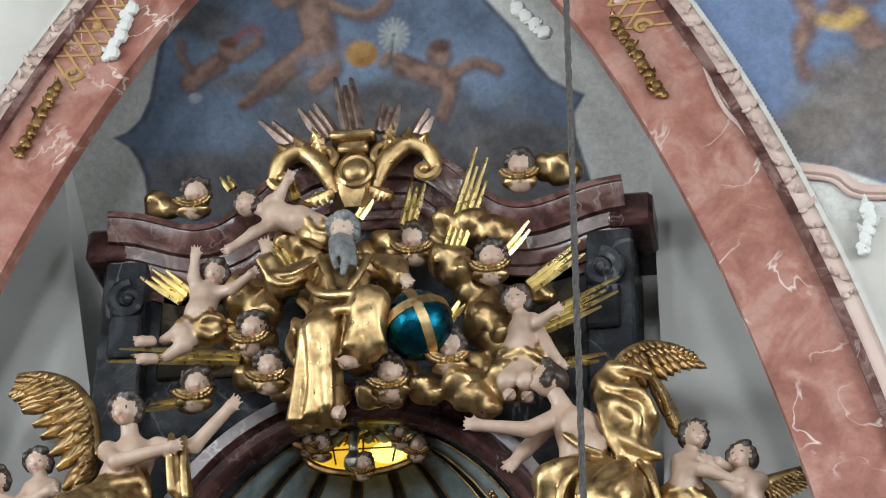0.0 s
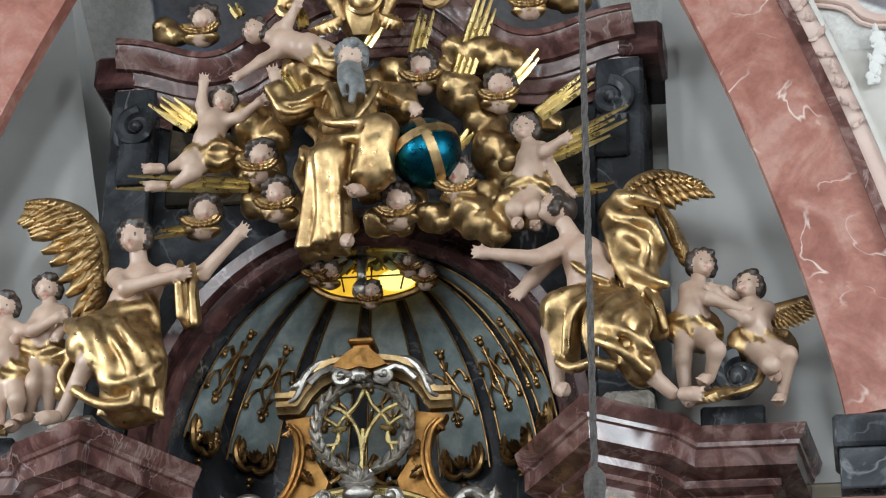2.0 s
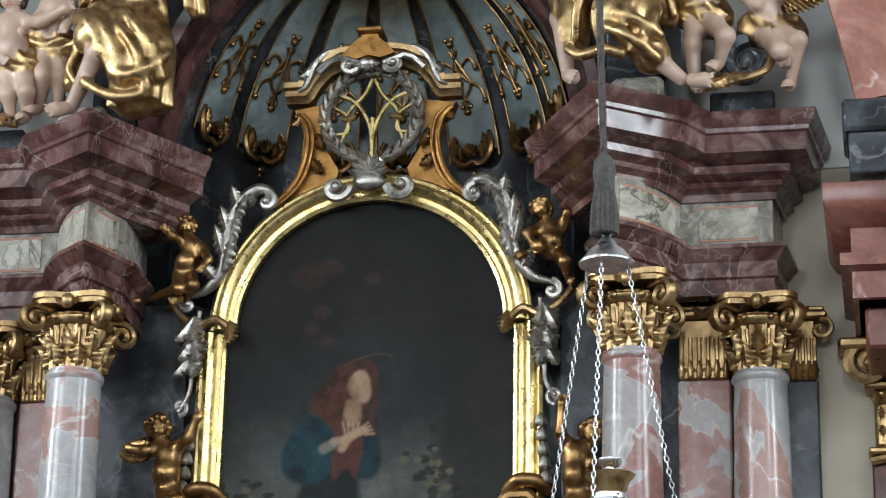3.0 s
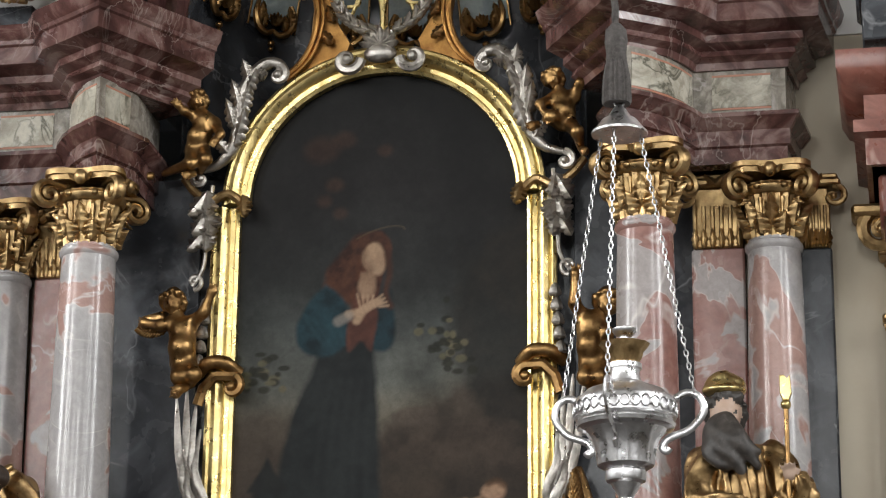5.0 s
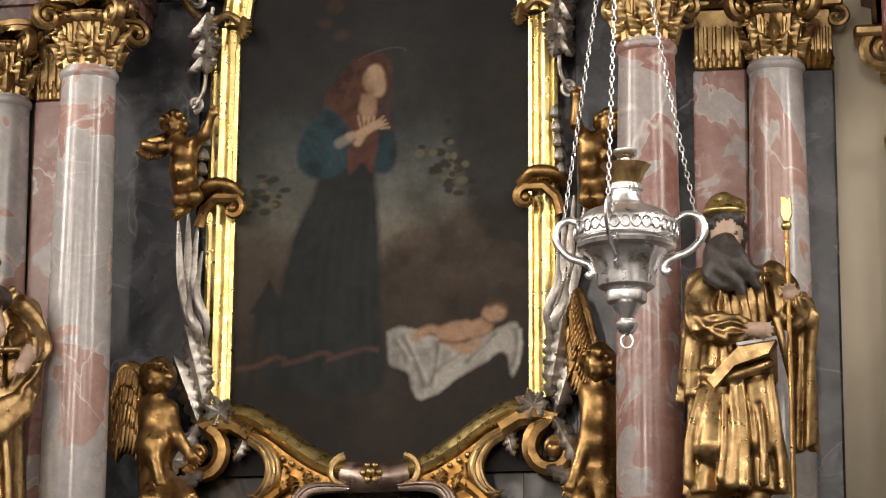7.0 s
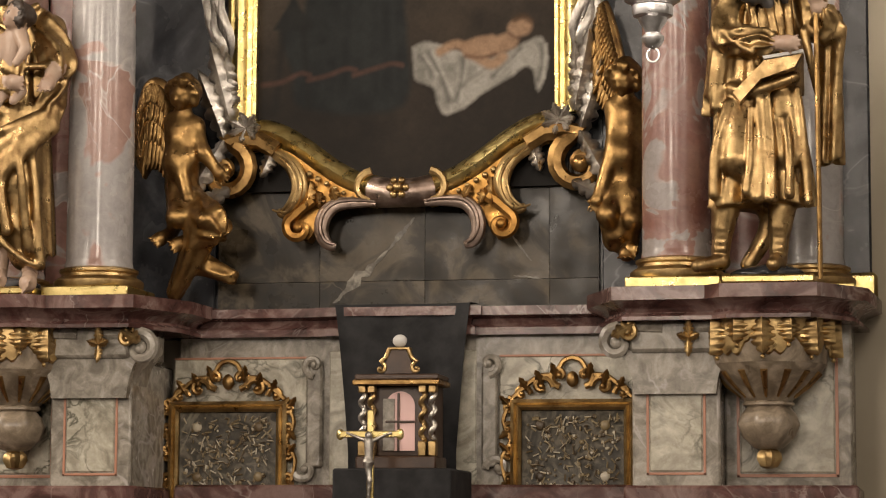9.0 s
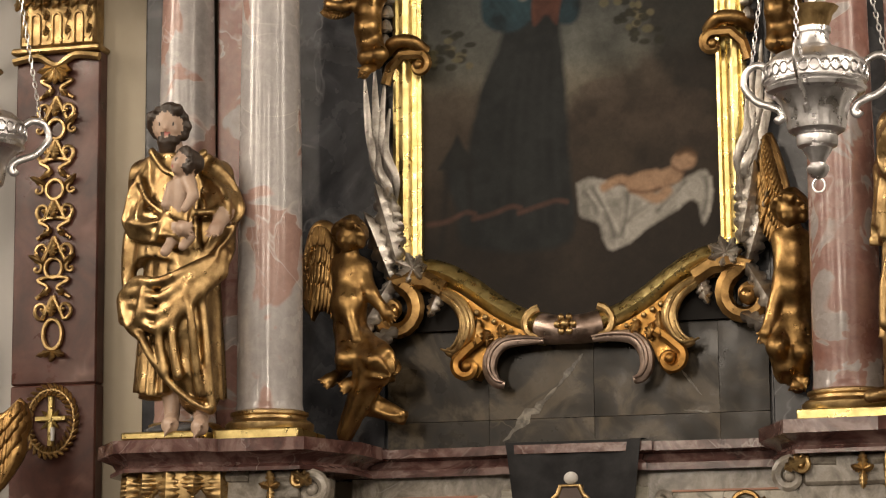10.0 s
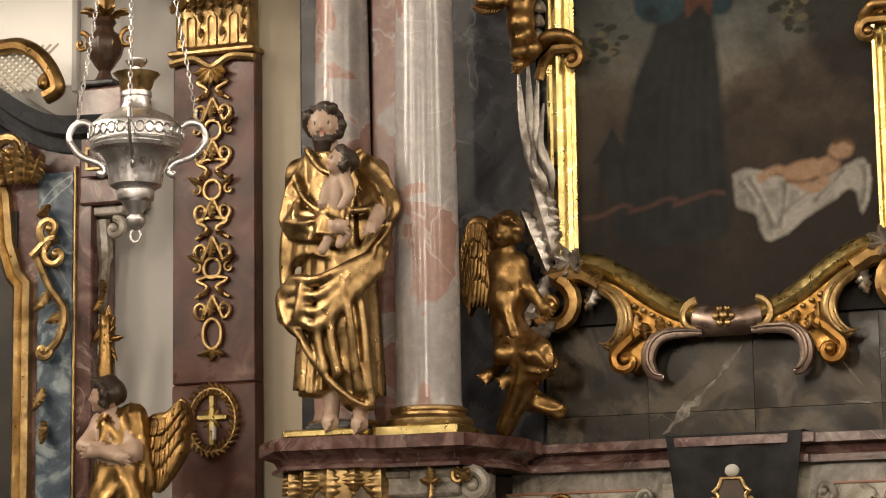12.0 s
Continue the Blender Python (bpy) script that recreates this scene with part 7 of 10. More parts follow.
# ---- altar picture and its carved frame ----
picture = thing("altar_painting", "dark arched oil painting of a robed standing shape and pale cloth", "painting")
inside = [(-0.93, 3.62), (0.93, 3.62)] + [(0.93, 6.28)] + arc(0, 6.28, 0.86, 0.86, 0, 180, 40) + [(-0.93, 6.28)]
Geo().prism(inside, 0.02, 0.06).done("panel", CANVAS, picture, "dark wooden panel", smooth=False)
pic = Picture(-0.92, 0.92, 3.62, 7.12, 0.0075)
wz = pic.Z + 0.12 * fuzz(pic.X, pic.Z, 1.6, 1)
stops = [(3.6, (0.011, 0.008, 0.006)), (4.1, (0.02, 0.014, 0.01)), (4.5, (0.036, 0.025, 0.017)), (4.85, (0.05, 0.037, 0.026)), (5.05, (0.1, 0.088, 0.066)), (5.25, (0.095, 0.098, 0.085)), (5.5, (0.055, 0.06, 0.056)), (5.8, (0.022, 0.023, 0.022)), (6.3, (0.012, 0.011, 0.011)), (7.2, (0.008, 0.008, 0.008))]
pic.C = np.stack([np.interp(wz, [q[0] for q in stops], [q[1][k] for q in stops]) for k in range(3)], -1)
pic.C *= (1 + 0.35 * fuzz(pic.X, pic.Z, 4, 2))[..., None] * np.clip(1.15 - 0.5 * np.abs(pic.X) ** 2, 0.4, 1.2)[..., None]
# hills, dark trees
pic.shape([(-0.95, 4.95), (-0.7, 5.02), (-0.5, 4.98), (-0.4, 4.8), (-0.6, 4.6), (-0.95, 4.5)], (0.045, 0.032, 0.022), (0.07, 0.052, 0.037), 0.05, 0.03, seed=3, strength=0.7)
pic.shape([(0.0, 4.95), (0.2, 5.0), (0.4, 5.1), (0.7, 5.2), (0.95, 5.1), (0.95, 4.6), (0.3, 4.7), (0.0, 4.75)], (0.03, 0.02, 0.014), (0.06, 0.042, 0.03), 0.05, 0.03, seed=4, strength=0.8)
pic.shape([(0.42, 5.3), (0.45, 5.8), (0.6, 6.0), (0.95, 6.1), (0.95, 4.9), (0.6, 5.0)], (0.012, 0.011, 0.009), (0.02, 0.016, 0.012), 0.07, 0.05, seed=5, strength=0.85)
pic.spot(0.2, 4.98, 0.14, 0.07, (0.055, 0.04, 0.03), (0.08, 0.06, 0.045), seed=6, strength=0.8)
# warm glow high up with faint winged shapes
for x, z, s in ((-0.38, 6.62, 0.09), (-0.24, 6.68, 0.06), (-0.36, 6.3, 0.05), (-0.26, 6.22, 0.04), (-0.3, 6.4, 0.05), (0.0, 6.6, 0.04)):
    pic.spot(x, z, s, s * 0.8, (0.05, 0.02, 0.011), (0.08, 0.04, 0.024), 0.8, 0.4, int(x * 100) + 200)
# foliage
rnd = random.Random(4)
for cx, cz, k in ((0.38, 5.37, 34), (-0.73, 5.28, 26)):
    for i in range(k):
        pic.spot(cx + rnd.gauss(0, 0.08), cz + rnd.gauss(0, 0.085), rnd.uniform(0.018, 0.036), rnd.uniform(0.014, 0.026), *(((0.014, 0.014, 0.009), (0.028, 0.027, 0.016)) if i % 3 else ((0.1, 0.09, 0.05), (0.14, 0.12, 0.07))), 0.5, 0.85, i, 0.1)
# the standing robed shape
pic.shape([(-0.35, 5.5), (-0.4, 5.28), (-0.49, 5.1), (-0.56, 4.85), (-0.62, 4.6), (-0.74, 4.55), (-0.66, 4.3), (-0.6, 4.1), (-0.02, 4.1), (-0.0, 4.6), (-0.02, 5.1), (-0.04, 5.36), (0.0, 5.6)], (0.007, 0.009, 0.0095), (0.015, 0.018, 0.018), 0.02, seed=7)
for k in range(5):
    pic.stroke([(-0.3 + 0.06 * k, 5.2), (-0.36 + 0.07 * k, 4.8), (-0.4 + 0.085 * k, 4.2)], 0.012, (0.018, 0.021, 0.021), None, 0.02, 0.6, k)
pic.shape([(-0.23, 6.0), (-0.17, 6.08), (-0.08, 6.1), (0.0, 6.07), (0.04, 5.96), (0.02, 5.86), (-0.03, 5.7), (-0.13, 5.64), (-0.27, 5.68), (-0.36, 5.72), (-0.33, 5.86)], (0.03, 0.01, 0.006), (0.09, 0.032, 0.015), 0.016, 0.01, 14, 8)
pic.shape([(-0.34, 5.78), (-0.43, 5.7), (-0.5, 5.57), (-0.5, 5.44), (-0.42, 5.36), (-0.24, 5.38), (-0.2, 5.56), (-0.24, 5.7)], (0.005, 0.015, 0.02), (0.014, 0.042, 0.055), 0.014, 0.006, 10, 9)
pic.shape([(0.02, 5.85), (0.06, 5.7), (0.08, 5.5), (0.04, 5.38), (-0.06, 5.4), (-0.03, 5.6), (-0.01, 5.74)], (0.005, 0.012, 0.016), (0.01, 0.03, 0.04), 0.014, 0.006, 10, 10)
for k in range(4):
    pic.stroke([(-0.46 + 0.05 * k, 5.6 - 0.02 * k), (-0.4 + 0.05 * k, 5.5), (-0.34 + 0.04 * k, 5.42)], 0.008, (0.02, 0.06, 0.075), None, 0.014, 0.6, k)
pic.shape([(-0.14, 5.8), (-0.05, 5.8), (-0.03, 5.6), (-0.06, 5.38), (-0.12, 5.44), (-0.2, 5.38), (-0.19, 5.6)], (0.05, 0.018, 0.012), (0.1, 0.035, 0.022), 0.012, seed=11)
pic.shape([(-0.13, 5.85), (-0.05, 5.85), (-0.04, 5.74), (-0.09, 5.68), (-0.14, 5.74)], (0.2, 0.12, 0.075), (0.3, 0.19, 0.12), 0.012, seed=12)
pic.shape([(-0.12, 5.97), (-0.08, 6.03), (-0.02, 6.02), (0.015, 5.94), (0.015, 5.87), (-0.02, 5.83), (-0.07, 5.85), (-0.11, 5.9)], (0.3, 0.19, 0.12), (0.44, 0.3, 0.19), 0.012, 0.003, seed=13)
pic.stroke([(-0.11, 5.98), (-0.11, 5.92), (-0.07, 5.86)], 0.014, (0.17, 0.1, 0.062), None, 0.016, 0.8)
pic.shape([(-0.16, 6.02), (-0.1, 6.09), (0.0, 6.09), (0.05, 6.0), (0.03, 5.96), (-0.02, 6.03), (-0.08, 6.03), (-0.13, 5.96), (-0.18, 5.8), (-0.25, 5.78)], (0.03, 0.011, 0.007), (0.085, 0.032, 0.016), 0.012, 0.008, 14, 21)
pic.stroke([(0.03, 5.95), (0.04, 5.85), (0.02, 5.72), (0.05, 5.64)], 0.018, (0.05, 0.019, 0.01), (0.08, 0.03, 0.015), 0.014, 0.9, 22)
pic.stroke([(-0.02, 5.67), (-0.1, 5.63), (-0.15, 5.56)], 0.024, (0.3, 0.19, 0.12), (0.4, 0.27, 0.17), 0.01)
pic.stroke([(-0.2, 5.6), (-0.12, 5.62), (-0.05, 5.66)], 0.022, (0.32, 0.2, 0.13), (0.42, 0.28, 0.18), 0.01)
pic.stroke([(-0.26, 5.56), (-0.2, 5.59)], 0.03, (0.25, 0.22, 0.19), None, 0.012, 0.7)
for k in range(4):
    pic.stroke([(-0.13 + 0.02 * k, 5.64), (-0.15 + 0.032 * k, 5.72 - 0.004 * k)], 0.006, (0.38, 0.25, 0.16), None, 0.007)
    pic.stroke([(-0.05 + 0.012 * k, 5.67 - 0.01 * k), (0.0 + 0.012 * k, 5.71 - 0.022 * k)], 0.006, (0.38, 0.25, 0.16), None, 0.007)
ringpts = [(-0.04 + 0.17 * math.cos(a), 6.05 + 0.06 * math.sin(a) + 0.05 * math.cos(a)) for a in [0.1 + 0.28 * i for i in range(9)]]
pic.stroke(ringpts, 0.002, (0.12, 0.09, 0.05), None, 0.006, 0.7)
# dark lantern-like shape beside the robe
pic.shape([(-0.78, 4.56), (-0.7, 4.68), (-0.66, 4.76), (-0.62, 4.68), (-0.54, 4.56)], (0.006, 0.007, 0.007), (0.012, 0.013, 0.012), 0.012, 0.004, 8, 23)
pic.stroke([(-0.72, 4.56), (-0.74, 4.3), (-0.76, 4.1)], 0.012, (0.007, 0.007, 0.006), None, 0.02, 0.8)
pic.stroke([(-0.6, 4.56), (-0.58, 4.3), (-0.56, 4.1)], 0.012, (0.007, 0.007, 0.006), None, 0.02, 0.8)
# pale cloth and small lying shape
pic.shape([(0.04, 4.43), (0.14, 4.46), (0.37, 4.38), (0.5, 4.36), (0.69, 4.44), (0.79, 4.46), (0.82, 4.32), (0.76, 4.16), (0.71, 4.3), (0.53, 4.2), (0.27, 4.04), (0.19, 4.08), (0.16, 4.19), (0.06, 4.25)], (0.22, 0.21, 0.185), (0.42, 0.4, 0.36), 0.012, 0.008, 7, 14)
for a, b, w in (((0.13, 4.4), (0.25, 4.12), 0.016), ((0.33, 4.36), (0.29, 4.12), 0.012), ((0.5, 4.32), (0.33, 4.2), 0.014), ((0.66, 4.4), (0.5, 4.25), 0.012), ((0.08, 4.38), (0.15, 4.26), 0.01), ((0.78, 4.42), (0.76, 4.22), 0.012)):
    pic.stroke([a, ((a[0] + b[0]) / 2 + 0.02, (a[1] + b[1]) / 2), b], w, (0.1, 0.095, 0.085), (0.16, 0.15, 0.135), 0.016, 0.85)
    pic.stroke([(a[0] + 0.03, a[1]), (b[0] + 0.035, b[1] + 0.01)], w * 0.5, (0.5, 0.48, 0.43), None, 0.012, 0.7)
for pts, w in ((((0.38, 4.4), (0.5, 4.42), (0.6, 4.45)), 0.05), (((0.4, 4.38), (0.3, 4.44), (0.2, 4.4)), 0.026), (((0.42, 4.36), (0.5, 4.32), (0.56, 4.36)), 0.03), (((0.5, 4.47), (0.42, 4.46), (0.36, 4.44)), 0.018), (((0.64, 4.52), (0.68, 4.53)), 0.05)):
    pic.stroke(list(pts), w, (0.26, 0.15, 0.09), (0.4, 0.25, 0.16), 0.014, 1.0, 15)
for pts in (((0.35, 4.37), (0.44, 4.36), (0.52, 4.38)), ((0.6, 4.49), (0.63, 4.47), (0.66, 4.46))):
    pic.stroke(list(pts), 0.006, (0.12, 0.06, 0.035), None, 0.012, 0.8)
pic.stroke([(0.63, 4.57), (0.68, 4.59), (0.72, 4.56)], 0.014, (0.09, 0.045, 0.02), None, 0.014, 0.8)
for k in range(3):
    pic.stroke([(-0.84 + 0.27 * k, 4.24 + 0.02 * k), (-0.72 + 0.27 * k, 4.255 + 0.03 * k), (-0.62 + 0.27 * k, 4.3 + 0.02 * k), (-0.56 + 0.27 * k, 4.29 + 0.02 * k)], 0.012, (0.07, 0.03, 0.02), (0.11, 0.05, 0.035), 0.012, 0.8, k)
# trim the field to the arched opening
okm = np.abs(pic.X) < np.where(pic.Z < 6.28, 0.92, np.sqrt(np.clip(0.855 ** 2 - (pic.Z - 6.28) ** 2, 0, 1)))
pic.C *= np.where(okm, 0.78, 0.4)[..., None]


def canvas_place(x, z):
    if z > 6.28:
        w = math.sqrt(max(0.0, 0.85 ** 2 - (min(z, 7.12) - 6.28) ** 2))
        x = max(-w, min(w, x))
    return (x, 0.014, z)


pic.done("canvas", canvas_place, OIL, picture, "dark oil-painted scene with robed shape and pale cloth")

pic_frame = thing("picture_frame", "gilded carved picture frame with silver acanthus and scrolls", "picture frame")
FP = [(0.0, 0.0), (0.0, 0.05), (0.02, 0.06), (0.03, 0.045), (0.055, 0.05), (0.075, 0.085), (0.1, 0.095), (0.125, 0.085), (0.135, 0.06), (0.15, 0.065), (0.17, 0.055), (0.17, 0.0)]
Geo().rail([(-0.865, 4.02), (-0.86, 6.27)], FP, 0, 0.02, flip=-1).done("stile", GOLD_PALE, pic_frame, "bright gilded moulding")
Geo().rail([(0.86, 6.27), (0.865, 4.02)], FP, 0, 0.02, flip=-1).done("stile", GOLD_PALE, pic_frame, "bright gilded moulding")
Geo().rail(arc(0, 6.28, 0.8, 0.79, 180, 0, 48), FP, 0, 0.0, flip=-1).done("arched_rail", GOLD_PALE, pic_frame, "bright gilded arched moulding")
low = curve_through([(-0.93, 0, 4.01), (-0.8, 0, 4.02), (-0.68, 0, 3.98), (-0.55, 0, 3.9), (-0.4, 0, 3.79), (-0.26, 0, 3.71), (-0.12, 0, 3.675)], 6)
for sx in (-1, 1):
    Geo().rail([(x * sx * -1 * -1, z) for x, y, z in low] if sx > 0 else [(-x, z) for x, y, z in low], [(-0.01, 0.0), (-0.01, 0.05), (0.02, 0.1), (0.06, 0.12), (0.1, 0.1), (0.12, 0.07), (0.14, 0.08), (0.16, 0.06), (0.17, 0.0)], 0, 0.02, flip=sx).done("lower_rail", GOLD_PALE, pic_frame, "bright gilded serpentine moulding")
    # scrolled apron under the rail
    g = Geo()
    g.prism([(sx * x, z) for x, z in ((0.14, 3.56), (0.3, 3.62), (0.45, 3.7), (0.6, 3.82), (0.7, 3.86), (0.6, 3.73), (0.57, 3.62), (0.6, 3.52), (0.63, 3.42), (0.6, 3.34), (0.54, 3.32), (0.5, 3.38), (0.47, 3.46), (0.4, 3.52), (0.25, 3.53))], -0.06, 0.05, 0, 0.04)
    g.done("apron_body", GOLD_AMBER, pic_frame, "worn amber gilded apron")
    g = Geo()
    c1 = curve_through([(sx * 0.84, -0.06, 3.87), (sx * 0.74, -0.09, 3.83), (sx * 0.63, -0.11, 3.75), (sx * 0.58, -0.12, 3.64), (sx * 0.6, -0.12, 3.54), (sx * 0.66, -0.1, 3.48), (sx * 0.71, -0.09, 3.49)], 6)
    n = len(c1)
    g.tube(c1, [0.018 + 0.03 * math.sin(3.1 * (i + 1) / n) for i in range(n)], 10, 0, 0.6)
    g.tube([(x - sx * 0.012, y - 0.026, z) for x, y, z in c1], [0.006 + 0.012 * math.sin(3.1 * (i + 1) / n) for i in range(n)], 8)
    g.tube([(x + sx * 0.03, y - 0.012, z + 0.01) for x, y, z in c1], [0.005 + 0.008 * math.sin(3.1 * (i + 1) / n) for i in range(n)], 8)
    g.done("apron_scroll", GOLD, pic_frame, "gilded C-scroll")
    Geo().scroll(sx * 0.58, -0.12, 3.39, 0.075, 1.3, 0.6 if sx > 0 else math.pi - 0.6, -sx, 0.034, tail=[(sx * 0.5, 3.55), (sx * 0.57, 3.5)]).done("apron_volute", GOLD_AMBER, pic_frame, "worn gilded volute")
    for k, (root, tip, w) in enumerate((((0.52, 3.66), (0.53, 3.5), 0.09), ((0.4, 3.62), (0.36, 3.53), 0.07), ((0.58, 3.42), (0.63, 3.34), 0.07), ((0.48, 3.6), (0.46, 3.5), 0.08))):
        Geo().leaf((sx * root[0], -0.09, root[1]), (sx * tip[0], -0.12, tip[1]), w, 0.12, 0, 4).done("apron_leaf", GOLD_DULL, pic_frame)
    g = Geo()
    c3 = curve_through([(sx * 0.14, -0.1, 3.52), (sx * 0.24, -0.1, 3.53), (sx * 0.36, -0.11, 3.52), (sx * 0.43, -0.12, 3.46), (sx * 0.45, -0.12, 3.37), (sx * 0.42, -0.11, 3.3), (sx * 0.37, -0.1, 3.28)], 6)
    n = len(c3)
    g.tube(c3, [0.014 + 0.03 * math.sin(2.9 * (i + 1) / n) for i in range(n)], 9, 0, 0.7)
    g.tube([(x, y - 0.03, z + 0.012) for x, y, z in c3], [0.004 + 0.01 * math.sin(2.9 * (i + 1) / n) for i in range(n)], 7)
    g.done("silver_c_scroll", BRONZE, pic_frame, "silvered C-scroll")
    for i in range(6):
        x = sx * (0.53 - 0.05 * i)
        Geo().ball((x, -0.09, 3.7 - 0.028 * i), 0.02 - 0.0015 * i, 8).done("bead", GOLD, pic_frame)
    Geo().leaf((sx * 0.74, -0.08, 3.86), (sx * 0.8, -0.1, 3.68), 0.1, 0.2).done("silver_leaf", SILVER_LEAF, pic_frame, "silvered leaf")
    # corner clasp and big corner volute
    for i in range(7):
        a = i * 0.9
        Geo().leaf((sx * 0.9, -0.1, 3.97), (sx * 0.9 + 0.1 * math.cos(a), -0.14, 3.97 + 0.09 * math.sin(a)), 0.07, 0.2).done("corner_leaf", SILVER_LEAF, pic_frame, "silvered corner leaf")
    g = Geo()
    g.scroll(sx * 1.02, -0.1, 3.72, 0.17, 1.5, math.pi / 2, sx, 0.055, tail=[(sx * 0.72, 3.84), (sx * 0.82, 3.9), (sx * 0.93, 3.91)])
    g.done("corner_volute", GOLD_DULL, pic_frame, "worn gilded volute")
    g = Geo()
    g.leaf((sx * 0.98, -0.14, 3.62), (sx * 1.2, -0.18, 3.5), 0.11, 0.1, 0, 5)
    g.leaf((sx * 1.02, -0.12, 3.9), (sx * 1.22, -0.16, 3.55), 0.14, 0.12, 0, 6)
    g.done("corner_leaf", SILVER_LEAF, pic_frame, "silvered acanthus leaf")
    # knot half way up the stile
    g = Geo()
    g.tube(curve_through([(sx * 0.83, -0.06, 5.25), (sx * 0.9, -0.13, 5.3), (sx * 1.0, -0.12, 5.3), (sx * 1.08, -0.05, 5.26)], 5), 0.042, 10)
    g.scroll(sx * 0.86, -0.1, 5.16, 0.07, 1.1, math.pi / 2, sx, 0.032, tail=[(sx * 1.06, 5.06), (sx * 1.03, 5.16), (sx * 0.96, 5.23)])
    g.done("knot", GOLD_DULL, pic_frame, "worn gilded scroll knot")
    # silver foliage trailing beside the stile
    for k, (mid, tip, w) in enumerate((((1.13, 4.78), (1.19, 5.11), 0.024), ((1.08, 4.8), (1.13, 5.17), 0.027), ((1.05, 4.74), (1.07, 5.08), 0.024), ((1.1, 4.62), (1.16, 4.9), 0.02), ((1.02, 4.66), (1.04, 4.92), 0.02), ((1.06, 4.56), (1.1, 4.76), 0.02))):
        line = curve_through([(sx * 1.03, -0.08, 4.3), (sx * (mid[0] - 0.035), -0.1 - 0.012 * k, (4.3 + mid[1]) / 2), (sx * (mid[0] + 0.025), -0.11 - 0.01 * k, mid[1]), (sx * tip[0], -0.08, tip[1])], 6)
        n = len(line)
        Geo().tube(line, [0.006 + w * math.sin(math.pi * min(1, (i + 1.5) / n)) ** 0.8 for i in range(n)], 6, 0, 0.4).done("silver_blade", SILVER_LEAF, pic_frame, "long twisting silvered blade")
    for a, b, w in (((0.99, 4.02), (1.09, 4.46), 0.17), ((1.02, 3.9), (1.16, 4.3), 0.15), ((1.0, 4.1), (1.0, 4.4), 0.1)):
        Geo().leaf((sx * a[0], -0.09, a[1]), (sx * b[0], -0.14, b[1]), w, 0.1, 0, 6).done("acanthus_leaf", SILVER_LEAF, pic_frame, "broad silvered acanthus leaf")
    for k, (z, w, dx) in enumerate(((6.36, 0.13, 0.03), (6.24, 0.15, 0.0), (6.14, 0.12, 0.03))):
        for e in (-1, 1):
            Geo().leaf((sx * 1.04, -0.09, z), (sx * (1.05 + dx + e * 0.055), -0.14, z - 0.17), w, 0.12, 0, 4).done("drooping_leaf", SILVER_LEAF, pic_frame, "drooping silvered acanthus leaf")
    g = Geo()
    g.tube(curve_through([(sx * 1.02, -0.08, 6.4), (sx * 1.05, -0.09, 6.15), (sx * 1.05, -0.09, 5.95), (sx * 1.07, -0.09, 5.86), (sx * 1.12, -0.09, 5.78)], 5), 0.014, 7)
    g.scroll(sx * 1.11, -0.09, 5.81, 0.055, 1.3, -math.pi / 2, -sx, 0.017)
    g.done("scroll_stem", SILVER_LEAF, pic_frame, "silvered stem ending in a scroll")
    for k in range(5):
        z = 5.66 - 0.085 * k
        Geo().lathe(sx * (1.03 + 0.008 * k), -0.1, [(0.006, z + 0.045), (0.022, z + 0.03), (0.03, z + 0.005), (0.036, z - 0.02), (0.03, z - 0.03), (0.01, z - 0.035)], 12, 0, 5, 0.12).done("bell_flower", SILVER_LEAF, pic_frame, "silvered bell flower")
    # shoulder: gilded step, silver C-scroll
    g = Geo()
    g.tube(curve_through([(sx * 0.83, -0.06, 6.28), (sx * 0.92, -0.1, 6.34), (sx * 1.02, -0.1, 6.3), (sx * 1.12, -0.08, 6.36), (sx * 1.2, -0.06, 6.46)], 5), 0.027, 9)
    g.leaf((sx * 0.83, -0.08, 6.33), (sx * 0.81, -0.12, 6.18), 0.11, 0.1)
    g.done("shoulder", GOLD, pic_frame, "gilded shoulder bracket")
    arm = curve_through([(sx * 1.08, -0.08, 6.5), (sx * 0.98, -0.1, 6.53), (sx * 0.9, -0.11, 6.62), (sx * 0.86, -0.12, 6.76), (sx * 0.85, -0.12, 6.92), (sx * 0.79, -0.12, 7.06), (sx * 0.7, -0.12, 7.14), (sx * 0.62, -0.12, 7.13), (sx * 0.58, -0.12, 7.06)], 5)
    n = len(arm)
    g = Geo()
    g.tube(arm, [0.02 + 0.028 * math.sin(math.pi * i / n) for i in range(n)], 9)
    g.scroll(sx * 0.63, -0.13, 7.06, 0.06, 1.2, math.pi / 2, sx, 0.03)
    g.scroll(sx * 1.09, -0.1, 6.44, 0.06, 1.2, math.pi / 2, -sx, 0.026)
    g.done("silver_scroll", SILVER_LEAF, pic_frame, "silvered C-scroll")
    for k, (root, tip, w) in enumerate((((0.88, 6.62), (0.8, 6.84), 0.1), ((0.87, 6.7), (0.92, 6.9), 0.1), ((0.85, 6.84), (0.89, 7.02), 0.1), ((0.85, 6.8), (0.78, 6.98), 0.09), ((0.8, 7.02), (0.83, 7.15), 0.09), ((0.76, 7.06), (0.68, 7.06), 0.08), ((0.92, 6.58), (1.0, 6.68), 0.08), ((0.84, 6.92), (0.74, 7.08), 0.09))):
        Geo().leaf((sx * root[0], -0.13, root[1]), (sx * tip[0], -0.17, tip[1]), w, 0.15, 0, 5).done("scroll_leaf", SILVER_LEAF, pic_frame, "silvered acanthus leaf")

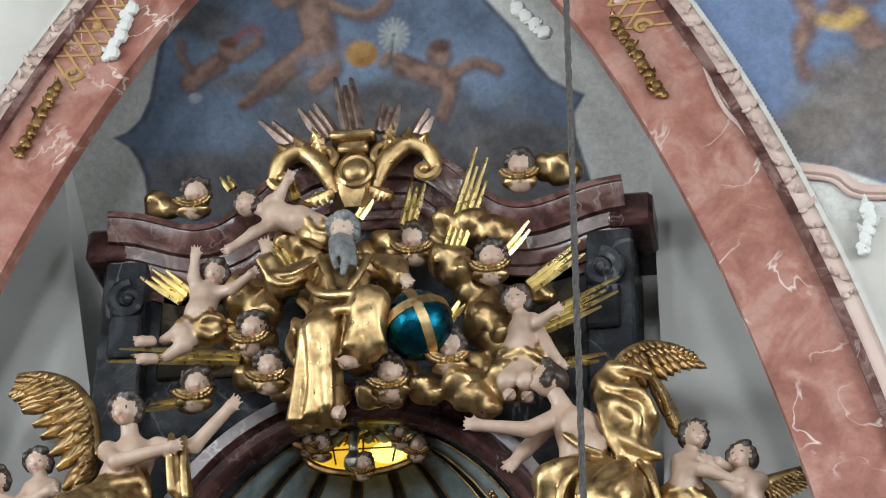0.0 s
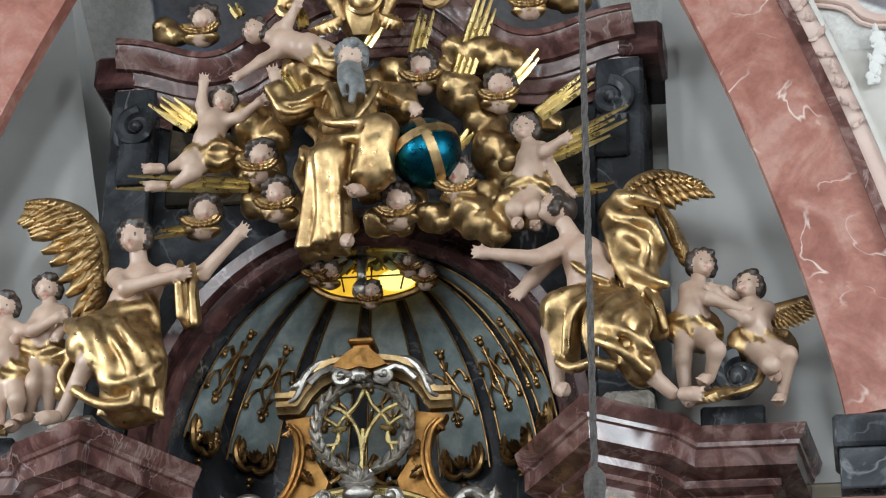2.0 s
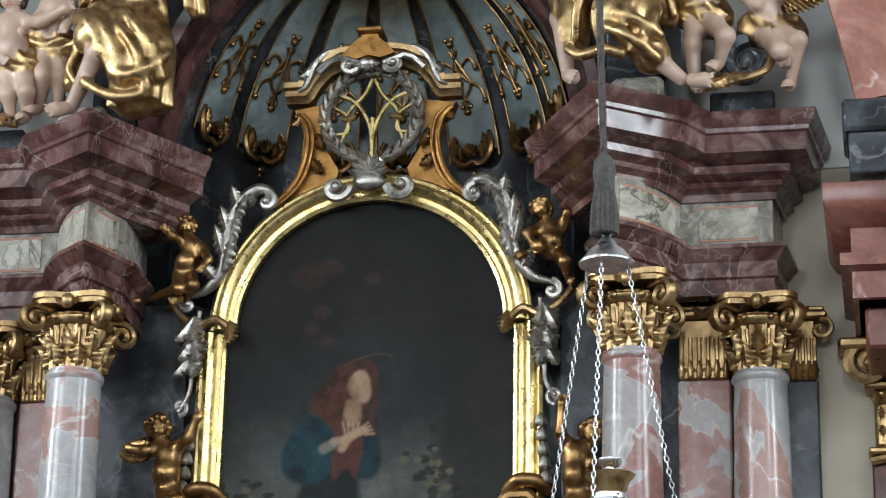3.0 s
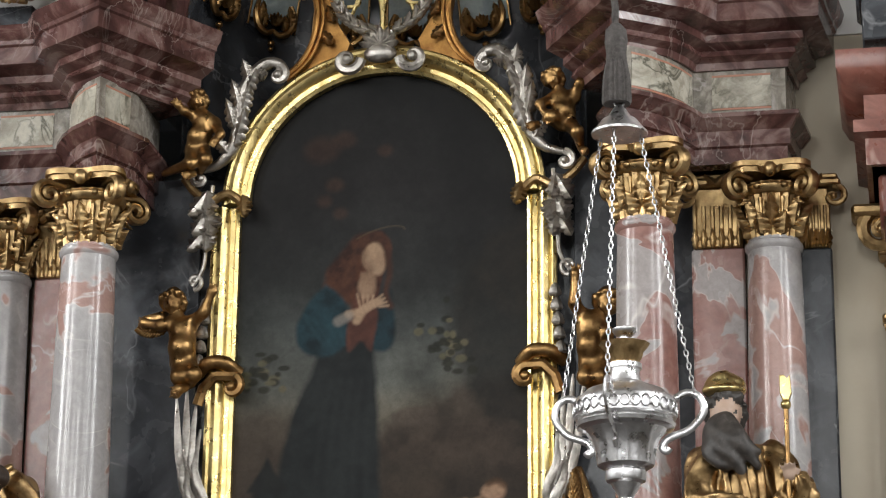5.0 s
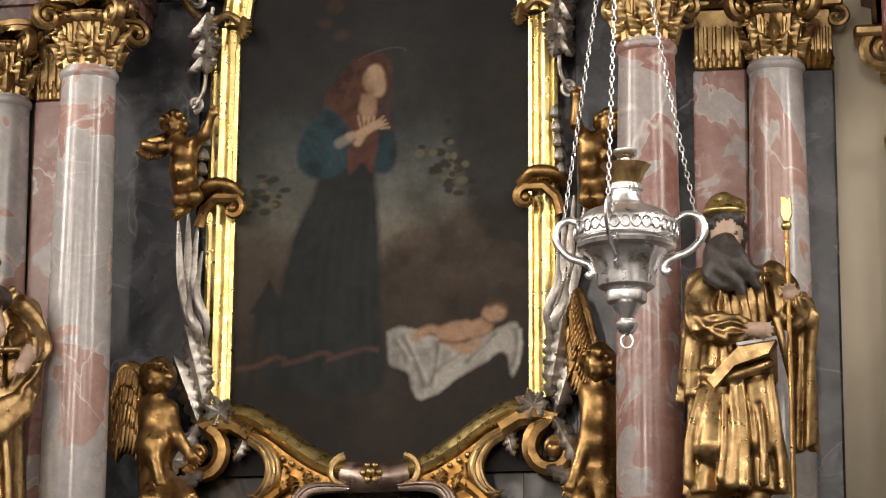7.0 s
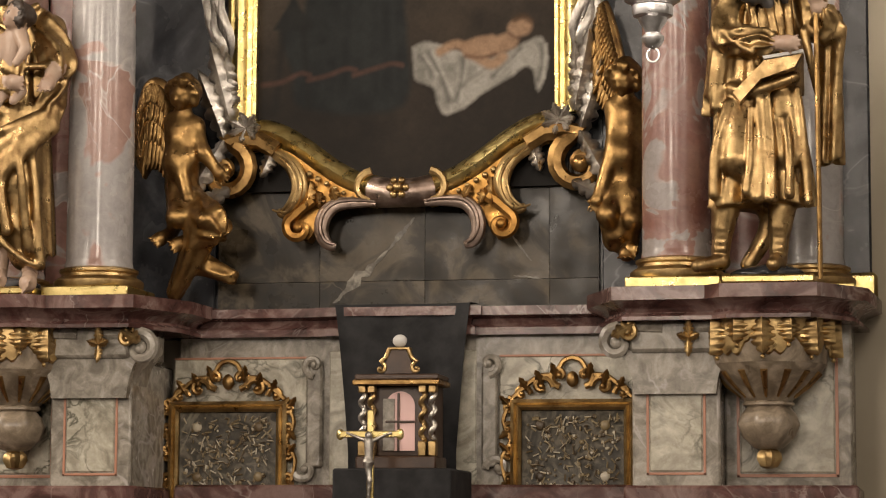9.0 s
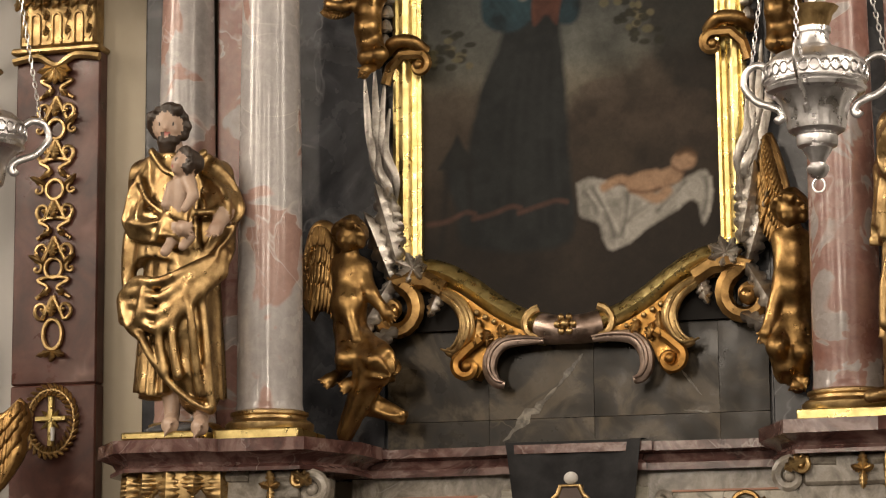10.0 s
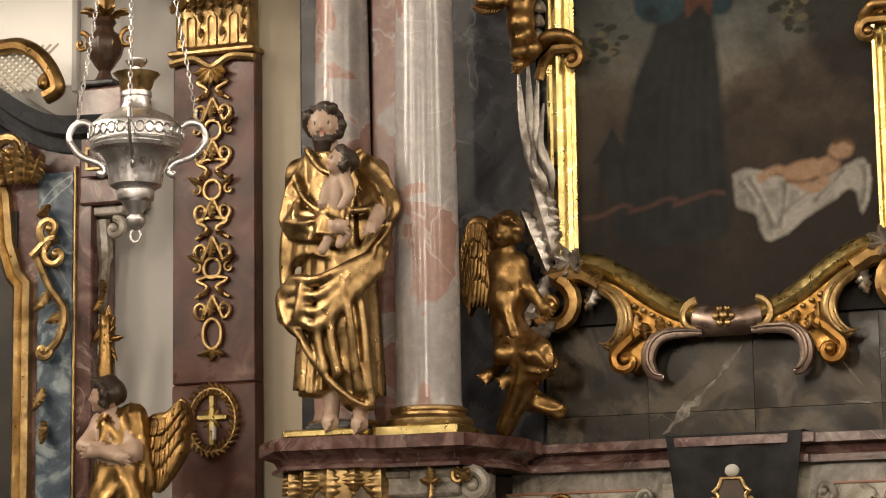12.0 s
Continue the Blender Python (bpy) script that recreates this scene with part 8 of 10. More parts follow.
Geo().tube([(-0.16, -0.03, 3.6), (-0.08, -0.07, 3.585), (0.0, -0.09, 3.58), (0.08, -0.07, 3.585), (0.16, -0.03, 3.6)], [0.09, 0.085, 0.08, 0.085, 0.09], 16).done("centre_band", BRONZE, pic_frame, "silvered central band")
g = Geo()
for i in range(6):
    a = i * math.pi / 3
    g.ball((0.045 * math.cos(a), -0.175, 3.6 + 0.045 * math.sin(a)), 0.022, 8)
g.ball((0, -0.18, 3.6), 0.03, 10)
g.done("rosette", GOLD, pic_frame, "gilded rosette")
for sx in (-1, 1):
    Geo().scroll(sx * 0.17, -0.09, 3.6, 0.11, 1.0, math.pi / 2, -sx, 0.024).done("clasp", GOLD, pic_frame, "gilded clasp")

# cartouche with strapwork monogram over the frame
cart = thing("cartouche", "gilded and silvered oval cartouche with openwork strapwork", "cartouche")
CZ0 = 7.59
ring = [(0.29 * math.cos(a), -0.1, CZ0 + 0.29 * math.sin(a)) for a in [2 * math.pi * i / 40 for i in range(40)]]
Geo().tube(ring, 0.026, 9, 0, 1.0, closed=True).done("ring", SILVER_LEAF, cart, "silvered ring")
g = Geo()
for i in range(26):
    a = 2 * math.pi * i / 26 + 0.1
    b = a + 0.3 * (1 if math.cos(a) > 0 else -1)
    for e in (-0.035, 0.035):
        g.leaf((0.29 * math.cos(a), -0.125, CZ0 + 0.29 * math.sin(a)), ((0.29 + e) * math.cos(b), -0.15, CZ0 + (0.29 + e) * math.sin(b)), 0.045, 0.1, 0, 3)
g.done("leaf_ring", SILVER_LEAF, cart, "silvered laurel wreath")
g = Geo()
for sx in (-1, 1):
    g.tube(curve_through([(0, -0.1, 7.32), (sx * 0.012, -0.1, 7.5), (sx * 0.06, -0.1, 7.62), (sx * 0.13, -0.1, 7.7), (sx * 0.22, -0.1, 7.74)], 6), 0.015, 6)
    g.tube(curve_through([(sx * 0.22, -0.1, 7.48), (sx * 0.15, -0.1, 7.5), (sx * 0.15, -0.1, 7.62), (sx * 0.05, -0.1, 7.74), (0, -0.1, 7.86)], 6), 0.014, 6)
    g.tube(curve_through([(sx * 0.24, -0.1, 7.66), (sx * 0.15, -0.1, 7.58), (sx * 0.2, -0.1, 7.4)], 6), 0.012, 6)
    g.leaf((sx * 0.1, -0.1, 7.6), (sx * 0.19, -0.13, 7.56), 0.06, 0.1, 0, 3)
    g.leaf((0, -0.1, 7.34), (sx * 0.1, -0.12, 7.3), 0.05, 0.1, 0, 3)
g.tube([(0, -0.1, 7.3), (0, -0.1, 7.58)], 0.018, 6)
g.done("monogram_strap", GOLD_PALE, cart, "gilded interlaced strapwork")
STEP = [(0.0, 0.0), (0.0, 0.07), (0.025, 0.085), (0.035, 0.11), (0.07, 0.11), (0.08, 0.14), (0.11, 0.15), (0.11, 0.0)]
for sx in (-1, 1):
    # arched moulding that ends in a level step
    path = [(sx * 0.08, 7.93), (sx * 0.18, 7.915), (sx * 0.27, 7.87), (sx * 0.33, 7.8), (sx * 0.37, 7.73), (sx * 0.4, 7.7), (sx * 0.54, 7.7)]
    Geo().rail(path, STEP, 0, -0.03, flip=-sx).done("pediment_arm", GOLD, cart, "gilded arched and stepped moulding")
    g = Geo()
    g.prism([(sx * x, z) for x, z in ((0.3, 7.72), (0.5, 7.69), (0.47, 7.62), (0.42, 7.58), (0.4, 7.48), (0.39, 7.38), (0.42, 7.27), (0.48, 7.17), (0.58, 7.07), (0.4, 7.12), (0.22, 7.19), (0.2, 7.26), (0.31, 7.45))], -0.06, 0.04, 0, 0.05)
    side = curve_through([(sx * 0.47, -0.09, 7.63), (sx * 0.42, -0.1, 7.56), (sx * 0.4, -0.11, 7.42), (sx * 0.43, -0.11, 7.26), (sx * 0.5, -0.1, 7.14), (sx * 0.62, -0.09, 7.04)], 6)
    g.tube(side, 0.02, 8)
    g.tube([(x - sx * 0.035, y, z) for x, y, z in side], 0.012, 8)
    g.done("shoulder", GOLD_AMBER, cart, "amber gilded shoulder piece")
    for root, tip, w in (((0.34, 7.5), (0.3, 7.38), 0.08), ((0.38, 7.34), (0.3, 7.24), 0.08), ((0.45, 7.6), (0.5, 7.54), 0.06)):
        Geo().leaf((sx * root[0], -0.09, root[1]), (sx * tip[0], -0.12, tip[1]), w, 0.15, 0, 4).done("shoulder_leaf", GOLD_DULL, cart)
    Geo().scroll(sx * 0.135, -0.19, 7.9, 0.06, 1.4, 0 if sx < 0 else math.pi, sx, 0.024, tail=[(sx * 0.33, 7.86), (sx * 0.26, 7.93), (sx * 0.2, 7.95)]).done("top_scroll", SILVER_LEAF, cart, "silvered scroll")
    g = Geo()
    g.tube(curve_through([(sx * 0.2, -0.15, 8.02), (sx * 0.28, -0.16, 8.0), (sx * 0.36, -0.16, 7.92), (sx * 0.41, -0.15, 7.8), (sx * 0.46, -0.14, 7.76)], 6), [0.01 + 0.018 * math.sin(3.1 * (i + 1) / 25) for i in range(25)], 8)
    g.leaf((sx * 0.36, -0.15, 7.92), (sx * 0.44, -0.18, 7.82), 0.08, 0.2, 0, 4)
    g.done("outer_scroll", SILVER_LEAF, cart, "silvered C-scroll")
g = Geo()
g.box(-0.1, 0.06, -0.2, 0.0, 8.11, 8.15, 0.012).box(-0.08, 0.04, -0.18, 0.0, 8.07, 8.11, 0.01)
g.prism([(-0.2, 7.96), (-0.14, 8.03), (-0.08, 8.08), (0.04, 8.08), (0.1, 8.03), (0.16, 7.96), (0.06, 7.93), (-0.02, 7.95), (-0.1, 7.93)], -0.2, 0.0, 0, 0.08)
g.done("crest", GOLD_AMBER, cart, "worn gilded crest")
g = Geo()
g.ball((-0.02, -0.2, 7.9), (0.06, 0.035, 0.04), 12)
for k in range(5):
    a = radians(210 + 30 * k)
    g.leaf((-0.02, -0.2, 7.92), (-0.02 + 0.1 * math.cos(a), -0.22, 7.92 + 0.08 * math.sin(a)), 0.05, 0.1, 0, 3)
g.done("crest_leaf", SILVER_LEAF, cart, "silvered leaf under the crest")
g = Geo()
for i in range(7):
    a = radians(180 + 180 * i / 6)
    g.leaf((0, -0.16, 7.2), (0.12 * math.cos(a), -0.2, 7.2 - 0.11 * math.sin(a) * 1), 0.07, 0.1, 0, 3)
g.ball((0, -0.16, 7.15), (0.1, 0.05, 0.06), 12)
for sx in (-1, 1):
    g.scroll(sx * 0.2, -0.16, 7.12, 0.085, 1.3, math.pi if sx > 0 else 0, sx, 0.034)
g.done("shell_rosette", SILVER_LEAF, cart, "silvered shell with scrolls")
# ---- crowning ornament, rays, globe and glory ----
crown = thing("crowning_ornament", "gilded scrolled crest on the attic cornice", "ornament")
g = Geo()
g.box(-0.19, 0.11, -0.62, -0.34, 10.58, 10.64, 0.02).box(-0.14, 0.06, -0.58, -0.36, 10.5, 10.58, 0.02)
g.lathe(-0.03, -0.46, [(0.09, 10.5), (0.14, 10.42), (0.17, 10.32), (0.13, 10.18), (0.08, 10.1)], 20, 0, 6, 0.08)
g.ball((0.0, -0.62, 10.31), (0.085, 0.06, 0.085), 14)
g.tube([(0.0 + 0.1 * math.cos(a), -0.62, 10.31 + 0.1 * math.sin(a)) for a in [6.283 * i / 20 for i in range(20)]], 0.022, 7, closed=True)
g.done("body", GOLD, crown, "gilded central boss")
for sx in (-1, 1):
    g = Geo()
    x = -0.03
    g.tube(curve_through([(x + sx * 0.12, -0.5, 10.22), (x + sx * 0.2, -0.54, 10.4), (x + sx * 0.34, -0.54, 10.54), (x + sx * 0.48, -0.54, 10.48), (x + sx * 0.53, -0.52, 10.34)], 6), [0.04 + 0.03 * math.sin(3.14 * i / 24) for i in range(25)], 10)
    g.scroll(x + sx * 0.46, -0.54, 10.34, 0.08, 1.2, 0 if sx > 0 else math.pi, -sx, 0.035)
    g.scroll(x + sx * 0.2, -0.54, 10.46, 0.09, 1.2, math.pi / 2, sx, 0.035)
    for k in range(3):
        g.leaf((x + sx * (0.2 + 0.1 * k), -0.56, 10.48 + 0.02 * k), (x + sx * (0.26 + 0.12 * k), -0.62, 10.64 - 0.05 * k), 0.1, 0.2)
    g.leaf((x + sx * 0.12, -0.58, 10.2), (x + sx * 0.3, -0.62, 10.06), 0.12, 0.2)
    g.done("scroll", GOLD, crown, "gilded C-scroll")


def rays(name, label, root, tip, y, count, mat, width=0.02, spread=0.035):
    """A sheaf of gilded wooden rays of unequal length."""
    top = thing(name, label, "ray sheaf", "ray sheaves")
    a, b = Vector((root[0], y, root[1])), Vector((tip[0], y, tip[1]))
    d = (b - a).normalized()
    s = Vector((d.z, 0, -d.x))
    for i in range(count):
        o = (i - (count - 1) / 2) * spread
        k = (1.0, 0.82, 0.92, 0.7, 0.86)[i % 5]
        p, q = a + s * o, a + (b - a) * k + s * o * 1.25
        Geo().tube([p, (p + q) / 2, q], [width * 0.55, width * 0.6, width * 0.25], 4, 0, 1.0).done("ray", mat, top)
    return top


for root, tip, n in (((-1.08, 9.54), (-1.35, 9.76), 4), ((-0.7, 9.08), (-1.56, 9.16), 3), ((-1.0, 8.8), (-1.31, 8.77), 2), ((0.61, 9.75), (0.82, 10.48), 4), ((0.32, 9.95), (0.39, 10.3), 3), ((0.0, 10.03), (0.1, 10.22), 2),
                     ((0.95, 9.7), (1.11, 9.91), 2), ((1.1, 9.45), (1.44, 9.72), 3), ((1.12, 9.15), (1.68, 9.42), 4), ((1.3, 8.9), (1.57, 8.93), 2), ((0.6, 9.25), (0.7, 9.4), 2), ((-0.4, 9.72), (-0.52, 9.93), 3), ((-0.41, 10.2), (-0.46, 10.38), 2), ((-0.83, 10.32), (-0.9, 10.43), 2), ((-0.45, 9.95), (-0.28, 10.25), 1)):
    rays("ray_sheaf", "sheaf of straight gilded wooden rays among the clouds", root, tip, -0.5, n, GOLD_PALE, 0.036, 0.036)
for root, tip, n in (((-0.41, 10.67), (-0.72, 10.99), 2), ((-0.25, 10.79), (-0.43, 11.07), 3), ((-0.1, 10.82), (-0.19, 11.28), 3), ((0.11, 10.8), (0.15, 11.04), 3), ((0.32, 10.74), (0.42, 10.95), 2)):
    rays("ray_sheaf", "sheaf of dull bronze rays above the crest", root, tip, -0.3, n, BRONZE, 0.062, 0.042)

GLOBE_BLUE = metal("blue_lustre", (0.005, 0.035, 0.06), (0.01, 0.1, 0.15), 0.3, (0.01, 0.02, 0.025), 0.5, 0.1)
globe = thing("globe", "lustrous blue globe with gilded cross band", "globe")
Geo().ball((0.46, -0.78, 9.07), 0.215, 36).done("sphere", GLOBE_BLUE, globe)
gb = Geo()
for tilt, n in ((0, 40), (1, 40)):
    pts = []
    for i in range(n):
        a = 6.283 * i / n
        v = Vector((0.217 * math.cos(a), 0.217 * math.sin(a), 0)) if tilt == 0 else Vector((0, 0.217 * math.cos(a), 0.217 * math.sin(a)))
        v.rotate(Euler((radians(-8), radians(-24), radians(10))))
        pts.append(Vector((0.46, -0.78, 9.09)) * 1 + v)
    ax = Vector((0, 0, 1)) if tilt == 0 else Vector((1, 0, 0))
    ax.rotate(Euler((radians(-8), radians(-24), radians(10))))
    o = len(gb.v)
    vs, fs = [], []
    for q in pts:
        c = Vector((0.46, -0.78, 9.07))
        r = (q - c).normalized()
        for e, l in ((-0.03, 0.212), (-0.03, 0.224), (0.03, 0.224), (0.03, 0.212)):
            vs.append(tuple(c + r * l + ax * e))
    for i in range(n):
        j = (i + 1) % n
        for k in range(4):
            fs.append((i * 4 + k, i * 4 + (k + 1) % 4, j * 4 + (k + 1) % 4, j * 4 + k))
    gb.add(vs, fs)
gb.done("band", GOLD, globe, "gilded cross band")

glory = thing("glory_window", "small yellow-glazed oval window ringed by gilded cherubs", "window")
m, t, n, l, p = nodes_of("lit_yellow_glass")
p.inputs["Base Color"].default_value = (0.8, 0.5, 0.05, 1)
p.inputs["Emission Color"].default_value = (1.0, 0.55, 0.03, 1)
p.inputs["Emission Strength"].default_value = 0.75
YELLOW = m
m, t, n, l, p = nodes_of("bright_yellow_glass")
p.inputs["Base Color"].default_value = (0.9, 0.7, 0.2, 1)
p.inputs["Emission Color"].default_value = (1.0, 0.82, 0.22, 1)
p.inputs["Emission Strength"].default_value = 1.3
BRIGHT = m
GY = 0.1
lit = Geo().prism(arc(-0.03, 8.71, 0.36, 0.15, 0, 360, 40)[:-1], GY, GY + 0.04).done("pane", YELLOW, glory, "glowing yellow glass", smooth=False)
Geo().prism(arc(0.13, 8.67, 0.12, 0.075, 0, 360, 24)[:-1], GY - 0.004, GY).done("pane", BRIGHT, glory, "brightest yellow glass", smooth=False)
Geo().tube([(-0.03 + 0.38 * math.cos(a), GY - 0.01, 8.7 + 0.17 * math.sin(a)) for a in [6.283 * i / 40 for i in range(40)]], 0.025, 8, closed=True).done("rim", GOLD_DULL, glory, "dull gilded rim")
g = Geo()
for x0, z0, x1, z1 in ((-0.03, 8.86, -0.03, 8.56), (-0.25, 8.83, -0.2, 8.6), (0.2, 8.83, 0.16, 8.6), (-0.38, 8.7, 0.32, 8.7)):
    g.tube([(x0, GY - 0.015, z0), (x1, GY - 0.015, z1)], 0.006, 5)
g.done("glazing_bars", WOOD_DARK, lit, "dark lead bars")["kind"] = "stuff"
for x, z, s in ((-0.27, 8.68, 1), (0.24, 8.73, 1), (0.0, 8.53, 1), (-0.36, 8.72, 0), (0.34, 8.64, 0)):
    cherub((x, GY - 0.12, z + 0.02), 0.058, (0.2, -1, -0.4), [SKIN, HAIR, GOLD_DULL, LIP])
dove = Geo()
sculpt(dove, [cap((-0.08, GY - 0.08, 8.8), (-0.07, GY - 0.12, 8.66), 0.035, 0.03), egg((-0.08, GY - 0.13, 8.84), 0.03), cap((-0.1, GY - 0.08, 8.79), (-0.26, GY - 0.06, 8.86), 0.03, 0.02), cap((-0.06, GY - 0.08, 8.79), (0.12, GY - 0.06, 8.86), 0.03, 0.02), cap((-0.07, GY - 0.1, 8.64), (-0.07, GY - 0.12, 8.56), 0.03, 0.06, 0, 5, 0.012)], 0.01, 0.015)
tagged(dove.done("dove_carving", SILVER_LEAF, angle=75), "small silvered carved dove in the oval window", "carving")

# scroll bases under the putti on the entablature
for sx in (-1, 1):
    base = thing("scroll_base", "grey stone scroll base with gilded leaf", "base", "scroll bases")
    g = Geo()
    g.scroll(sx * 2.28, -0.62, 7.58, 0.15, 1.5, math.pi / 2, sx, 0.06)
    x0, x1 = sorted((sx * 2.05, sx * 2.42))
    g.box(x0, x1, -0.5, -0.1, 7.318, 7.46, 0.015)
    g.done("volute", SLATE, base, "grey stone volute")
    g = Geo()
    g.leaf((sx * 2.3, -0.7, 7.47), (sx * 2.02, -0.72, 7.42), 0.1, 0.1).leaf((sx * 2.2, -0.7, 7.47), (sx * 2.05, -0.76, 7.36), 0.08, 0.2)
    g.tube(curve_through([(sx * 2.02, -0.7, 7.4), (sx * 2.2, -0.7, 7.44), (sx * 2.38, -0.68, 7.5), (sx * 2.42, -0.66, 7.62)], 5), 0.025, 8)
    g.done("leaf", GOLD, base, "gilded leaf")
    Geo().box(min(sx * 1.5, sx * 1.8), max(sx * 1.5, sx * 1.8), -0.66, -0.2, 7.318, 7.52, 0.03).done("angel_seat", GREY_MARBLE, base, "grey stone block")

# ---- frescoes ----
FRESCO_GOLD = paint("ochre_fresco", (0.3, 0.17, 0.06), (0.42, 0.26, 0.1), 0.9, 9)
SKY = ((0.1, 0.125, 0.18), (0.2, 0.25, 0.35))
SMOKE = ((0.085, 0.078, 0.08), (0.17, 0.155, 0.15))
FLESH = ((0.13, 0.078, 0.065), (0.27, 0.17, 0.135))
vp = Picture(-2.45, 2.3, -0.3, 3.1, 0.0125)
vp.lay(1.0, (0.5, 0.485, 0.46), (0.58, 0.565, 0.54), 1.5, 1)
edge = [(-1.3, 3.2), (-1.36, 2.6), (-1.44, 2.11), (-1.55, 1.77), (-1.64, 1.44), (-1.72, 1.3), (-1.82, 1.22), (-1.92, 1.19), (-1.82, 1.12), (-1.76, 1.03), (-1.72, 0.9), (-1.71, 0.6), (-1.7, -0.4), (1.45, -0.4), (1.42, 0.4), (1.36, 0.7), (1.29, 0.97), (1.29, 1.12), (1.37, 1.24), (1.26, 1.29), (1.15, 1.36), (1.06, 1.48), (0.94, 1.7), (0.75, 1.93), (0.62, 2.2), (0.5, 3.2)]
field = cover(vp.X, vp.Z, edge, 0.008)
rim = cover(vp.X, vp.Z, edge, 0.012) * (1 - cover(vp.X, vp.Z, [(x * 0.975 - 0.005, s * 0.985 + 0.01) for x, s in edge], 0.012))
keep = vp.C.copy()
vp.lay(1.0, SKY[0], SKY[1], 1.6, 2)
for i, (cx, cs, rx, rs) in enumerate(((-0.9, 0.85, 0.75, 0.22), (0.35, 1.0, 0.85, 0.25), (-0.3, 1.15, 0.55, 0.3), (0.95, 0.85, 0.45, 0.22), (-1.2, 1.95, 0.28, 0.16), (-0.4, 0.4, 1.3, 0.35), (0.7, 0.45, 0.9, 0.35), (-0.85, 1.5, 0.35, 0.1), (0.15, 1.3, 0.4, 0.15))):
    vp.spot(cx, cs, rx, rs, SMOKE[0], SMOKE[1], 0.6, 0.85, i + 30, 0.35)
for k, (pts, w) in enumerate(((((-0.45, 2.05), (-0.42, 1.85), (-0.4, 1.68)), 0.13), (((-0.4, 1.72), (-0.64, 1.58), (-0.78, 1.48)), 0.085), (((-0.74, 1.5), (-0.9, 1.38), (-0.98, 1.34)), 0.04), (((-0.38, 1.7), (-0.33, 1.54), (-0.46, 1.44)), 0.07), (((-0.52, 2.05), (-0.66, 2.02), (-0.7, 2.14)), 0.05), (((-0.3, 1.97), (-0.1, 1.88), (0.06, 1.94), (0.1, 2.06)), 0.04), (((-0.46, 2.2), (-0.44, 2.22)), 0.1),
                               (((0.15, 1.52), (0.3, 1.46), (0.46, 1.4)), 0.085), (((0.44, 1.42), (0.46, 1.3), (0.4, 1.16)), 0.05), (((0.39, 1.58), (0.42, 1.56)), 0.075), (((0.2, 1.54), (0.08, 1.6), (0.02, 1.54)), 0.03), (((0.5, 1.44), (0.66, 1.5), (0.8, 1.44)), 0.04),
                               (((-1.12, 1.64), (-1.24, 1.58), (-1.34, 1.52)), 0.075), (((-1.06, 1.73), (-1.05, 1.71)), 0.065), (((-1.0, 1.66), (-0.9, 1.72), (-0.82, 1.76)), 0.035), (((-1.32, 1.6), (-1.38, 1.7), (-1.37, 1.8)), 0.025))):
    vp.stroke(list(pts), w, (0.1, 0.07, 0.065), None, 0.02, 0.75, k)
    vp.stroke([(x - 0.012, s + 0.012) for x, s in pts], w * 0.8, FLESH[0], FLESH[1], 0.016, 0.95, k + 3)
    vp.stroke([(x - 0.03, s + 0.03) for x, s in pts], w * 0.3, (0.31, 0.2, 0.155), None, 0.02, 0.6, k + 5)
for x, s, r in ((-1.05, 1.78, 0.06), (0.42, 1.64, 0.07), (-0.44, 2.28, 0.1)):
    vp.spot(x, s, r, r * 0.6, (0.08, 0.045, 0.03), (0.12, 0.07, 0.05), 0.7, 0.9, 4)
vp.stroke([(-1.0, 1.8), (-0.9, 1.86), (-0.84, 1.84)], 0.03, (0.28, 0.09, 0.06), None, 0.03, 0.7)
vp.stroke([(-0.55, 1.6), (-0.36, 1.62), (-0.2, 1.7)], 0.05, (0.16, 0.16, 0.2), (0.22, 0.2, 0.22), 0.03, 0.8)
vp.spot(-0.13, 1.63, 0.11, 0.09, (0.28, 0.15, 0.05), (0.45, 0.27, 0.1), 0.3, 1.0, 3, 0.05)
for i in range(16):
    a = 6.283 * i / 16
    vp.stroke([(0.1 + 0.03 * math.cos(a), 1.74 + 0.03 * math.sin(a)), (0.1 + 0.1 * math.cos(a), 1.74 + 0.11 * math.sin(a))], 0.008, (0.45, 0.45, 0.42), None, 0.014, 0.8)
vp.stroke([(0.09, 1.7), (0.06, 1.55)], 0.01, (0.06, 0.08, 0.05), None, 0.014, 0.8)
vp.spot(-1.32, 1.42, 0.05, 0.035, (0.06, 0.06, 0.07), (0.35, 0.36, 0.4), 0.4, 0.9, 7, 0.1)
vp.C = keep * (1 - field[..., None]) + vp.C * field[..., None]
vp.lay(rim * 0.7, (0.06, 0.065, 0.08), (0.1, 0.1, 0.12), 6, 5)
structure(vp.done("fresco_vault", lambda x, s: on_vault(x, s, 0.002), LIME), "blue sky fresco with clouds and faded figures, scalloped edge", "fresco")

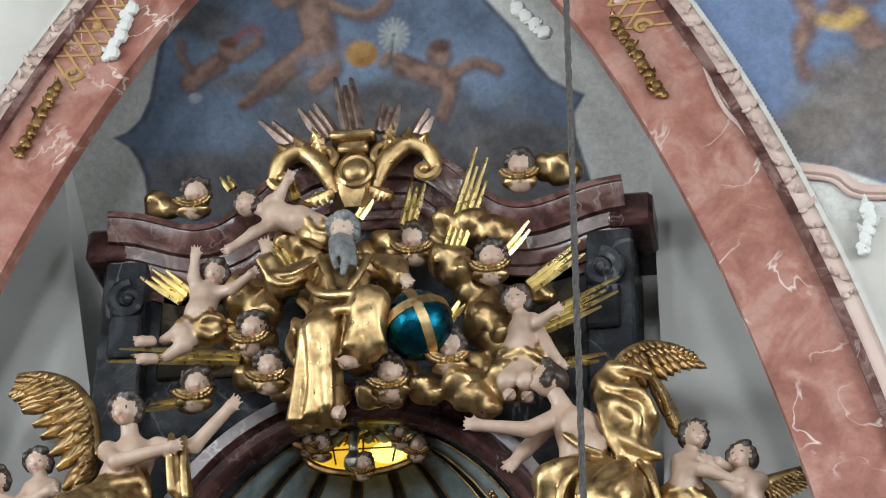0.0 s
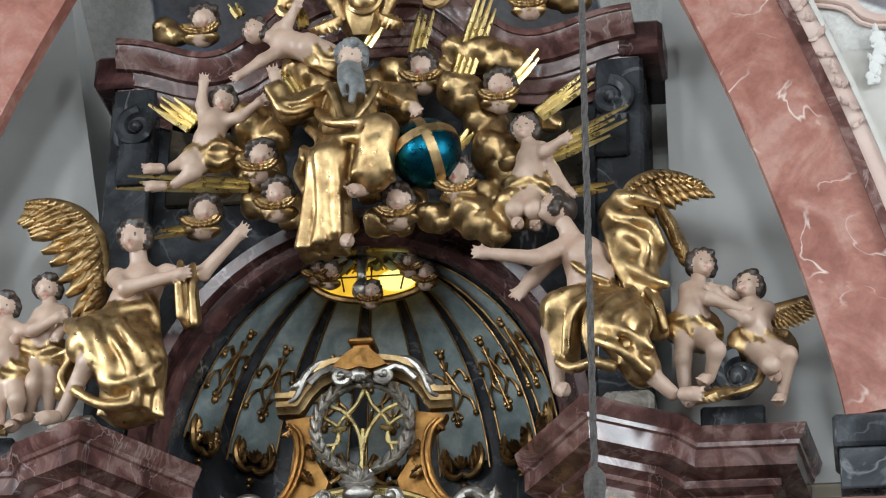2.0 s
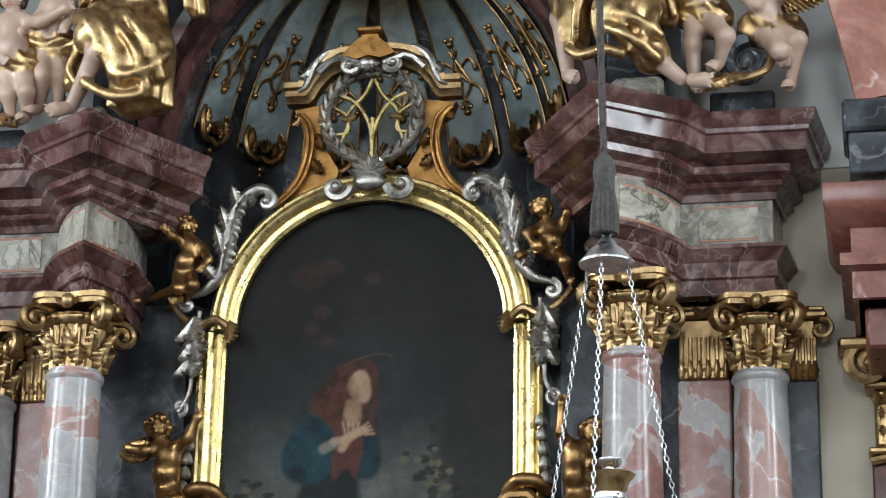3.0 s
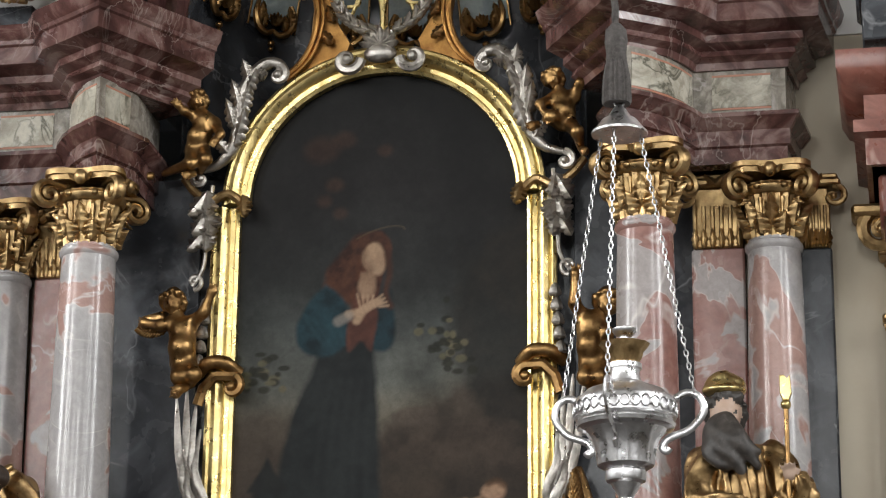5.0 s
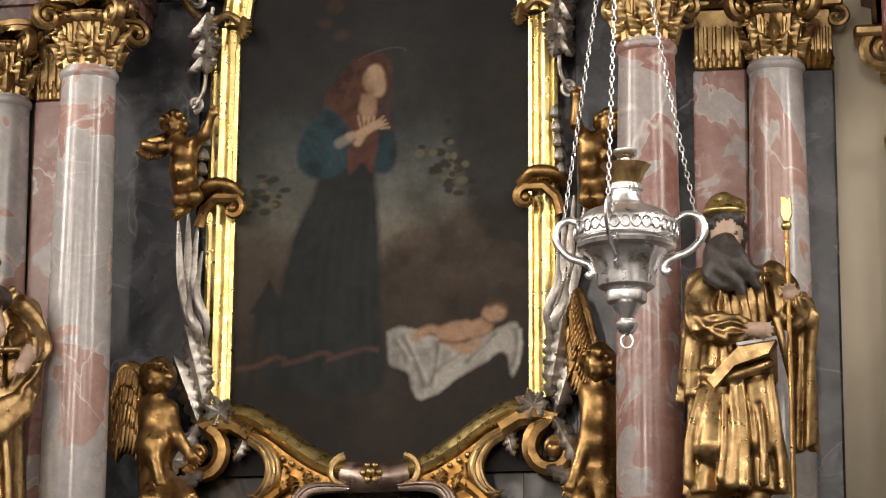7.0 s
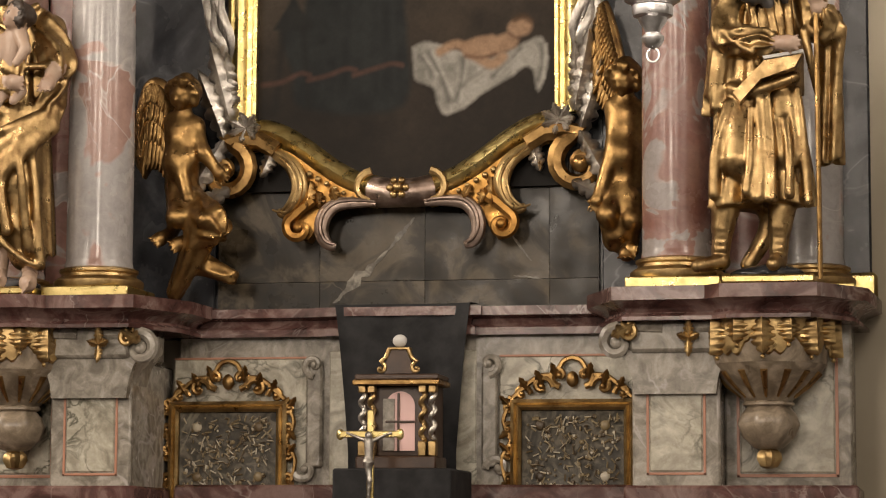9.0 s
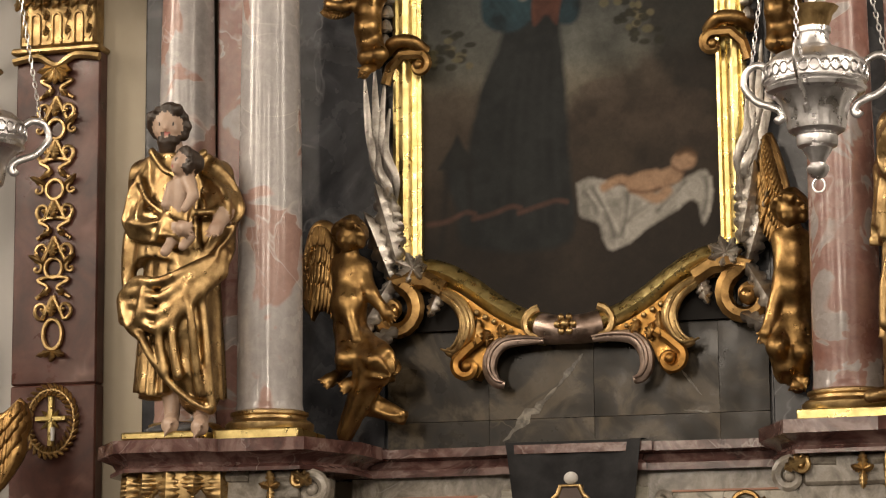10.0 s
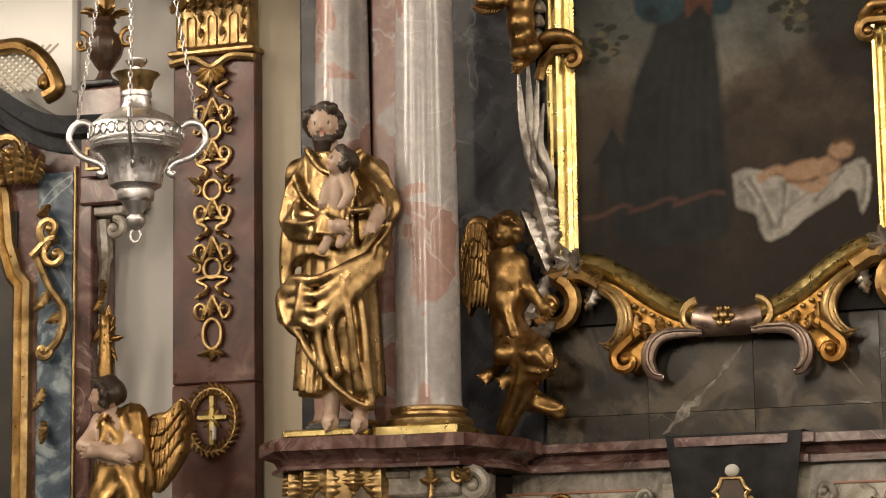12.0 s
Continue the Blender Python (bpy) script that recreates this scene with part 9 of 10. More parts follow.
# second fresco on the wall beside the arch
wp = Picture(2.0, 4.4, 9.55, 12.4, 0.0125)
wp.lay(1.0, SKY[0], (0.17, 0.22, 0.36), 1.6, 12)
for i, (cx, cs, rx, rs) in enumerate(((3.25, 10.1, 0.6, 0.3), (3.2, 10.5, 0.4, 0.22), (2.9, 10.2, 0.25, 0.18), (3.45, 10.75, 0.25, 0.22), (3.9, 10.4, 0.6, 0.5))):
    wp.spot(cx, cs, rx, rs, (0.12, 0.1, 0.09), (0.2, 0.175, 0.16), 0.6, 0.9, i + 60, 0.35)
for k, (pts, w) in enumerate((((( 2.85, 11.25), (2.92, 11.05), (2.86, 10.9)), 0.07), (((2.88, 10.95), (2.84, 10.75), (2.87, 10.6)), 0.04), (((3.1, 11.1), (3.2, 11.0), (3.28, 10.85)), 0.1), (((3.2, 11.25), (3.3, 11.2)), 0.1))):
    wp.stroke(list(pts), w, (0.1, 0.07, 0.06), None, 0.04, 0.7, k)
    wp.stroke([(x - 0.012, s + 0.012) for x, s in pts], w * 0.8, FLESH[0], FLESH[1], 0.03, 0.9, k + 3)
wp.stroke([(3.0, 11.02), (3.1, 10.98), (3.2, 11.04)], 0.05, (0.34, 0.22, 0.07), (0.5, 0.34, 0.12), 0.03, 0.9)
edge2 = [(1.9, 12.6), (2.11, 11.26), (2.28, 11.08), (2.32, 10.76), (2.42, 10.48), (2.53, 10.32), (2.62, 10.14), (2.74, 10.0), (3.0, 9.93), (3.3, 9.78), (4.5, 9.9), (4.5, 12.6)]
f2 = cover(wp.X, wp.Z, edge2, 0.01)[..., None]
keep = wp.C.copy()
wp.lay(1.0, (0.5, 0.485, 0.46), (0.58, 0.565, 0.54), 1.5, 1)
wp.C = wp.C * (1 - f2) + keep * f2


def wall_place(x, z):
    return (x, ARCH_Y - 0.004, z)


band_line = [q for q in arch_line(0.7) if q[0] > 0]
inside_arch = wp.X < np.interp(wp.Z, [q[1] for q in reversed(band_line)], [q[0] for q in reversed(band_line)])
structure(wp.done("fresco_wall", wall_place, LIME, shown=~inside_arch), "blue sky fresco in a stucco field beside the arch", "fresco")
pts = curve_through([(2.0, -0.87, 11.9), (2.06, -0.87, 11.26), (2.24, -0.87, 11.06), (2.28, -0.87, 10.76), (2.38, -0.87, 10.46), (2.5, -0.87, 10.28), (2.59, -0.87, 10.1), (2.72, -0.87, 9.95), (3.0, -0.87, 9.88), (3.3, -0.87, 9.73), (4.6, -0.87, 9.85)], 5)
structure(Geo().tube(pts, 0.035, 8).tube([(x - 0.03, y - 0.01, z - 0.05) for x, y, z in pts], 0.016, 6).done("trim_fresco", ROSE), "rose stucco moulding round the fresco", "trim")

# stucco and gilded ornaments on the arch


def garland(pts, mat, label, size=0.035):
    top = thing("garland", label, "garland", "arch garlands")
    g = Geo()
    line = curve_through(pts, 5)
    for i, q in enumerate(line):
        s = size * (0.7 + 0.5 * abs(math.sin(i * 1.9)))
        g.ball((q[0] + 0.4 * size * math.sin(i * 2.3), q[1] - 0.02, q[2]), (s, s * 0.7, s), 7)
        if i % 3 == 0:
            g.leaf(q, (q[0] + 0.07 * math.sin(i * 1.3), q[1] - 0.04, q[2] + 0.06 * math.cos(i * 1.3)), 0.05, 0.2, 0, 3)
    g.done("blossom_chain", mat, top)
    return top


AY = ARCH_Y - 0.03
garland([(1.68, AY, 11.12), (1.76, AY, 10.95), (1.84, AY, 10.8), (1.9, AY, 10.66), (1.98, AY, 10.52)], GOLD_DULL, "dull gilded blossom garland hanging on the arch")
garland([(-1.95, AY, 10.96), (-2.0, AY, 10.84), (-2.05, AY, 10.72), (-2.1, AY, 10.58), (-2.15, AY, 10.44)], GOLD_DULL, "dull gilded blossom garland hanging on the arch")
garland([(3.16, AY, 9.62), (3.18, AY, 9.52), (3.15, AY, 9.42), (3.12, AY, 9.3)], PLASTER, "grey stucco garland drop")
garland([(1.0, AY + 0.35, 11.55), (1.1, AY + 0.35, 11.42), (1.2, AY + 0.35, 11.3)], PLASTER, "white stucco garland on the arch edge", 0.045)
garland([(-1.5, AY, 11.55), (-1.55, AY, 11.35), (-1.62, AY, 11.15)], PLASTER, "white stucco garland on the arch edge", 0.045)
for sx in (-1, 1):
    vine = thing("stucco_vine", "rose stucco leaf vine along the arch moulding", "stucco ornament", "arch vines")
    line = [q for q in arch_line(0.61) if 9.0 < q[1] < 11.9 and q[0] * sx > 0]
    for k, (x, z) in enumerate(line):
        for e in (-1, 1):
            Geo().leaf((x, AY - 0.03, z), (x + 0.055 * e * math.cos(k * 0.9), AY - 0.06, z + 0.06 * math.sin(k * 1.7 + e)), 0.045, 0.15, 0, 3).done("leaf", ROSE, vine)
lattice = thing("lattice_panel", "ochre painted lattice with rosettes on the arch", "ornament", "arch lattices")
for sx in (-1, 1):
    g = Geo()
    for k in range(-3, 4):
        for e in (-1, 1):
            cx, cz = sx * 1.72, 11.42
            d = Vector((-sx * 0.5, 0.86))
            s = Vector((0.86, sx * 0.5))
            a = Vector((cx, cz)) + d * k * 0.11 - s * 0.15
            b = Vector((cx, cz)) + d * (k + e * 1.4) * 0.11 + s * 0.15
            g.tube([(a.x, AY + 0.006, a.y), (b.x, AY + 0.006, b.y)], 0.012, 5)
    g.scroll(sx * 1.86, AY, 11.06, 0.07, 1.3, 0, sx, 0.018).ball((sx * 1.72, AY, 11.42), 0.04, 8)
    g.done("lattice", FRESCO_GOLD, lattice, "ochre lattice and scroll")

# imposts and entablature of the chancel wall
for sx in (-1, 1):
    ent = thing("wall_entablature", "red-brown painted entablature of the chancel wall", "entablature", kind="structure")
    path = [(sx * 2.82, 0.12), (sx * 2.82, -0.75), (sx * 9.0, -0.75)]
    Geo().sweep(path, [(-0.3, 6.1), (0.0, 6.1), (0.0, 6.25), (0.06, 6.27), (0.06, 6.34), (0.0, 6.36), (0.0, 6.5), (0.1, 6.55), (0.14, 6.62), (0.14, 6.72), (-0.3, 6.74)], flip=sx).done("cornice", RED_ENT, ent, "red-brown cornice")
    x0, x1 = sorted((sx * 2.84, sx * 9.0))
    Geo().box(x0, x1, -0.72, 0.11, 6.1, 7.19, 0.01).done("core", PLASTER, ent)
    x0, x1 = sorted((sx * 2.83, sx * 3.45))
    Geo().box(x0, x1, -0.92, -0.5, 6.76, 7.0, 0.01).done("impost", SLATE, ent, "dark grey impost")
    x0, x1 = sorted((sx * 2.8, sx * 3.5))
    Geo().box(x0, x1, -0.95, -0.5, 7.0, 7.19, 0.02).done("impost_cap", SLATE, ent, "dark grey impost cap")
    x0, x1 = sorted((sx * 2.88, sx * 3.43))
    Geo().box(x0, x1, -0.6, 0.11, 5.86, 6.1, 0.02).done("necking", RED_ENT, ent, "red-brown necking")

# ---- red pilasters with gilded strapwork ----
for sx in (-1, 1):
    pil = thing("wall_pilaster", "dark red marble pilaster with gilded strapwork and capital", "pilaster", "wall pilasters")
    x0, x1 = sorted((sx * 2.88, sx * 3.43))
    cx = (x0 + x1) / 2
    Geo().box(x0, x1, 0.0, 0.118, 0.0, 3.4, 0.01).done("shaft", PILASTER_RED, pil, smooth=False)
    Geo().box(x0 + 0.002, x1 - 0.002, 0.0, 0.118, 3.404, 5.45, 0.01).done("shaft", PILASTER_RED, pil, smooth=False)
    g = Geo()
    g.box(cx - 0.25, cx + 0.25, -0.03, 0.118, 5.46, 5.8, 0.02)
    for k in range(3):
        xx = cx - 0.14 + 0.14 * k
        g.tube([(xx - 0.028, -0.035, 5.48), (xx - 0.028, -0.035, 5.64)] + [(xx - 0.028 * math.cos(a), -0.035, 5.64 + 0.03 * math.sin(a)) for a in (0.5, 1.0, 1.57, 2.1, 2.6)] + [(xx + 0.028, -0.035, 5.64), (xx + 0.028, -0.035, 5.48)], 0.01, 6)
    for k in range(4):
        xx = cx - 0.21 + 0.14 * k
        for zz in (5.56, 5.66, 5.74):
            g.leaf((xx, -0.03, zz + 0.03), (xx, -0.055, zz - 0.035), 0.05, 0.1, 0, 3)
        g.tube([(xx + 0.014 * math.sin(1.2 * i), -0.036, 5.5 + 0.025 * i) for i in range(11)], 0.006, 5)
    g.box(cx - 0.29, cx + 0.29, -0.06, 0.118, 5.42, 5.46, 0.012).box(cx - 0.3, cx + 0.3, -0.06, 0.118, 5.8, 5.84, 0.012)
    for k in range(9):
        g.leaf((cx - 0.24 + 0.06 * k, -0.06, 5.78), (cx - 0.24 + 0.06 * k, -0.09, 5.68 + 0.03 * (k % 2)), 0.06, 0.1, 0, 3)
    g.done("capital_body", GOLD, pil, "gilded capital body")
    for s in (-1, 1):
        Geo().scroll(cx + s * 0.27, -0.07, 5.94, 0.13, 1.9, math.pi / 2, -s, 0.04).done("volute", GOLD, pil, "gilded volute")
    Geo().box(cx - 0.44, cx + 0.44, -0.12, 0.118, 6.02, 6.09, 0.02).done("abacus", GOLD, pil, "gilded abacus")
    for k in range(7):
        a = radians(200 + 140 * k / 6)
        Geo().leaf((cx, -0.03, 5.34), (cx + 0.12 * math.cos(a), -0.05, 5.34 + 0.12 * math.sin(a)), 0.06, 0.1, 0, 3).done("shell_flute", GOLD, pil)
    g = Geo()
    g.tube(curve_through([(cx - 0.28, -0.03, 5.38), (cx - 0.12, -0.03, 5.4), (cx, -0.03, 5.34), (cx + 0.12, -0.03, 5.4), (cx + 0.28, -0.03, 5.38)], 5), 0.025, 7)
    g.done("festoon", GOLD, pil, "gilded festoon")
    # strapwork chain, link by link
    zs = [5.2, 5.08, 4.95, 4.82, 4.7, 4.58, 4.46, 4.34, 4.22, 4.1, 3.98, 3.86]
    for k, z in enumerate(zs):
        g = Geo()
        kind = (0, 2, 1, 2, 0, 1, 2, 0, 2, 1, 0, 2)[k]
        if kind == 0:
            for s in (-1, 1):
                g.tube(curve_through([(cx, -0.02, z + 0.07), (cx + s * 0.1, -0.02, z + 0.05), (cx + s * 0.03, -0.03, z), (cx + s * 0.11, -0.02, z - 0.06)], 5), 0.013, 6)
                g.leaf((cx + s * 0.02, -0.02, z), (cx + s * 0.08, -0.04, z - 0.05), 0.05, 0.1, 0, 3)
        elif kind == 1:
            g.tube([(cx + 0.055 * math.cos(a), -0.02, z + 0.06 * math.sin(a)) for a in [6.283 * i / 18 for i in range(18)]], 0.013, 6, closed=True)
            for s in (-1, 1):
                g.scroll(cx + s * 0.11, -0.02, z, 0.04, 1.2, math.pi / 2, s, 0.011)
                g.leaf((cx + s * 0.06, -0.02, z + 0.03), (cx + s * 0.15, -0.04, z + 0.08), 0.05, 0.15, 0, 3)
        else:
            for s in (-1, 1):
                g.scroll(cx + s * 0.07, -0.02, z - 0.01, 0.06, 1.2, -math.pi / 2, s, 0.014, tail=[(cx, z + 0.07)])
            g.leaf((cx, -0.02, z + 0.05), (cx, -0.05, z - 0.06), 0.07, 0.1)
        g.done("strap_link", GOLD, pil, "gilded strapwork link")
    g = Geo()
    g.tube([(cx + 0.06 * math.cos(a), -0.02, 3.7 + 0.09 * math.sin(a)) for a in [6.283 * i / 20 for i in range(20)]], 0.014, 6, closed=True)
    for s in (-1, 0, 1):
        g.leaf((cx, -0.02, 3.6), (cx + s * 0.09, -0.04, 3.53 + abs(s) * 0.04), 0.05, 0.1, 0, 3)
    g.done("pendant", GOLD, pil, "gilded pendant ring")
    g = Geo()
    for i in range(30):
        a = 6.283 * i / 30
        for s in (-1, 1):
            g.leaf((cx + 0.15 * math.cos(a), -0.02, 3.18 + 0.19 * math.sin(a)), (cx + (0.15 + s * 0.04) * math.cos(a + 0.2), -0.035, 3.18 + (0.19 + s * 0.04) * math.sin(a + 0.2)), 0.03, 0.1, 0, 2)
    g.tube([(cx + 0.15 * math.cos(a), -0.02, 3.18 + 0.19 * math.sin(a)) for a in [6.283 * i / 36 for i in range(36)]], 0.01, 6, closed=True)
    g.done("wreath", GOLD, pil, "gilded laurel wreath")
    g = Geo()
    g.box(cx - 0.018, cx + 0.018, -0.035, 0.0, 3.03, 3.33, 0.006).box(cx - 0.1, cx + 0.1, -0.033, 0.0, 3.18, 3.212, 0.006)
    for k in range(4):
        a = radians(45 + 90 * k)
        g.leaf((cx, -0.02, 3.19), (cx + 0.08 * math.cos(a), -0.03, 3.19 + 0.08 * math.sin(a)), 0.03, 0.05, 0, 2)
    g.done("cross", GOLD_PALE, pil, "gilded cross")
    # candle bracket on the cross
    Geo().lathe(cx + 0.03, -0.06, [(0.012, 3.06), (0.014, 3.14)], 10).done("candle", PLASTER, pil, "white candle stub")

# ---- hanging silver lamps ----


def sanctuary_lamp(x, y, lean, handles):
    top = thing("hanging_lamp", "engraved silver sanctuary lamp on three chains", "lamp", "hanging lamps")
    knop = Geo().lathe(x, y, [(0.01, 3.61), (0.03, 3.62), (0.045, 3.645), (0.045, 3.66), (0.03, 3.675), (0.035, 3.69), (0.055, 3.72), (0.06, 3.735), (0.08, 3.745), (0.083, 3.755), (0.083, 3.785), (0.078, 3.79)], 40).done("knop", SILVER, top)
    Geo().lathe(x, y, [(0.085, 3.79), (0.115, 3.81), (0.12, 3.84), (0.125, 3.88), (0.14, 3.92), (0.165, 3.95), (0.175, 3.96)], 64, 0, 18, 0.018).done("bowl", SILVER, top, "fluted silver bowl")
    rim = Geo().lathe(x, y, [(0.175, 3.955), (0.2, 3.965), (0.205, 3.98), (0.19, 3.99), (0.195, 4.0), (0.208, 4.005), (0.21, 4.07), (0.2, 4.085), (0.185, 4.095), (0.16, 4.12), (0.11, 4.14), (0.07, 4.16), (0.06, 4.19), (0.062, 4.21), (0.07, 4.215), (0.07, 4.235), (0.05, 4.24)], 64).done("rim", SILVER, top, "engraved silver rim and shoulder")
    g = Geo()
    for i in range(30):
        a = 6.283 * i / 30
        c, s = math.cos(a), math.sin(a)
        ring = []
        for k in range(10):
            b = 6.283 * k / 10
            o = 0.02 * math.cos(b)
            ring.append((x + 0.211 * c - s * o, y + 0.211 * s + c * o, 4.038 + 0.024 * math.sin(b)))
        g.tube(ring, 0.0035, 4, closed=True, up=(c, s, 0))
    g.done("engraved_ring_band", SILVER, rim, "engraved band of rings")["kind"] = "stuff"
    cup = Geo().lathe(x, y, [(0.055, 4.235), (0.07, 4.26), (0.078, 4.29), (0.1, 4.315), (0.104, 4.32), (0.09, 4.318), (0.05, 4.28)], 40, 0, 12, 0.03).done("oil_cup", GOLD, top, "gilded cup")
    Geo().lathe(x, y, [(0.02, 4.28), (0.022, 4.35), (0.04, 4.36), (0.05, 4.375), (0.05, 4.385), (0.02, 4.39)], 24).done("top_disc", SILVER, cup)
    bell = (x - 0.01, 5.24)
    canopy = Geo().lathe(bell[0], y, [(0.118, 5.235), (0.12, 5.245), (0.1, 5.265), (0.075, 5.3), (0.05, 5.315), (0.035, 5.34), (0.02, 5.36), (0.01, 5.37)], 32).done("canopy", SILVER, top, "silver bell canopy")
    Geo().tube([(bell[0] + 0.022 * math.cos(a), y, 5.385 + 0.025 * math.sin(a)) for a in [6.283 * i / 14 for i in range(14)]], 0.005, 6, closed=True).done("hook_ring", SILVER, canopy)
    Geo().tube([(x + 0.025 * math.cos(a), y, 3.585 + 0.028 * math.sin(a)) for a in [6.283 * i / 16 for i in range(16)]], 0.005, 6, closed=True).done("pull_ring", SILVER, knop)
    link = bpy.data.meshes.new("chain_link")
    lg = Geo()
    lg.tube([(0.0085 * math.cos(a), 0, 0.017 * math.sin(a)) for a in [6.283 * i / 8 for i in range(8)]], 0.0028, 4, closed=True)
    link.from_pydata(lg.v, [], lg.f)
    link.materials.append(SILVER)
    for i, deg in enumerate(handles):
        a = radians(deg)
        c, s = math.cos(a), math.sin(a)
        pts = [(0.205, 4.09), (0.25, 4.115), (0.3, 4.1), (0.322, 4.045), (0.29, 3.99), (0.25, 3.955), (0.2, 3.935), (0.165, 3.915), (0.15, 3.885), (0.165, 3.87), (0.178, 3.885)]
        line = curve_through([(x + c * r, y + s * r, z) for r, z in pts], 5)
        Geo().tube(line, 0.016, 8, 0, 0.5, (-s, c, 0)).done("scroll_handle", SILVER, top, "flat silver scroll handle")
        p0, p1 = Vector((x + c * 0.285, y + s * 0.285, 4.105)), Vector((bell[0] + c * 0.085, y + s * 0.085, 5.25))
        n = 42
        d = (p1 - p0).normalized()
        q0 = d.to_track_quat("Z", "X")
        for k in range(n):
            ob = new("chain_link", link)
            ob.parent = top
            ob.matrix_basis = Matrix.LocRotScale(p0.lerp(p1, (k + 0.5) / n), q0 @ Euler((0, 0, radians(90 * (k % 2)))).to_quaternion(), None)
    rope = thing("lamp_rope", "dark twisted rope with a tassel that holds the lamp", "rope", "lamp ropes")
    g = Geo()
    for ph in (0, 2.09, 4.19):
        pts = []
        for k in range(240):
            u = k / 239
            z = 5.7 + u * 9.3
            pts.append((x - 0.02 + lean * u + 0.008 * math.cos(u * 190 + ph), y + 0.008 * math.sin(u * 190 + ph), z))
        g.tube(pts, 0.01, 5)
    g.done("strand", ROPE, rope)
    Geo().lathe(x - 0.02, y, [(0.02, 5.74), (0.045, 5.71), (0.05, 5.66), (0.042, 5.6), (0.046, 5.58), (0.042, 5.56)], 20).done("tassel_head", ROPE, rope, "dark tassel head")
    Geo().lathe(x - 0.02, y, [(0.042, 5.57), (0.055, 5.5), (0.06, 5.4), (0.058, 5.375), (0.02, 5.38)], 48, 0, 20, 0.07).done("tassel_fringe", ROPE, rope, "dark tassel fringe")
    return top


sanctuary_lamp(1.85, -3.85, -0.22, (8, 262, 162))
sanctuary_lamp(-1.84, -3.85, 0.0, (40, 290, 184))

# ---- on the predella: veil, reliquaries, tabernacle, cross ----
veil = Geo()
vs, fs = [], []
NX, NZ = 30, 24
for j in range(NZ + 1):
    v = j / NZ
    z = 2.955 - 1.2 * max(0, v - 0.08) / 0.92
    half = 0.405 - 0.1 * min(1, v * 1.4) ** 0.7
    for i in range(NX + 1):
        u = -1 + 2 * i / NX
        fold = 0.02 * math.sin(9 * u + 2 * v) * (0.2 + v) + 0.04 * abs(u) ** 6
        y = (-0.02 - 1.4 * v if v < 0.08 else -0.135) - fold
        vs.append((0.03 + half * u, y, z - 0.03 * (1 - u * u) * (1 - v) * 0))
for j in range(NZ):
    for i in range(NX):
        a = j * (NX + 1) + i
        fs.append((a, a + 1, a + NX + 2, a + NX + 1))
o = len(vs)
vs += [(x, y + 0.006, z - 0.002) for x, y, z in vs]
fs += [tuple(q + o for q in f)[::-1] for f in fs]
tagged(veil.add(vs, fs).done("black_veil", CLOTH_BLACK, angle=180), "black cloth veil draped over the predella ledge", "cloth")

RELIC = marble("relic_field", (0.03, 0.026, 0.02), (0.07, 0.06, 0.045), (0.15, 0.13, 0.1), (0.3, 0.27, 0.2), 0.5, 14.0, 0.6)
RELIC_BIT, t, n, l, p = nodes_of("relic_bits")
geo = n.new("ShaderNodeNewGeometry")
l.new(ramp(t, geo.outputs["Random Per Island"], [(0.0, (0.035, 0.022, 0.012)), (0.35, (0.12, 0.08, 0.04)), (0.7, (0.26, 0.2, 0.11)), (1.0, (0.5, 0.46, 0.38))]), p.inputs["Base Color"])
p.inputs["Roughness"].default_value = 0.4


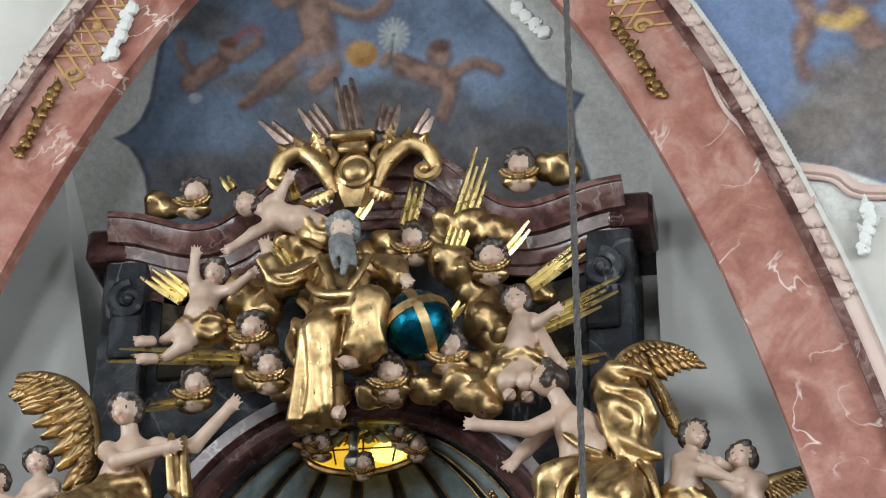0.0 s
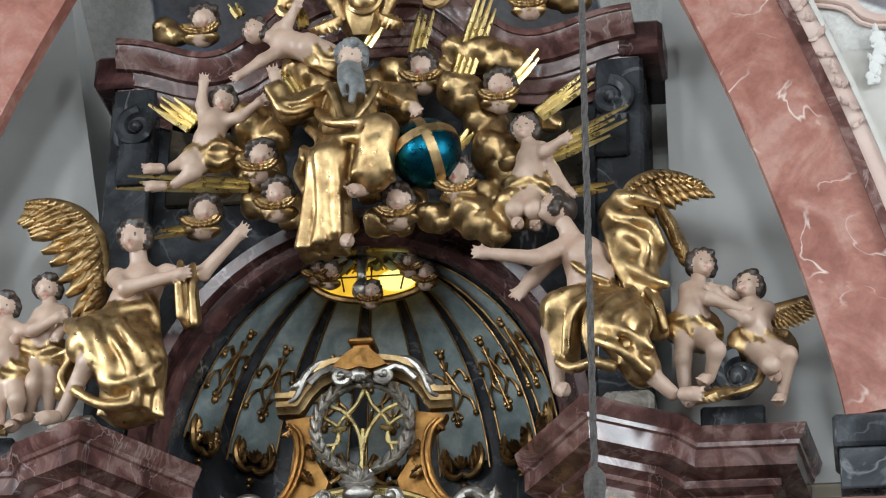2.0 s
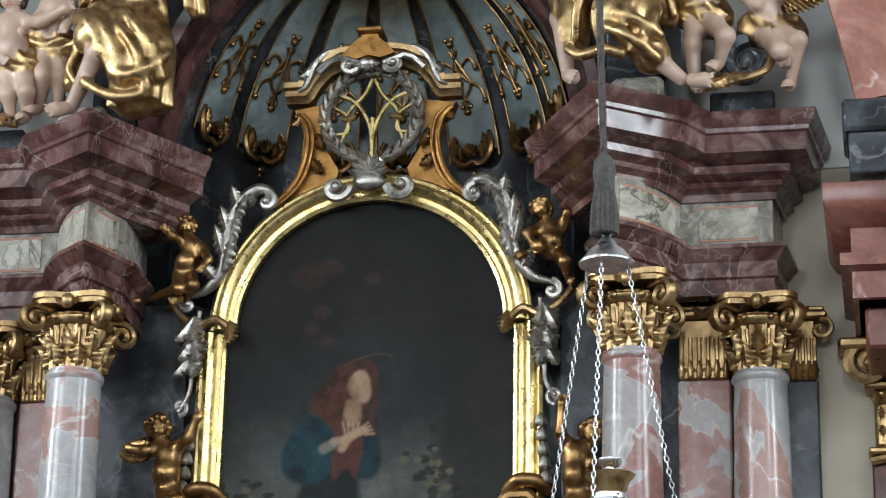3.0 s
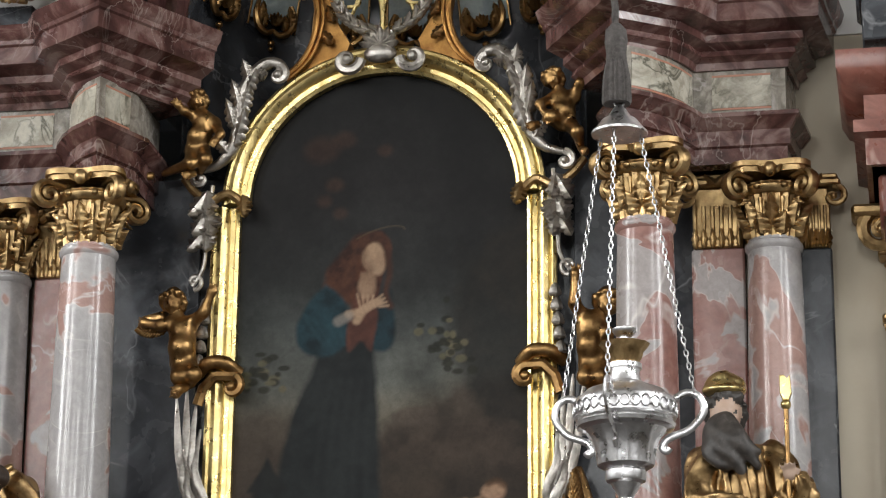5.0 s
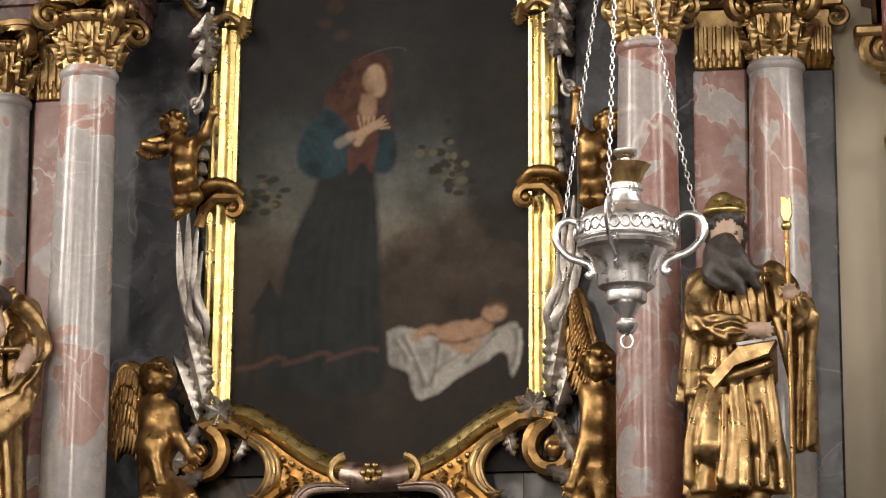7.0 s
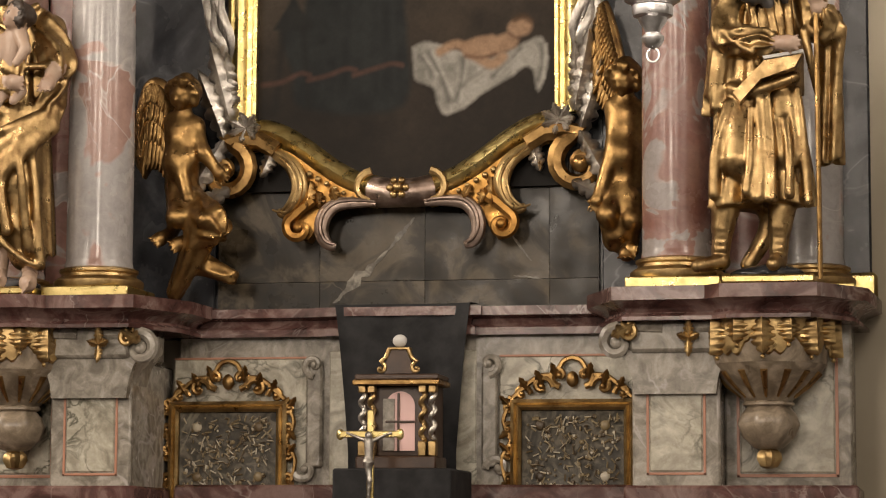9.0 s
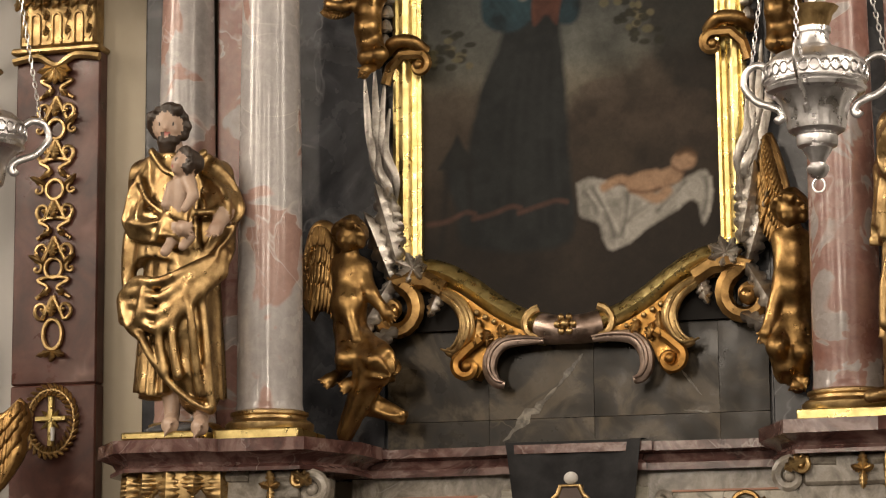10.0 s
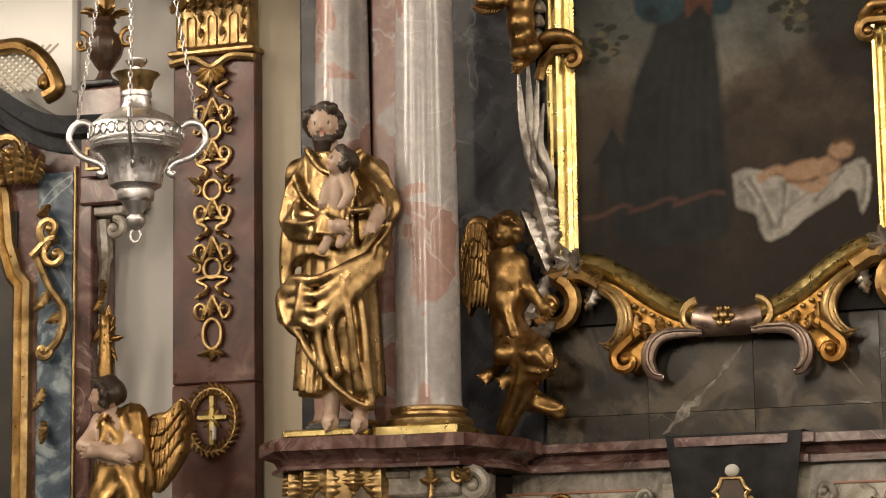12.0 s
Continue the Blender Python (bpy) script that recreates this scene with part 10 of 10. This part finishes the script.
def reliquary(cx, seed):
    top = thing("reliquary_frame", "gilded rococo frame filled with small relics under glass", "reliquary", "reliquaries")
    y = -0.03
    x0, x1, z0, z1 = cx - 0.285, cx + 0.285, 1.91, 2.36
    field = Geo().box(x0, x1, y - 0.01, y + 0.02, z0, z1, 0.004).done("backing", RELIC, top, "mottled relic field", smooth=False)
    rnd = random.Random(seed)
    g = Geo()
    for i in range(260):
        x, z = rnd.uniform(x0 + 0.03, x1 - 0.03), rnd.uniform(z0 + 0.03, z1 - 0.03)
        if rnd.random() < 0.5:
            g.ball((x, y - 0.014, z), (rnd.uniform(0.006, 0.015), 0.008, rnd.uniform(0.006, 0.014)), 6)
        else:
            a = rnd.uniform(0, 3.14)
            g.tube([(x - 0.018 * math.cos(a), y - 0.016, z - 0.018 * math.sin(a)), (x + 0.018 * math.cos(a), y - 0.018, z + 0.018 * math.sin(a))], 0.005, 5)
    for sx in (-1, 1):
        for sz in (-1, 1):
            g.ball((cx + sx * 0.18, y - 0.014, 2.135 + sz * 0.14), (0.028, 0.012, 0.028), 12)
    g.done("relic_field", RELIC_BIT, field, "small wrapped relics")["kind"] = "stuff"
    prof = [(0.0, 0.0), (0.0, 0.03), (0.015, 0.045), (0.03, 0.03), (0.04, 0.045), (0.06, 0.03), (0.06, 0.0)]
    Geo().rail([(x0, z0), (x0, z1), (x1, z1), (x1, z0)], prof, 0, y, closed=True, flip=-1).done("moulding", GOLD, top, "gilded moulding")
    # pierced rococo surround
    for sx in (-1, 1):
        g = Geo()
        ex = cx + sx * 0.345
        for z, r, h in ((2.38, 0.05, 1), (2.26, 0.055, -1), (2.12, 0.05, 1), (1.98, 0.055, -1)):
            g.scroll(ex + sx * 0.015, y - 0.02, z, r, 1.2, h * math.pi / 2, sx * h, 0.016)
            g.leaf((ex, y - 0.02, z), (ex + sx * 0.06, y - 0.04, z + h * 0.06), 0.045, 0.2, 0, 3)
        g.tube(curve_through([(ex, y - 0.02, 2.4), (ex + sx * 0.04, y - 0.02, 2.3), (ex, y - 0.02, 2.2), (ex + sx * 0.05, y - 0.02, 2.08), (ex, y - 0.02, 1.9)], 5), 0.013, 6)
        g.done("side_scroll", GOLD_DULL, top, "worn gilded side scroll")
    for zz, h in ((2.43, 1),):
        g = Geo()
        for sx in (-1, 1):
            g.scroll(cx + sx * 0.28, y - 0.02, zz + 0.02, 0.05, 1.2, 0 if sx < 0 else math.pi, -sx, 0.018)
            g.scroll(cx + sx * 0.17, y - 0.02, zz + 0.06, 0.065, 1.2, 0 if sx < 0 else math.pi, -sx, 0.02)
            g.scroll(cx + sx * 0.07, y - 0.02, zz + 0.12, 0.06, 1.2, -math.pi / 2, sx, 0.02)
            g.tube(curve_through([(cx + sx * 0.33, y - 0.02, zz), (cx + sx * 0.2, y - 0.02, zz + 0.11), (cx + sx * 0.1, y - 0.02, zz + 0.13), (cx + sx * 0.05, y - 0.02, zz + 0.2), (cx, y - 0.02, zz + 0.22)], 5), 0.015, 6)
            for k in range(3):
                g.leaf((cx + sx * (0.25 - 0.08 * k), y - 0.02, zz + 0.04 + 0.03 * k), (cx + sx * (0.29 - 0.09 * k), y - 0.05, zz + 0.11 + 0.04 * k), 0.05, 0.2, 0, 3)
        g.ball((cx, y - 0.02, zz + 0.1), (0.035, 0.02, 0.045), 10)
        g.done("crest", GOLD_DULL, top, "worn gilded pierced crest")
    g = Geo()
    for sx in (-1, 1):
        g.scroll(cx + sx * 0.2, y - 0.02, 1.82, 0.05, 1.2, math.pi / 2, sx, 0.016).scroll(cx + sx * 0.09, y - 0.02, 1.82, 0.045, 1.2, -math.pi / 2, sx, 0.016)
    g.tube([(cx - 0.3, y - 0.02, 1.84), (cx + 0.3, y - 0.02, 1.84)], 0.016, 6)
    g.done("foot_scroll", GOLD_DULL, top, "worn gilded foot scroll")
    return top


reliquary(-1.0, 1)
reliquary(0.965, 2)

m, t, n, l, p = nodes_of("rosy_glass")
p.inputs["Base Color"].default_value = (0.75, 0.5, 0.48, 1)
p.inputs["Roughness"].default_value = 0.15
ROSY = m
tab = thing("tabernacle_shrine", "small dark wooden shrine with gilded twisted columns and glass door", "shrine")
TY = -0.5
Geo().box(-0.13, 0.31, TY - 0.1, TY + 0.2, 2.02, 2.09, 0.008).done("foot", WOOD_DARK, tab, "dark wooden foot")
Geo().box(-0.11, 0.29, TY - 0.02, TY + 0.2, 2.09, 2.47, 0.006).done("case", WOOD_DARK, tab, "dark wooden case")
Geo().box(-0.15, 0.33, TY - 0.11, TY + 0.2, 2.47, 2.5, 0.006).done("cornice", GOLD_DULL, tab, "gilded cornice")
Geo().box(-0.14, 0.32, TY - 0.09, TY + 0.2, 2.5, 2.53, 0.006).done("cap", WOOD_DARK, tab)
door = [(0.02, 2.12), (0.18, 2.12)] + arc(0.1, 2.36, 0.08, 0.08, 0, 180, 12)
glass = Geo().prism(door, TY - 0.03, TY).done("glass_door", ROSY, tab, "rosy reflecting glass door", smooth=False)
Geo().box(0.005, 0.07, TY - 0.036, TY - 0.03, 2.12, 2.4, 0.002).done("curtain", GREY_MARBLE, tab, "pale curtain behind glass", smooth=False)
Geo().box(0.085, 0.097, TY - 0.04, TY - 0.03, 2.12, 2.43, 0.002).done("glazing_bar", WOOD_DARK, glass, smooth=False)
Geo().box(0.02, 0.18, TY - 0.04, TY - 0.031, 2.27, 2.282, 0.002).done("glazing_bar", WOOD_DARK, glass, smooth=False)
for x in (-0.1, -0.05, 0.23, 0.285):
    pts = [(x + 0.012 * math.cos(k * 0.9), TY - 0.06 + 0.012 * math.sin(k * 0.9), 2.17 + k * 0.0118) for k in range(23)]
    Geo().tube(pts, 0.015, 8).done("twisted_column", SILVER_LEAF if x in (-0.1, 0.285) else GOLD, tab, "small twisted column")
    Geo().box(x - 0.022, x + 0.022, TY - 0.085, TY - 0.03, 2.43, 2.47, 0.005).done("capital", GOLD, tab, "small gilded capital")
    Geo().box(x - 0.022, x + 0.022, TY - 0.085, TY - 0.03, 2.09, 2.17, 0.005).done("column_foot", GOLD, tab, "small gilded column foot")
for s in (-1, 1):
    Geo().scroll(0.1 + s * 0.1, TY - 0.08, 2.56, 0.035, 1.1, math.pi / 2, s, 0.012, tail=[(0.1 + s * 0.05, 2.67), (0.1 + s * 0.07, 2.62)]).done("gable_scroll", GOLD, tab, "gilded gable scroll")
Geo().prism([(0.02, 2.53), (0.18, 2.53), (0.17, 2.6), (0.14, 2.66), (0.06, 2.66), (0.03, 2.6)], TY - 0.08, TY, 0, 0.04).done("gable", WOOD_DARK, tab, "dark gable with pale inset")
Geo().box(0.04, 0.16, TY - 0.09, TY, 2.66, 2.675, 0.004).done("gable_top", GOLD, tab, "gilded gable top")
Geo().ball((0.1, TY - 0.05, 2.71), (0.04, 0.03, 0.035), 14).done("shell_finial", PLASTER, tab, "white shell finial")
tagged(Geo().box(-0.22, 0.42, -0.75, -0.14, 1.25, 2.02, 0.01).done("shrine_stand", CLOTH_BLACK), "black draped stand under the small shrine", "stand")

cross = thing("crucifix", "gilded standing cross with a small silver figure", "cross")
Geo().box(0.005, 0.041, -0.915, -0.89, 1.2, 2.32, 0.005).done("upright", GOLD_PALE, cross, "gilded upright")
Geo().box(-0.14, 0.18, -0.917, -0.892, 2.175, 2.21, 0.005).done("arm", GOLD_PALE, cross, "gilded cross arm")
for x in (-0.14, 0.18):
    Geo().ball((x, -0.905, 2.192), (0.022, 0.012, 0.03), 10).done("arm_end", GOLD_PALE, cross, "gilded trefoil end")
sculpt_g = Geo()
sculpt(sculpt_g, [egg((0.022, -0.95, 2.185), 0.022), cap((0.022, -0.94, 2.15), (0.022, -0.94, 2.05), 0.026, 0.022), cap((0.022, -0.935, 2.15), (-0.1, -0.93, 2.2), 0.012, 0.009), cap((0.022, -0.935, 2.15), (0.14, -0.93, 2.2), 0.012, 0.009), cap((0.018, -0.945, 2.05), (0.03, -0.95, 1.95), 0.022, 0.014), cap((0.03, -0.95, 1.95), (0.02, -0.935, 1.85), 0.014, 0.01), egg((0.022, -0.95, 2.04), (0.034, 0.024, 0.025), 0, 0.004)], 0.007, 0.01)
sculpt_g.done("corpus", SILVER_LEAF, cross, "small silvered figure")

# staff and book of the bearded saint, head cloth
staff = thing("staff", "long gilded staff with a spade-shaped tip", "staff")
Geo().tube([(2.37, -0.95, 2.97), (2.36, -0.95, 4.74)], 0.013, 8).done("shaft", GOLD_DULL, staff)
Geo().ball((2.36, -0.95, 4.74), 0.028, 12).done("knob", GOLD_PALE, staff)
Geo().prism([(2.345, 4.76), (2.375, 4.76), (2.392, 4.8), (2.385, 4.9), (2.37, 4.88), (2.355, 4.9), (2.33, 4.9), (2.33, 4.8)], -0.962, -0.94, 0, 0.1).done("tip", GOLD_PALE, staff)
book = thing("open_book", "open gilded book resting on the saint's hip", "book")
Geo().prism([(1.93, 3.93), (2.1, 4.1), (2.3, 4.13), (2.26, 4.06), (2.08, 4.0), (1.97, 3.88)], -1.0, -0.9, 0, 0.04).done("cover", GOLD_SAINT, book, "gilded cover")
Geo().prism([(2.09, 4.115), (2.3, 4.145), (2.3, 4.128), (2.1, 4.1)], -1.02, -0.92, 0, 0.02).done("page", PLASTER, book, "white page edge")
tagged(sculpt(Geo(), [egg((2.03, -0.76, 4.9), (0.115, 0.115, 0.075), 0, 0.008), egg((2.03, -0.8, 4.86), (0.122, 0.112, 0.03))], 0.012, 0.02).done("head_cloth", GOLD_PALE, angle=75), "pale gilded cap on the saint's head", "cap")
for sx in (-1, 1):
    x0, x1 = sorted((sx * 1.86, sx * 2.34))
    tagged(Geo().box(x0, x1, -0.93, -0.45, 2.956, 3.0, 0.01).done("statue_plinth", GOLD_PALE), "low gilded plinth under the saint", "plinth", "statue plinths")
    tagged(sculpt(Geo(), [egg((sx * 2.08, -0.74, 3.02), (0.2, 0.17, 0.045), 0, 0.01)], 0.016, 0.02).done("statue_rock", SLATE, angle=75), "dark green-grey rock under the saint's feet", "rock base", "rock bases")

# ---- side altar ----
side = thing("side_altar", "side altar with blue marbled panels, gilded frame and swept grey cornice", "side altar")
Geo().box(-6.4, -3.86, -0.22, 0.11, 0.0, 5.0, 0.01).done("body", RED_MARBLE, side, "brown marble body")
Geo().box(-4.22, -3.98, -0.235, -0.2, 1.5, 4.72, 0.006).done("panel", BLUE_MARBLE, side, "blue marbled panel", smooth=False)
Geo().box(-3.975, -3.958, -0.245, -0.2, 1.5, 4.75, 0.004).done("fillet", GOLD, side, "gilded fillet")
g = Geo()
g.rail([(-4.25, 1.5), (-4.25, 4.05), (-4.31, 4.12), (-4.37, 4.3), (-4.4, 4.6), (-4.5, 4.85), (-5.2, 5.0)], [(0.0, 0.0), (0.0, 0.06), (-0.03, 0.09), (-0.05, 0.06), (-0.08, 0.1), (-0.11, 0.06), (-0.11, 0.0)], 0, -0.22, flip=1)
g.done("gilded_frame", GOLD, side, "gilded moulded frame")
Geo().box(-6.3, -4.36, -0.24, -0.21, 1.5, 4.5, 0.004).done("side_picture", CANVAS, side, "dark picture", smooth=False)
g = Geo()
g.scroll(-4.1, -0.3, 4.36, 0.09, 1.3, -math.pi / 2, -1, 0.03)
g.scroll(-4.06, -0.3, 4.2, 0.1, 1.3, math.pi / 2, 1, 0.03, tail=[(-4.22, 4.2), (-4.12, 4.29)])
g.tube(curve_through([(-4.2, -0.28, 4.2), (-4.1, -0.3, 4.0), (-4.0, -0.3, 3.85), (-4.04, -0.3, 3.68), (-4.16, -0.28, 3.58)], 6), 0.028, 8)
g.scroll(-4.14, -0.3, 3.62, 0.06, 1.2, 0, -1, 0.022)
for a, b in (((-4.1, 4.0), (-4.18, 3.85)), ((-4.0, 3.85), (-4.1, 3.78)), ((-4.2, 4.45), (-4.08, 4.5)), ((-4.15, 3.4), (-4.18, 3.25)), ((-4.15, 3.2), (-4.12, 3.05))):
    g.leaf((a[0], -0.28, a[1]), (b[0], -0.32, b[1]), 0.08, 0.2)
g.done("rocaille", GOLD, side, "gilded rocaille scrollwork")
g = Geo()
for k in range(5):
    g.leaf((-4.42 + 0.05 * k, -0.32, 4.65), (-4.46 + 0.09 * k, -0.38, 4.9 - 0.05 * abs(k - 2)), 0.1, 0.2)
g.scroll(-4.36, -0.34, 4.84, 0.12, 1.3, math.pi, -1, 0.04)
g.done("shell", GOLD, side, "gilded shell crest")
sw = curve_through([(-6.0, 0, 5.9), (-5.2, 0, 5.75), (-4.7, 0, 5.45), (-4.46, 0, 5.28), (-4.22, 0, 5.12), (-4.03, 0, 5.04), (-3.7, 0, 5.02)], 6)
Geo().rail([(x, z) for x, y, z in sw], [(-0.3, 0.0), (-0.3, 0.06), (-0.22, 0.08), (-0.2, 0.14), (-0.12, 0.16), (-0.1, 0.24), (0.0, 0.3), (0.02, 0.0)], 0, -0.1, flip=-1).done("swept_cornice", SLATE, side, "swept grey marble cornice")
g = Geo()
g.tube(curve_through([(-4.8, -0.36, 5.75), (-4.5, -0.38, 5.52), (-4.28, -0.38, 5.5), (-4.12, -0.38, 5.4), (-4.02, -0.38, 5.22), (-4.1, -0.38, 5.16)], 6), 0.05, 9)
g.scroll(-4.1, -0.38, 5.24, 0.09, 1.2, -math.pi / 2, 1, 0.035)
g.done("crest_scroll", GOLD_DULL, side, "worn gilded crest scroll")
LATTICE = paint("pale_lattice", (0.55, 0.5, 0.42), (0.65, 0.6, 0.52), 0.5, 20)
g = Geo()
for k in range(-6, 8):
    for e in (-1, 1):
        g.tube([(-4.55 + 0.05 * k - e * 0.16, -0.34, 5.22), (-4.55 + 0.05 * k + e * 0.16, -0.34, 5.5)], 0.009, 4)
g.done("lattice", LATTICE, side, "pale openwork lattice")
Geo().box(-3.94, -3.62, -0.3, 0.11, 4.96, 5.22, 0.02).done("entablature_block", RED_MARBLE, side, "brown marble block")
Geo().box(-3.9, -3.66, -0.305, -0.29, 4.66, 4.9, 0.01).done("block_panel", RED_MARBLE, side, "brown marble panel")
Geo().box(-3.94, -3.62, -0.25, 0.11, 4.5, 4.97, 0.015).done("frieze_block", RED_MARBLE, side, "brown marble frieze block")
g = Geo()
g.rail([(-3.86, 4.7), (-3.86, 4.84), (-3.7, 4.84), (-3.7, 4.7)], [(0, 0), (0, 0.014), (0.014, 0.014), (0.014, 0)], 0, -0.306, closed=True)
g.done("block_fillet", GOLD, side, "gilded fillet")
g = Geo()
g.box(-3.9, -3.66, -0.2, 0.11, 4.44, 4.5, 0.012)
g.scroll(-3.74, -0.16, 4.36, 0.07, 1.3, math.pi / 2, -1, 0.03)
g.tube(curve_through([(-3.84, -0.12, 4.42), (-3.82, -0.12, 4.2), (-3.85, -0.1, 3.95), (-3.86, -0.1, 3.6)], 5), [0.05] * 6 + [0.035] * 10, 8)
g.done("console", GREY_MARBLE, side, "pale grey scroll console")
g = Geo()
for k in range(4):
    g.leaf((-3.82, -0.16, 4.05 - 0.09 * k), (-3.82 + 0.03 * (-1) ** k, -0.2, 3.93 - 0.09 * k), 0.06, 0.15)
g.done("drop", GOLD_DULL, side, "worn gilded leaf drop")
urn = thing("urn", "dark bronze and gilt urn finial on the side altar", "urn")
Geo().box(-3.9, -3.68, -0.32, -0.1, 5.222, 5.26, 0.01).done("plinth", SLATE, urn)
Geo().lathe(-3.79, -0.21, [(0.08, 5.26), (0.05, 5.29), (0.035, 5.33), (0.06, 5.37), (0.1, 5.43), (0.115, 5.5), (0.1, 5.55), (0.06, 5.58), (0.05, 5.61), (0.07, 5.64), (0.05, 5.67)], 36, 0, 9, 0.05).done("vase", WOOD_DARK, urn, "dark lobed vase")
g = Geo()
for i in range(9):
    a = 6.283 * i / 9
    c, s = math.cos(a), math.sin(a)
    g.leaf((-3.79 + 0.05 * c, -0.21 + 0.05 * s, 5.36), (-3.79 + 0.115 * c, -0.21 + 0.115 * s, 5.5), 0.04, 0.02, 0, 3, (c, s, 0))
    g.leaf((-3.79 + 0.03 * c, -0.21 + 0.03 * s, 5.66), (-3.79 + 0.13 * c, -0.21 + 0.13 * s, 5.74), 0.05, 0.3, 0, 3, (c * 0.5, s * 0.5, -0.8))
g.lathe(-3.79, -0.21, [(0.03, 5.66), (0.05, 5.72), (0.06, 5.8), (0.04, 5.9), (0.01, 5.95)], 16, 0, 5, 0.15)
for s in (-1, 1):
    g.scroll(-3.79 + s * 0.16, -0.21, 5.52, 0.07, 1.2, math.pi / 2, s, 0.018)
g.done("gilt_leaves", GOLD_DULL, urn, "worn gilt leaves")
tagged(Geo().box(-3.62, -3.1, -0.95, -0.45, 0.0, 2.3, 0.02).done("angel_pedestal", RED_MARBLE), "brown marble pedestal under the side altar angel", "pedestal")

m, t, n, l, p = nodes_of("daylit_pane")
p.inputs["Base Color"].default_value = (0.8, 0.8, 0.78, 1)
p.inputs["Emission Color"].default_value = (1.0, 0.96, 0.9, 1)
p.inputs["Emission Strength"].default_value = 0.28
win = thing("window_1", "bright daylit window behind the side altar crest", "window", kind="structure")
Geo().box(-4.9, -4.14, 0.09, 0.117, 5.35, 6.08, 0.004).done("pane", m, win, "bright pane", smooth=False)
Geo().box(-4.16, -4.12, 0.07, 0.118, 5.3, 6.09, 0.006).done("window_frame", PLASTER, win, smooth=False)
